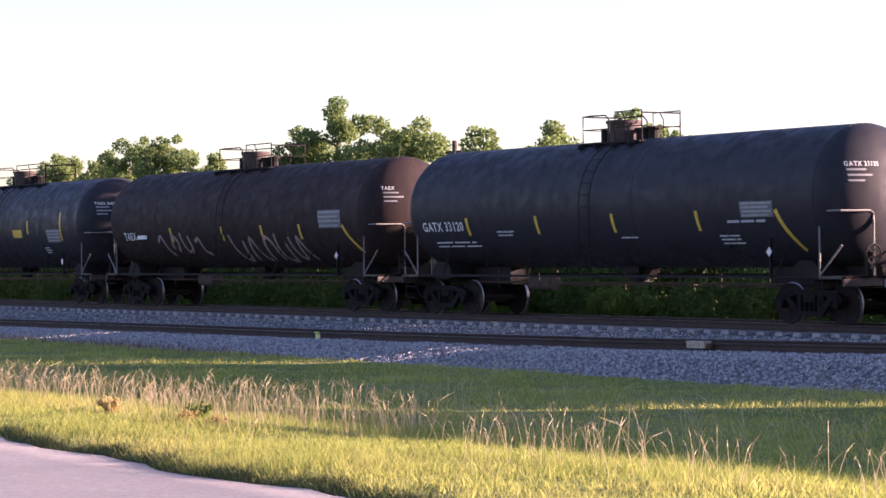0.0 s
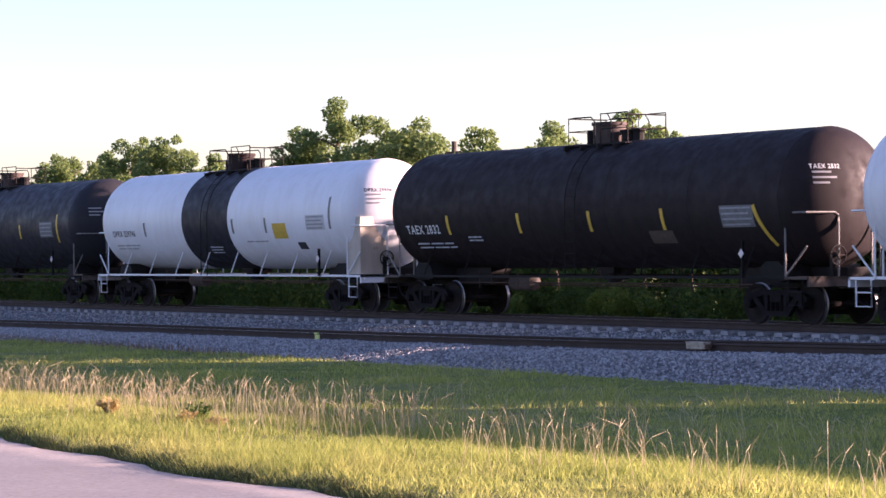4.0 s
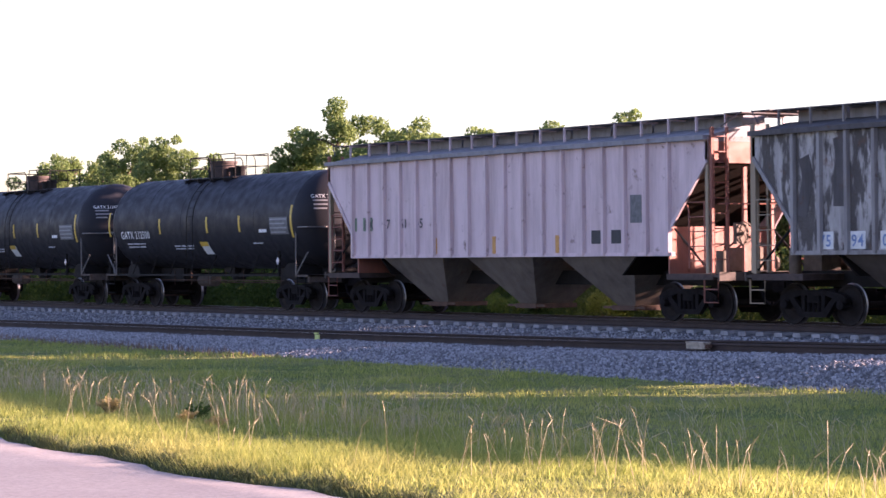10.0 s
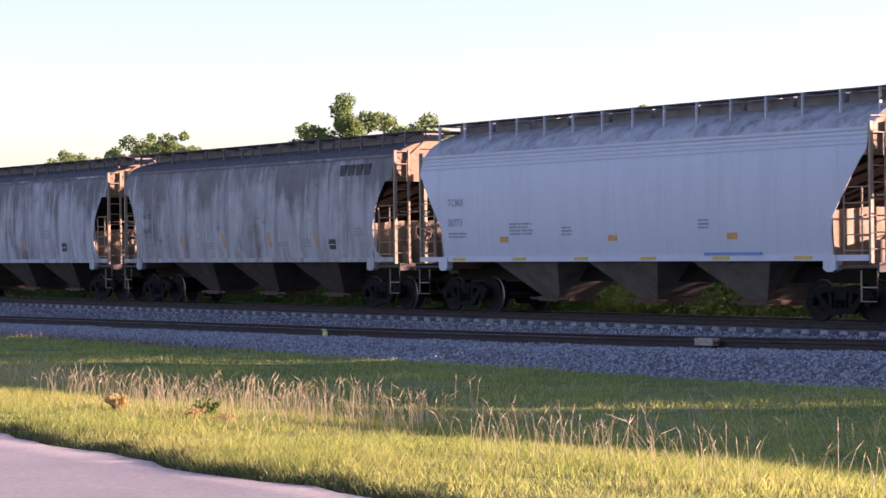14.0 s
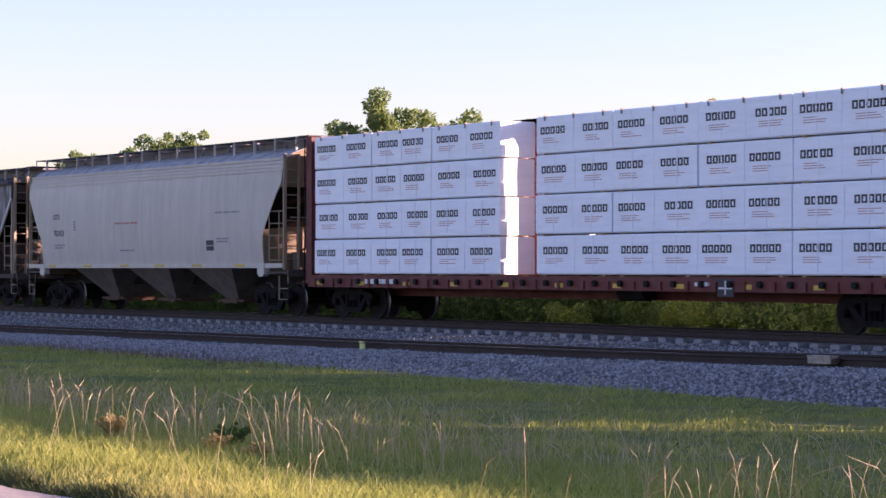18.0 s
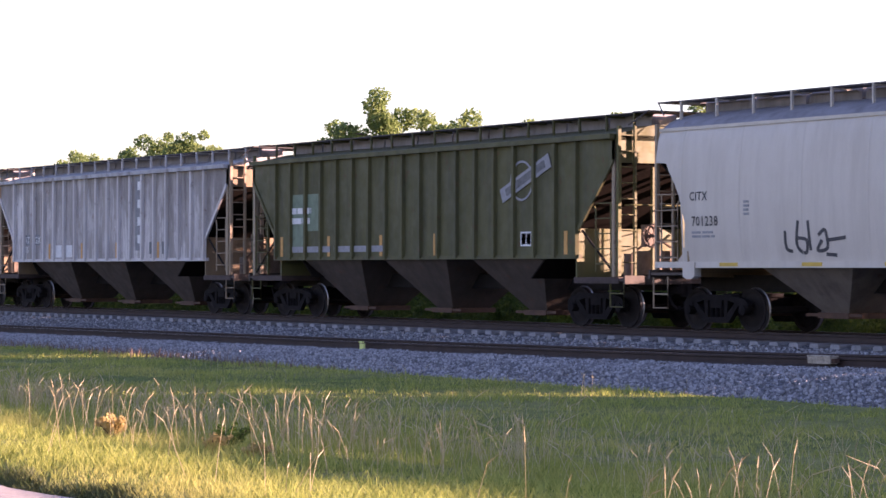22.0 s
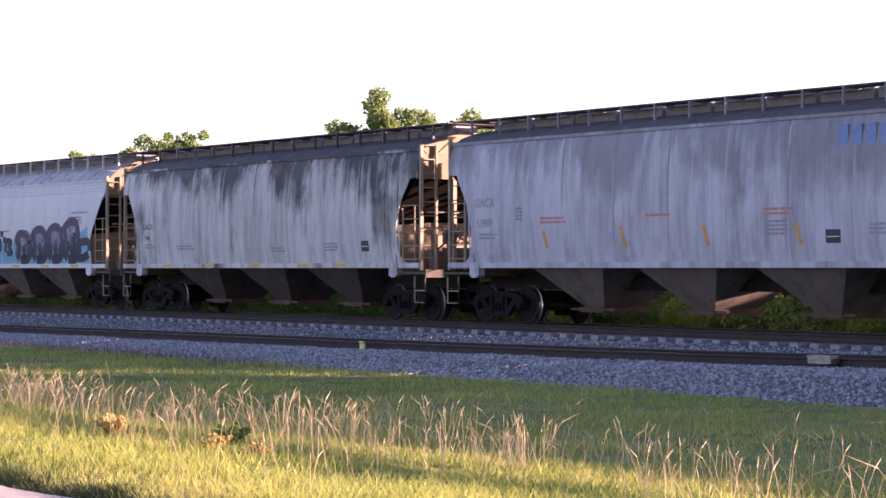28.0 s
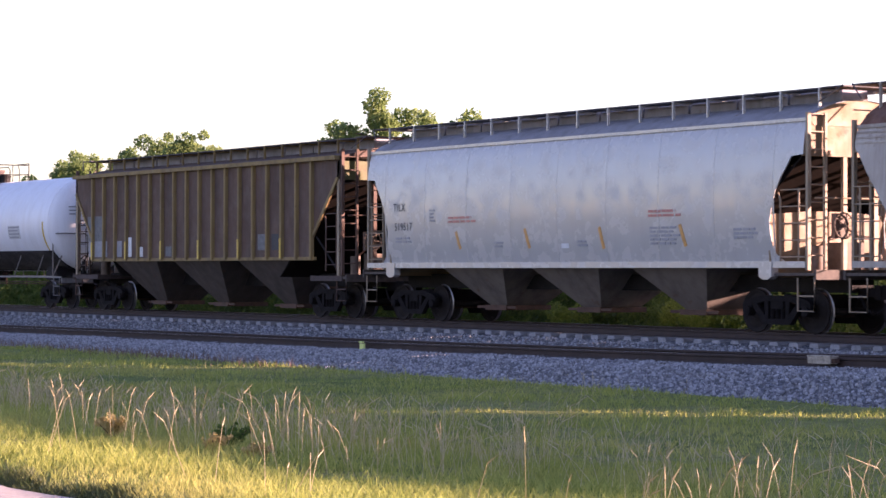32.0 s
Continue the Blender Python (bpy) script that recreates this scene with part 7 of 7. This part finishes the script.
strokes(c, "graffiti_letter", [[(-0.4, 2.25), (-0.05, 2.3), (-0.1, 1.98), (-0.45, 1.98), (-0.4, 2.25)], [(0.2, 2.3), (0.45, 2.3), (0.4, 1.9)], [(0.55, 2.3), (0.95, 2.25), (0.7, 2.1), (0.95, 1.9), (0.5, 1.85)], [(0.0, 2.52), (0.25, 2.54)]], 0.2, f, NAVY, "dark blue spray letter shape", off=0.012)
for dx, hi, lean_ in ((1.35, 2.50, 0.0), (2.72, 2.62, 0.1), (4.02, 2.68, 0.15), (5.35, 2.84, 0.2)):
    strokes(c, "graffiti_haze", [[(dx + 0.15, 1.75), (dx + 0.35, hi - 0.25), (dx + 1.0, hi - 0.2), (dx + 1.05, 1.8)]], 0.62, f, HAZE, "faded mauve spray round a letter", off=0.0085)
    strokes(c, "graffiti_letter", [[(dx - 0.05, hi - 0.28), (dx + 0.3 + lean_, hi), (dx + 0.85 + lean_, hi - 0.02), (dx + 1.2, hi - 0.32), (dx + 1.2, 2.15), (dx + 0.95, 1.85)], [(dx + 0.2, hi - 0.15), (dx + 0.22, 2.1), (dx + 0.1, 1.7)], [(dx + 0.75, hi - 0.45), (dx + 0.7, 2.05)]], 0.27, f, PURPLE, "purple spray letter shape", off=0.012)
    strokes(c, "graffiti_letter", [[(dx + 0.02, 1.66), (dx + 0.25, 1.95), (dx + 0.3, 2.2)], [(dx + 0.3, 1.64), (dx + 0.9, 1.66), (dx + 1.25, 1.95), (dx + 1.22, 2.2)], [(dx + 0.72, 1.66), (dx + 0.66, 2.1)]], 0.30, f, NAVY, "dark blue lower half of a spray letter", off=0.015)
strokes(c, "graffiti_letter", [[(6.3, 2.5), (6.25, 2.1), (6.3, 1.75), (6.8, 1.68), (7.3, 1.8)], [(6.5, 2.15), (7.3, 2.2), (7.4, 1.9)]], 0.26, f, NAVY, "dark blue spray letter shape", off=0.012)
patch(c, "stencil_square", 5.44, 5.86, 1.92, 2.24, lambda z: f(z) - 0.02, SQUARE_BLACK)
c, f = hopper_text(31, smooth_hopper("beige covered hopper with a rusted brown roof", H[31], BEIGE, RUST_ROOF, beads=True, eave=4.12, bay_mat=BAY, notch="slant"), [("20758", -6.75, 2.45, 0.22)], squares=[(5.29, 1.92, 0.43, 0.3)], lines=[(-7.4, 3.2, 0.9, 1), (-7.4, 2.2, 0.9, 2), (5.78, 3.05, 1.2, 1), (5.78, 2.9, 0.8, 6), (2.0, 1.9, 0.5, 2)], reds=[(-1.18, 2.85, 1.6, 1)], sills=(-4.4, -1.4, 1.3, 4.0, 5.9))
UH = [[(-4.75, 3.45), (-4.78, 2.75), (-4.6, 2.42), (-4.2, 2.32), (-3.8, 2.42), (-3.65, 2.75), (-3.62, 3.45), (-3.85, 3.52), (-3.95, 3.4), (-3.98, 2.85), (-4.1, 2.62), (-4.3, 2.62), (-4.42, 2.85), (-4.4, 3.4), (-4.55, 3.52), (-4.75, 3.45)],
      [(-3.45, 3.5), (-3.45, 2.35), (-3.2, 2.32), (-3.15, 2.8), (-2.85, 2.82), (-2.82, 2.35), (-2.55, 2.35), (-2.52, 3.5), (-2.8, 3.52), (-2.85, 3.15), (-3.15, 3.12), (-3.18, 3.5), (-3.45, 3.5)]]
strokes(c, "painted_scrawl", UH, 0.06, f, GREY_MARK, "grey outlined tag")
strokes(c, "painted_scrawl", [[(-1.2, 1.85), (-1.1, 2.18), (-0.9, 1.9), (-0.85, 2.15)], [(-0.75, 2.15), (-0.7, 1.85), (-0.5, 2.0)], [(-0.4, 1.9), (-0.2, 2.15), (-0.1, 1.85), (0.2, 2.05)], [(-1.1, 1.78), (0.3, 1.88)]], 0.07, f, BLACK_MARK, "small black tag")
strokes(c, "painted_scrawl", [[(2.7, 2.5), (2.6, 2.3), (2.9, 2.2), (3.2, 2.35), (3.0, 2.05), (3.45, 1.85)], [(3.1, 2.3), (3.4, 2.0)]], 0.05, f, RED_MARK, "thin red tag")
c, f = hopper_text(32, smooth_hopper("clean light grey covered hopper with orange reflectors", H[32], GLOSS_GREY, GREY_ROOF, ribs=9), [("TILX", -7.18, 2.79, 0.2), ("519517", -7.13, 2.3, 0.2)], squares=[], lines=[(-7.1, 2.1, 0.9, 2), (-5.46, 2.78, 0.26, 4), (3.51, 2.22, 1.1, 5), (6.35, 2.15, 0.85, 3), (-2.6, 1.95, 0.4, 2), (0.8, 1.95, 0.4, 2)], reds=[(-4.6, 2.58, 1.35, 2), (3.47, 2.58, 1.25, 2)], oranges=[(-4.27, -4.1, 2.24, 1.81), (-1.3, -1.12, 2.27, 1.81), (1.65, 1.8, 2.27, 1.78), (4.56, 4.74, 2.28, 1.81)])
patch(c, "white_panel", 0.16, 0.45, 1.8, 1.91, f, WHITE_MARK)
c, f = ribbed_text(33, ribbed_hopper("dark brown ribbed covered hopper with yellow ribs", H[33], UMBER, rib=YRIB, roof=UMBER, bay_mat=BAY, foot=YELLOW, inner=plainmats["yellow_end"], ladder=UMBER, bulk=False), [], panels=[(-7.58, -6.2, 2.2, 3.0, DATA_GREY), (-7.5, -6.1, 1.7, 2.2, GREY_MARK), (-5.36, -5.0, 1.7, 2.2, GREY_MARK), (-4.8, -4.3, 1.7, 2.3, WHITE_MARK), (-3.9, -3.5, 1.7, 2.0, WHITE_MARK), (-1.9, -1.5, 1.7, 2.0, DATA_GREY), (3.98, 4.5, 1.85, 2.3, DATA_GREY), (4.8, 5.2, 1.85, 2.3, SQUARE_BLACK)])
c, f = black_tank(34, "white tank car with a black lower half and yellow stripe", WHITE_TANK, None, (0, 0, 0), ys((7.6,), 1.9, 2.9), (4.6, 5.6, 2.35, 2.8), (-2.0, 1.2), mat=BLACK_MARK, guard=False, rail_mat=plainmats["rail_grey"])
m = MB()
for q in range(10):
    z0, z1 = 1.26 + q * 0.068, 1.26 + (q + 1) * 0.068
    m.box(-H[34] + 1.6, H[34] - 1.6, min(f(z0), f(z1)) - 0.012, f((z0 + z1) / 2) + 0.05, z0, z1)
part("lower_coat", m, OLD_BLACK, c, "black lower coat")
for i in (35, 36):
    black_tank(i, "plain black tank car ahead, unseen, added to shade the verge", BLACK, None, (0, 0, 0), ys((-5.0, 0.0, 5.0), 2.2, 2.7), None, (-1.5, 1.3))


# ---- all that moves ----
def motions():
    """The train rolls past, slowing slightly; its wheels turn."""
    ts = [0.5 * i for i in range(65)]
    for i, car in TRAIN.items():
        walk(car, [(t, pose(MID[i] + ran(t), 0, 0)) for t in ts])
    for s, sets in SPINNING.items():
        first = sets[0]
        walk(first, [(f / FPS, pose(s * 0.914, 0, WHEEL_R, 0, math.degrees(ran(f / FPS) / WHEEL_R) % 360, 0)) for f in range(32 * FPS + 1)])
        for w in sets[1:]:
            w.rotation_mode = "QUATERNION"
            w.animation_data_create()
            w.animation_data.action = first.animation_data.action
            w.animation_data.action_slot = first.animation_data.action_slot


motions()
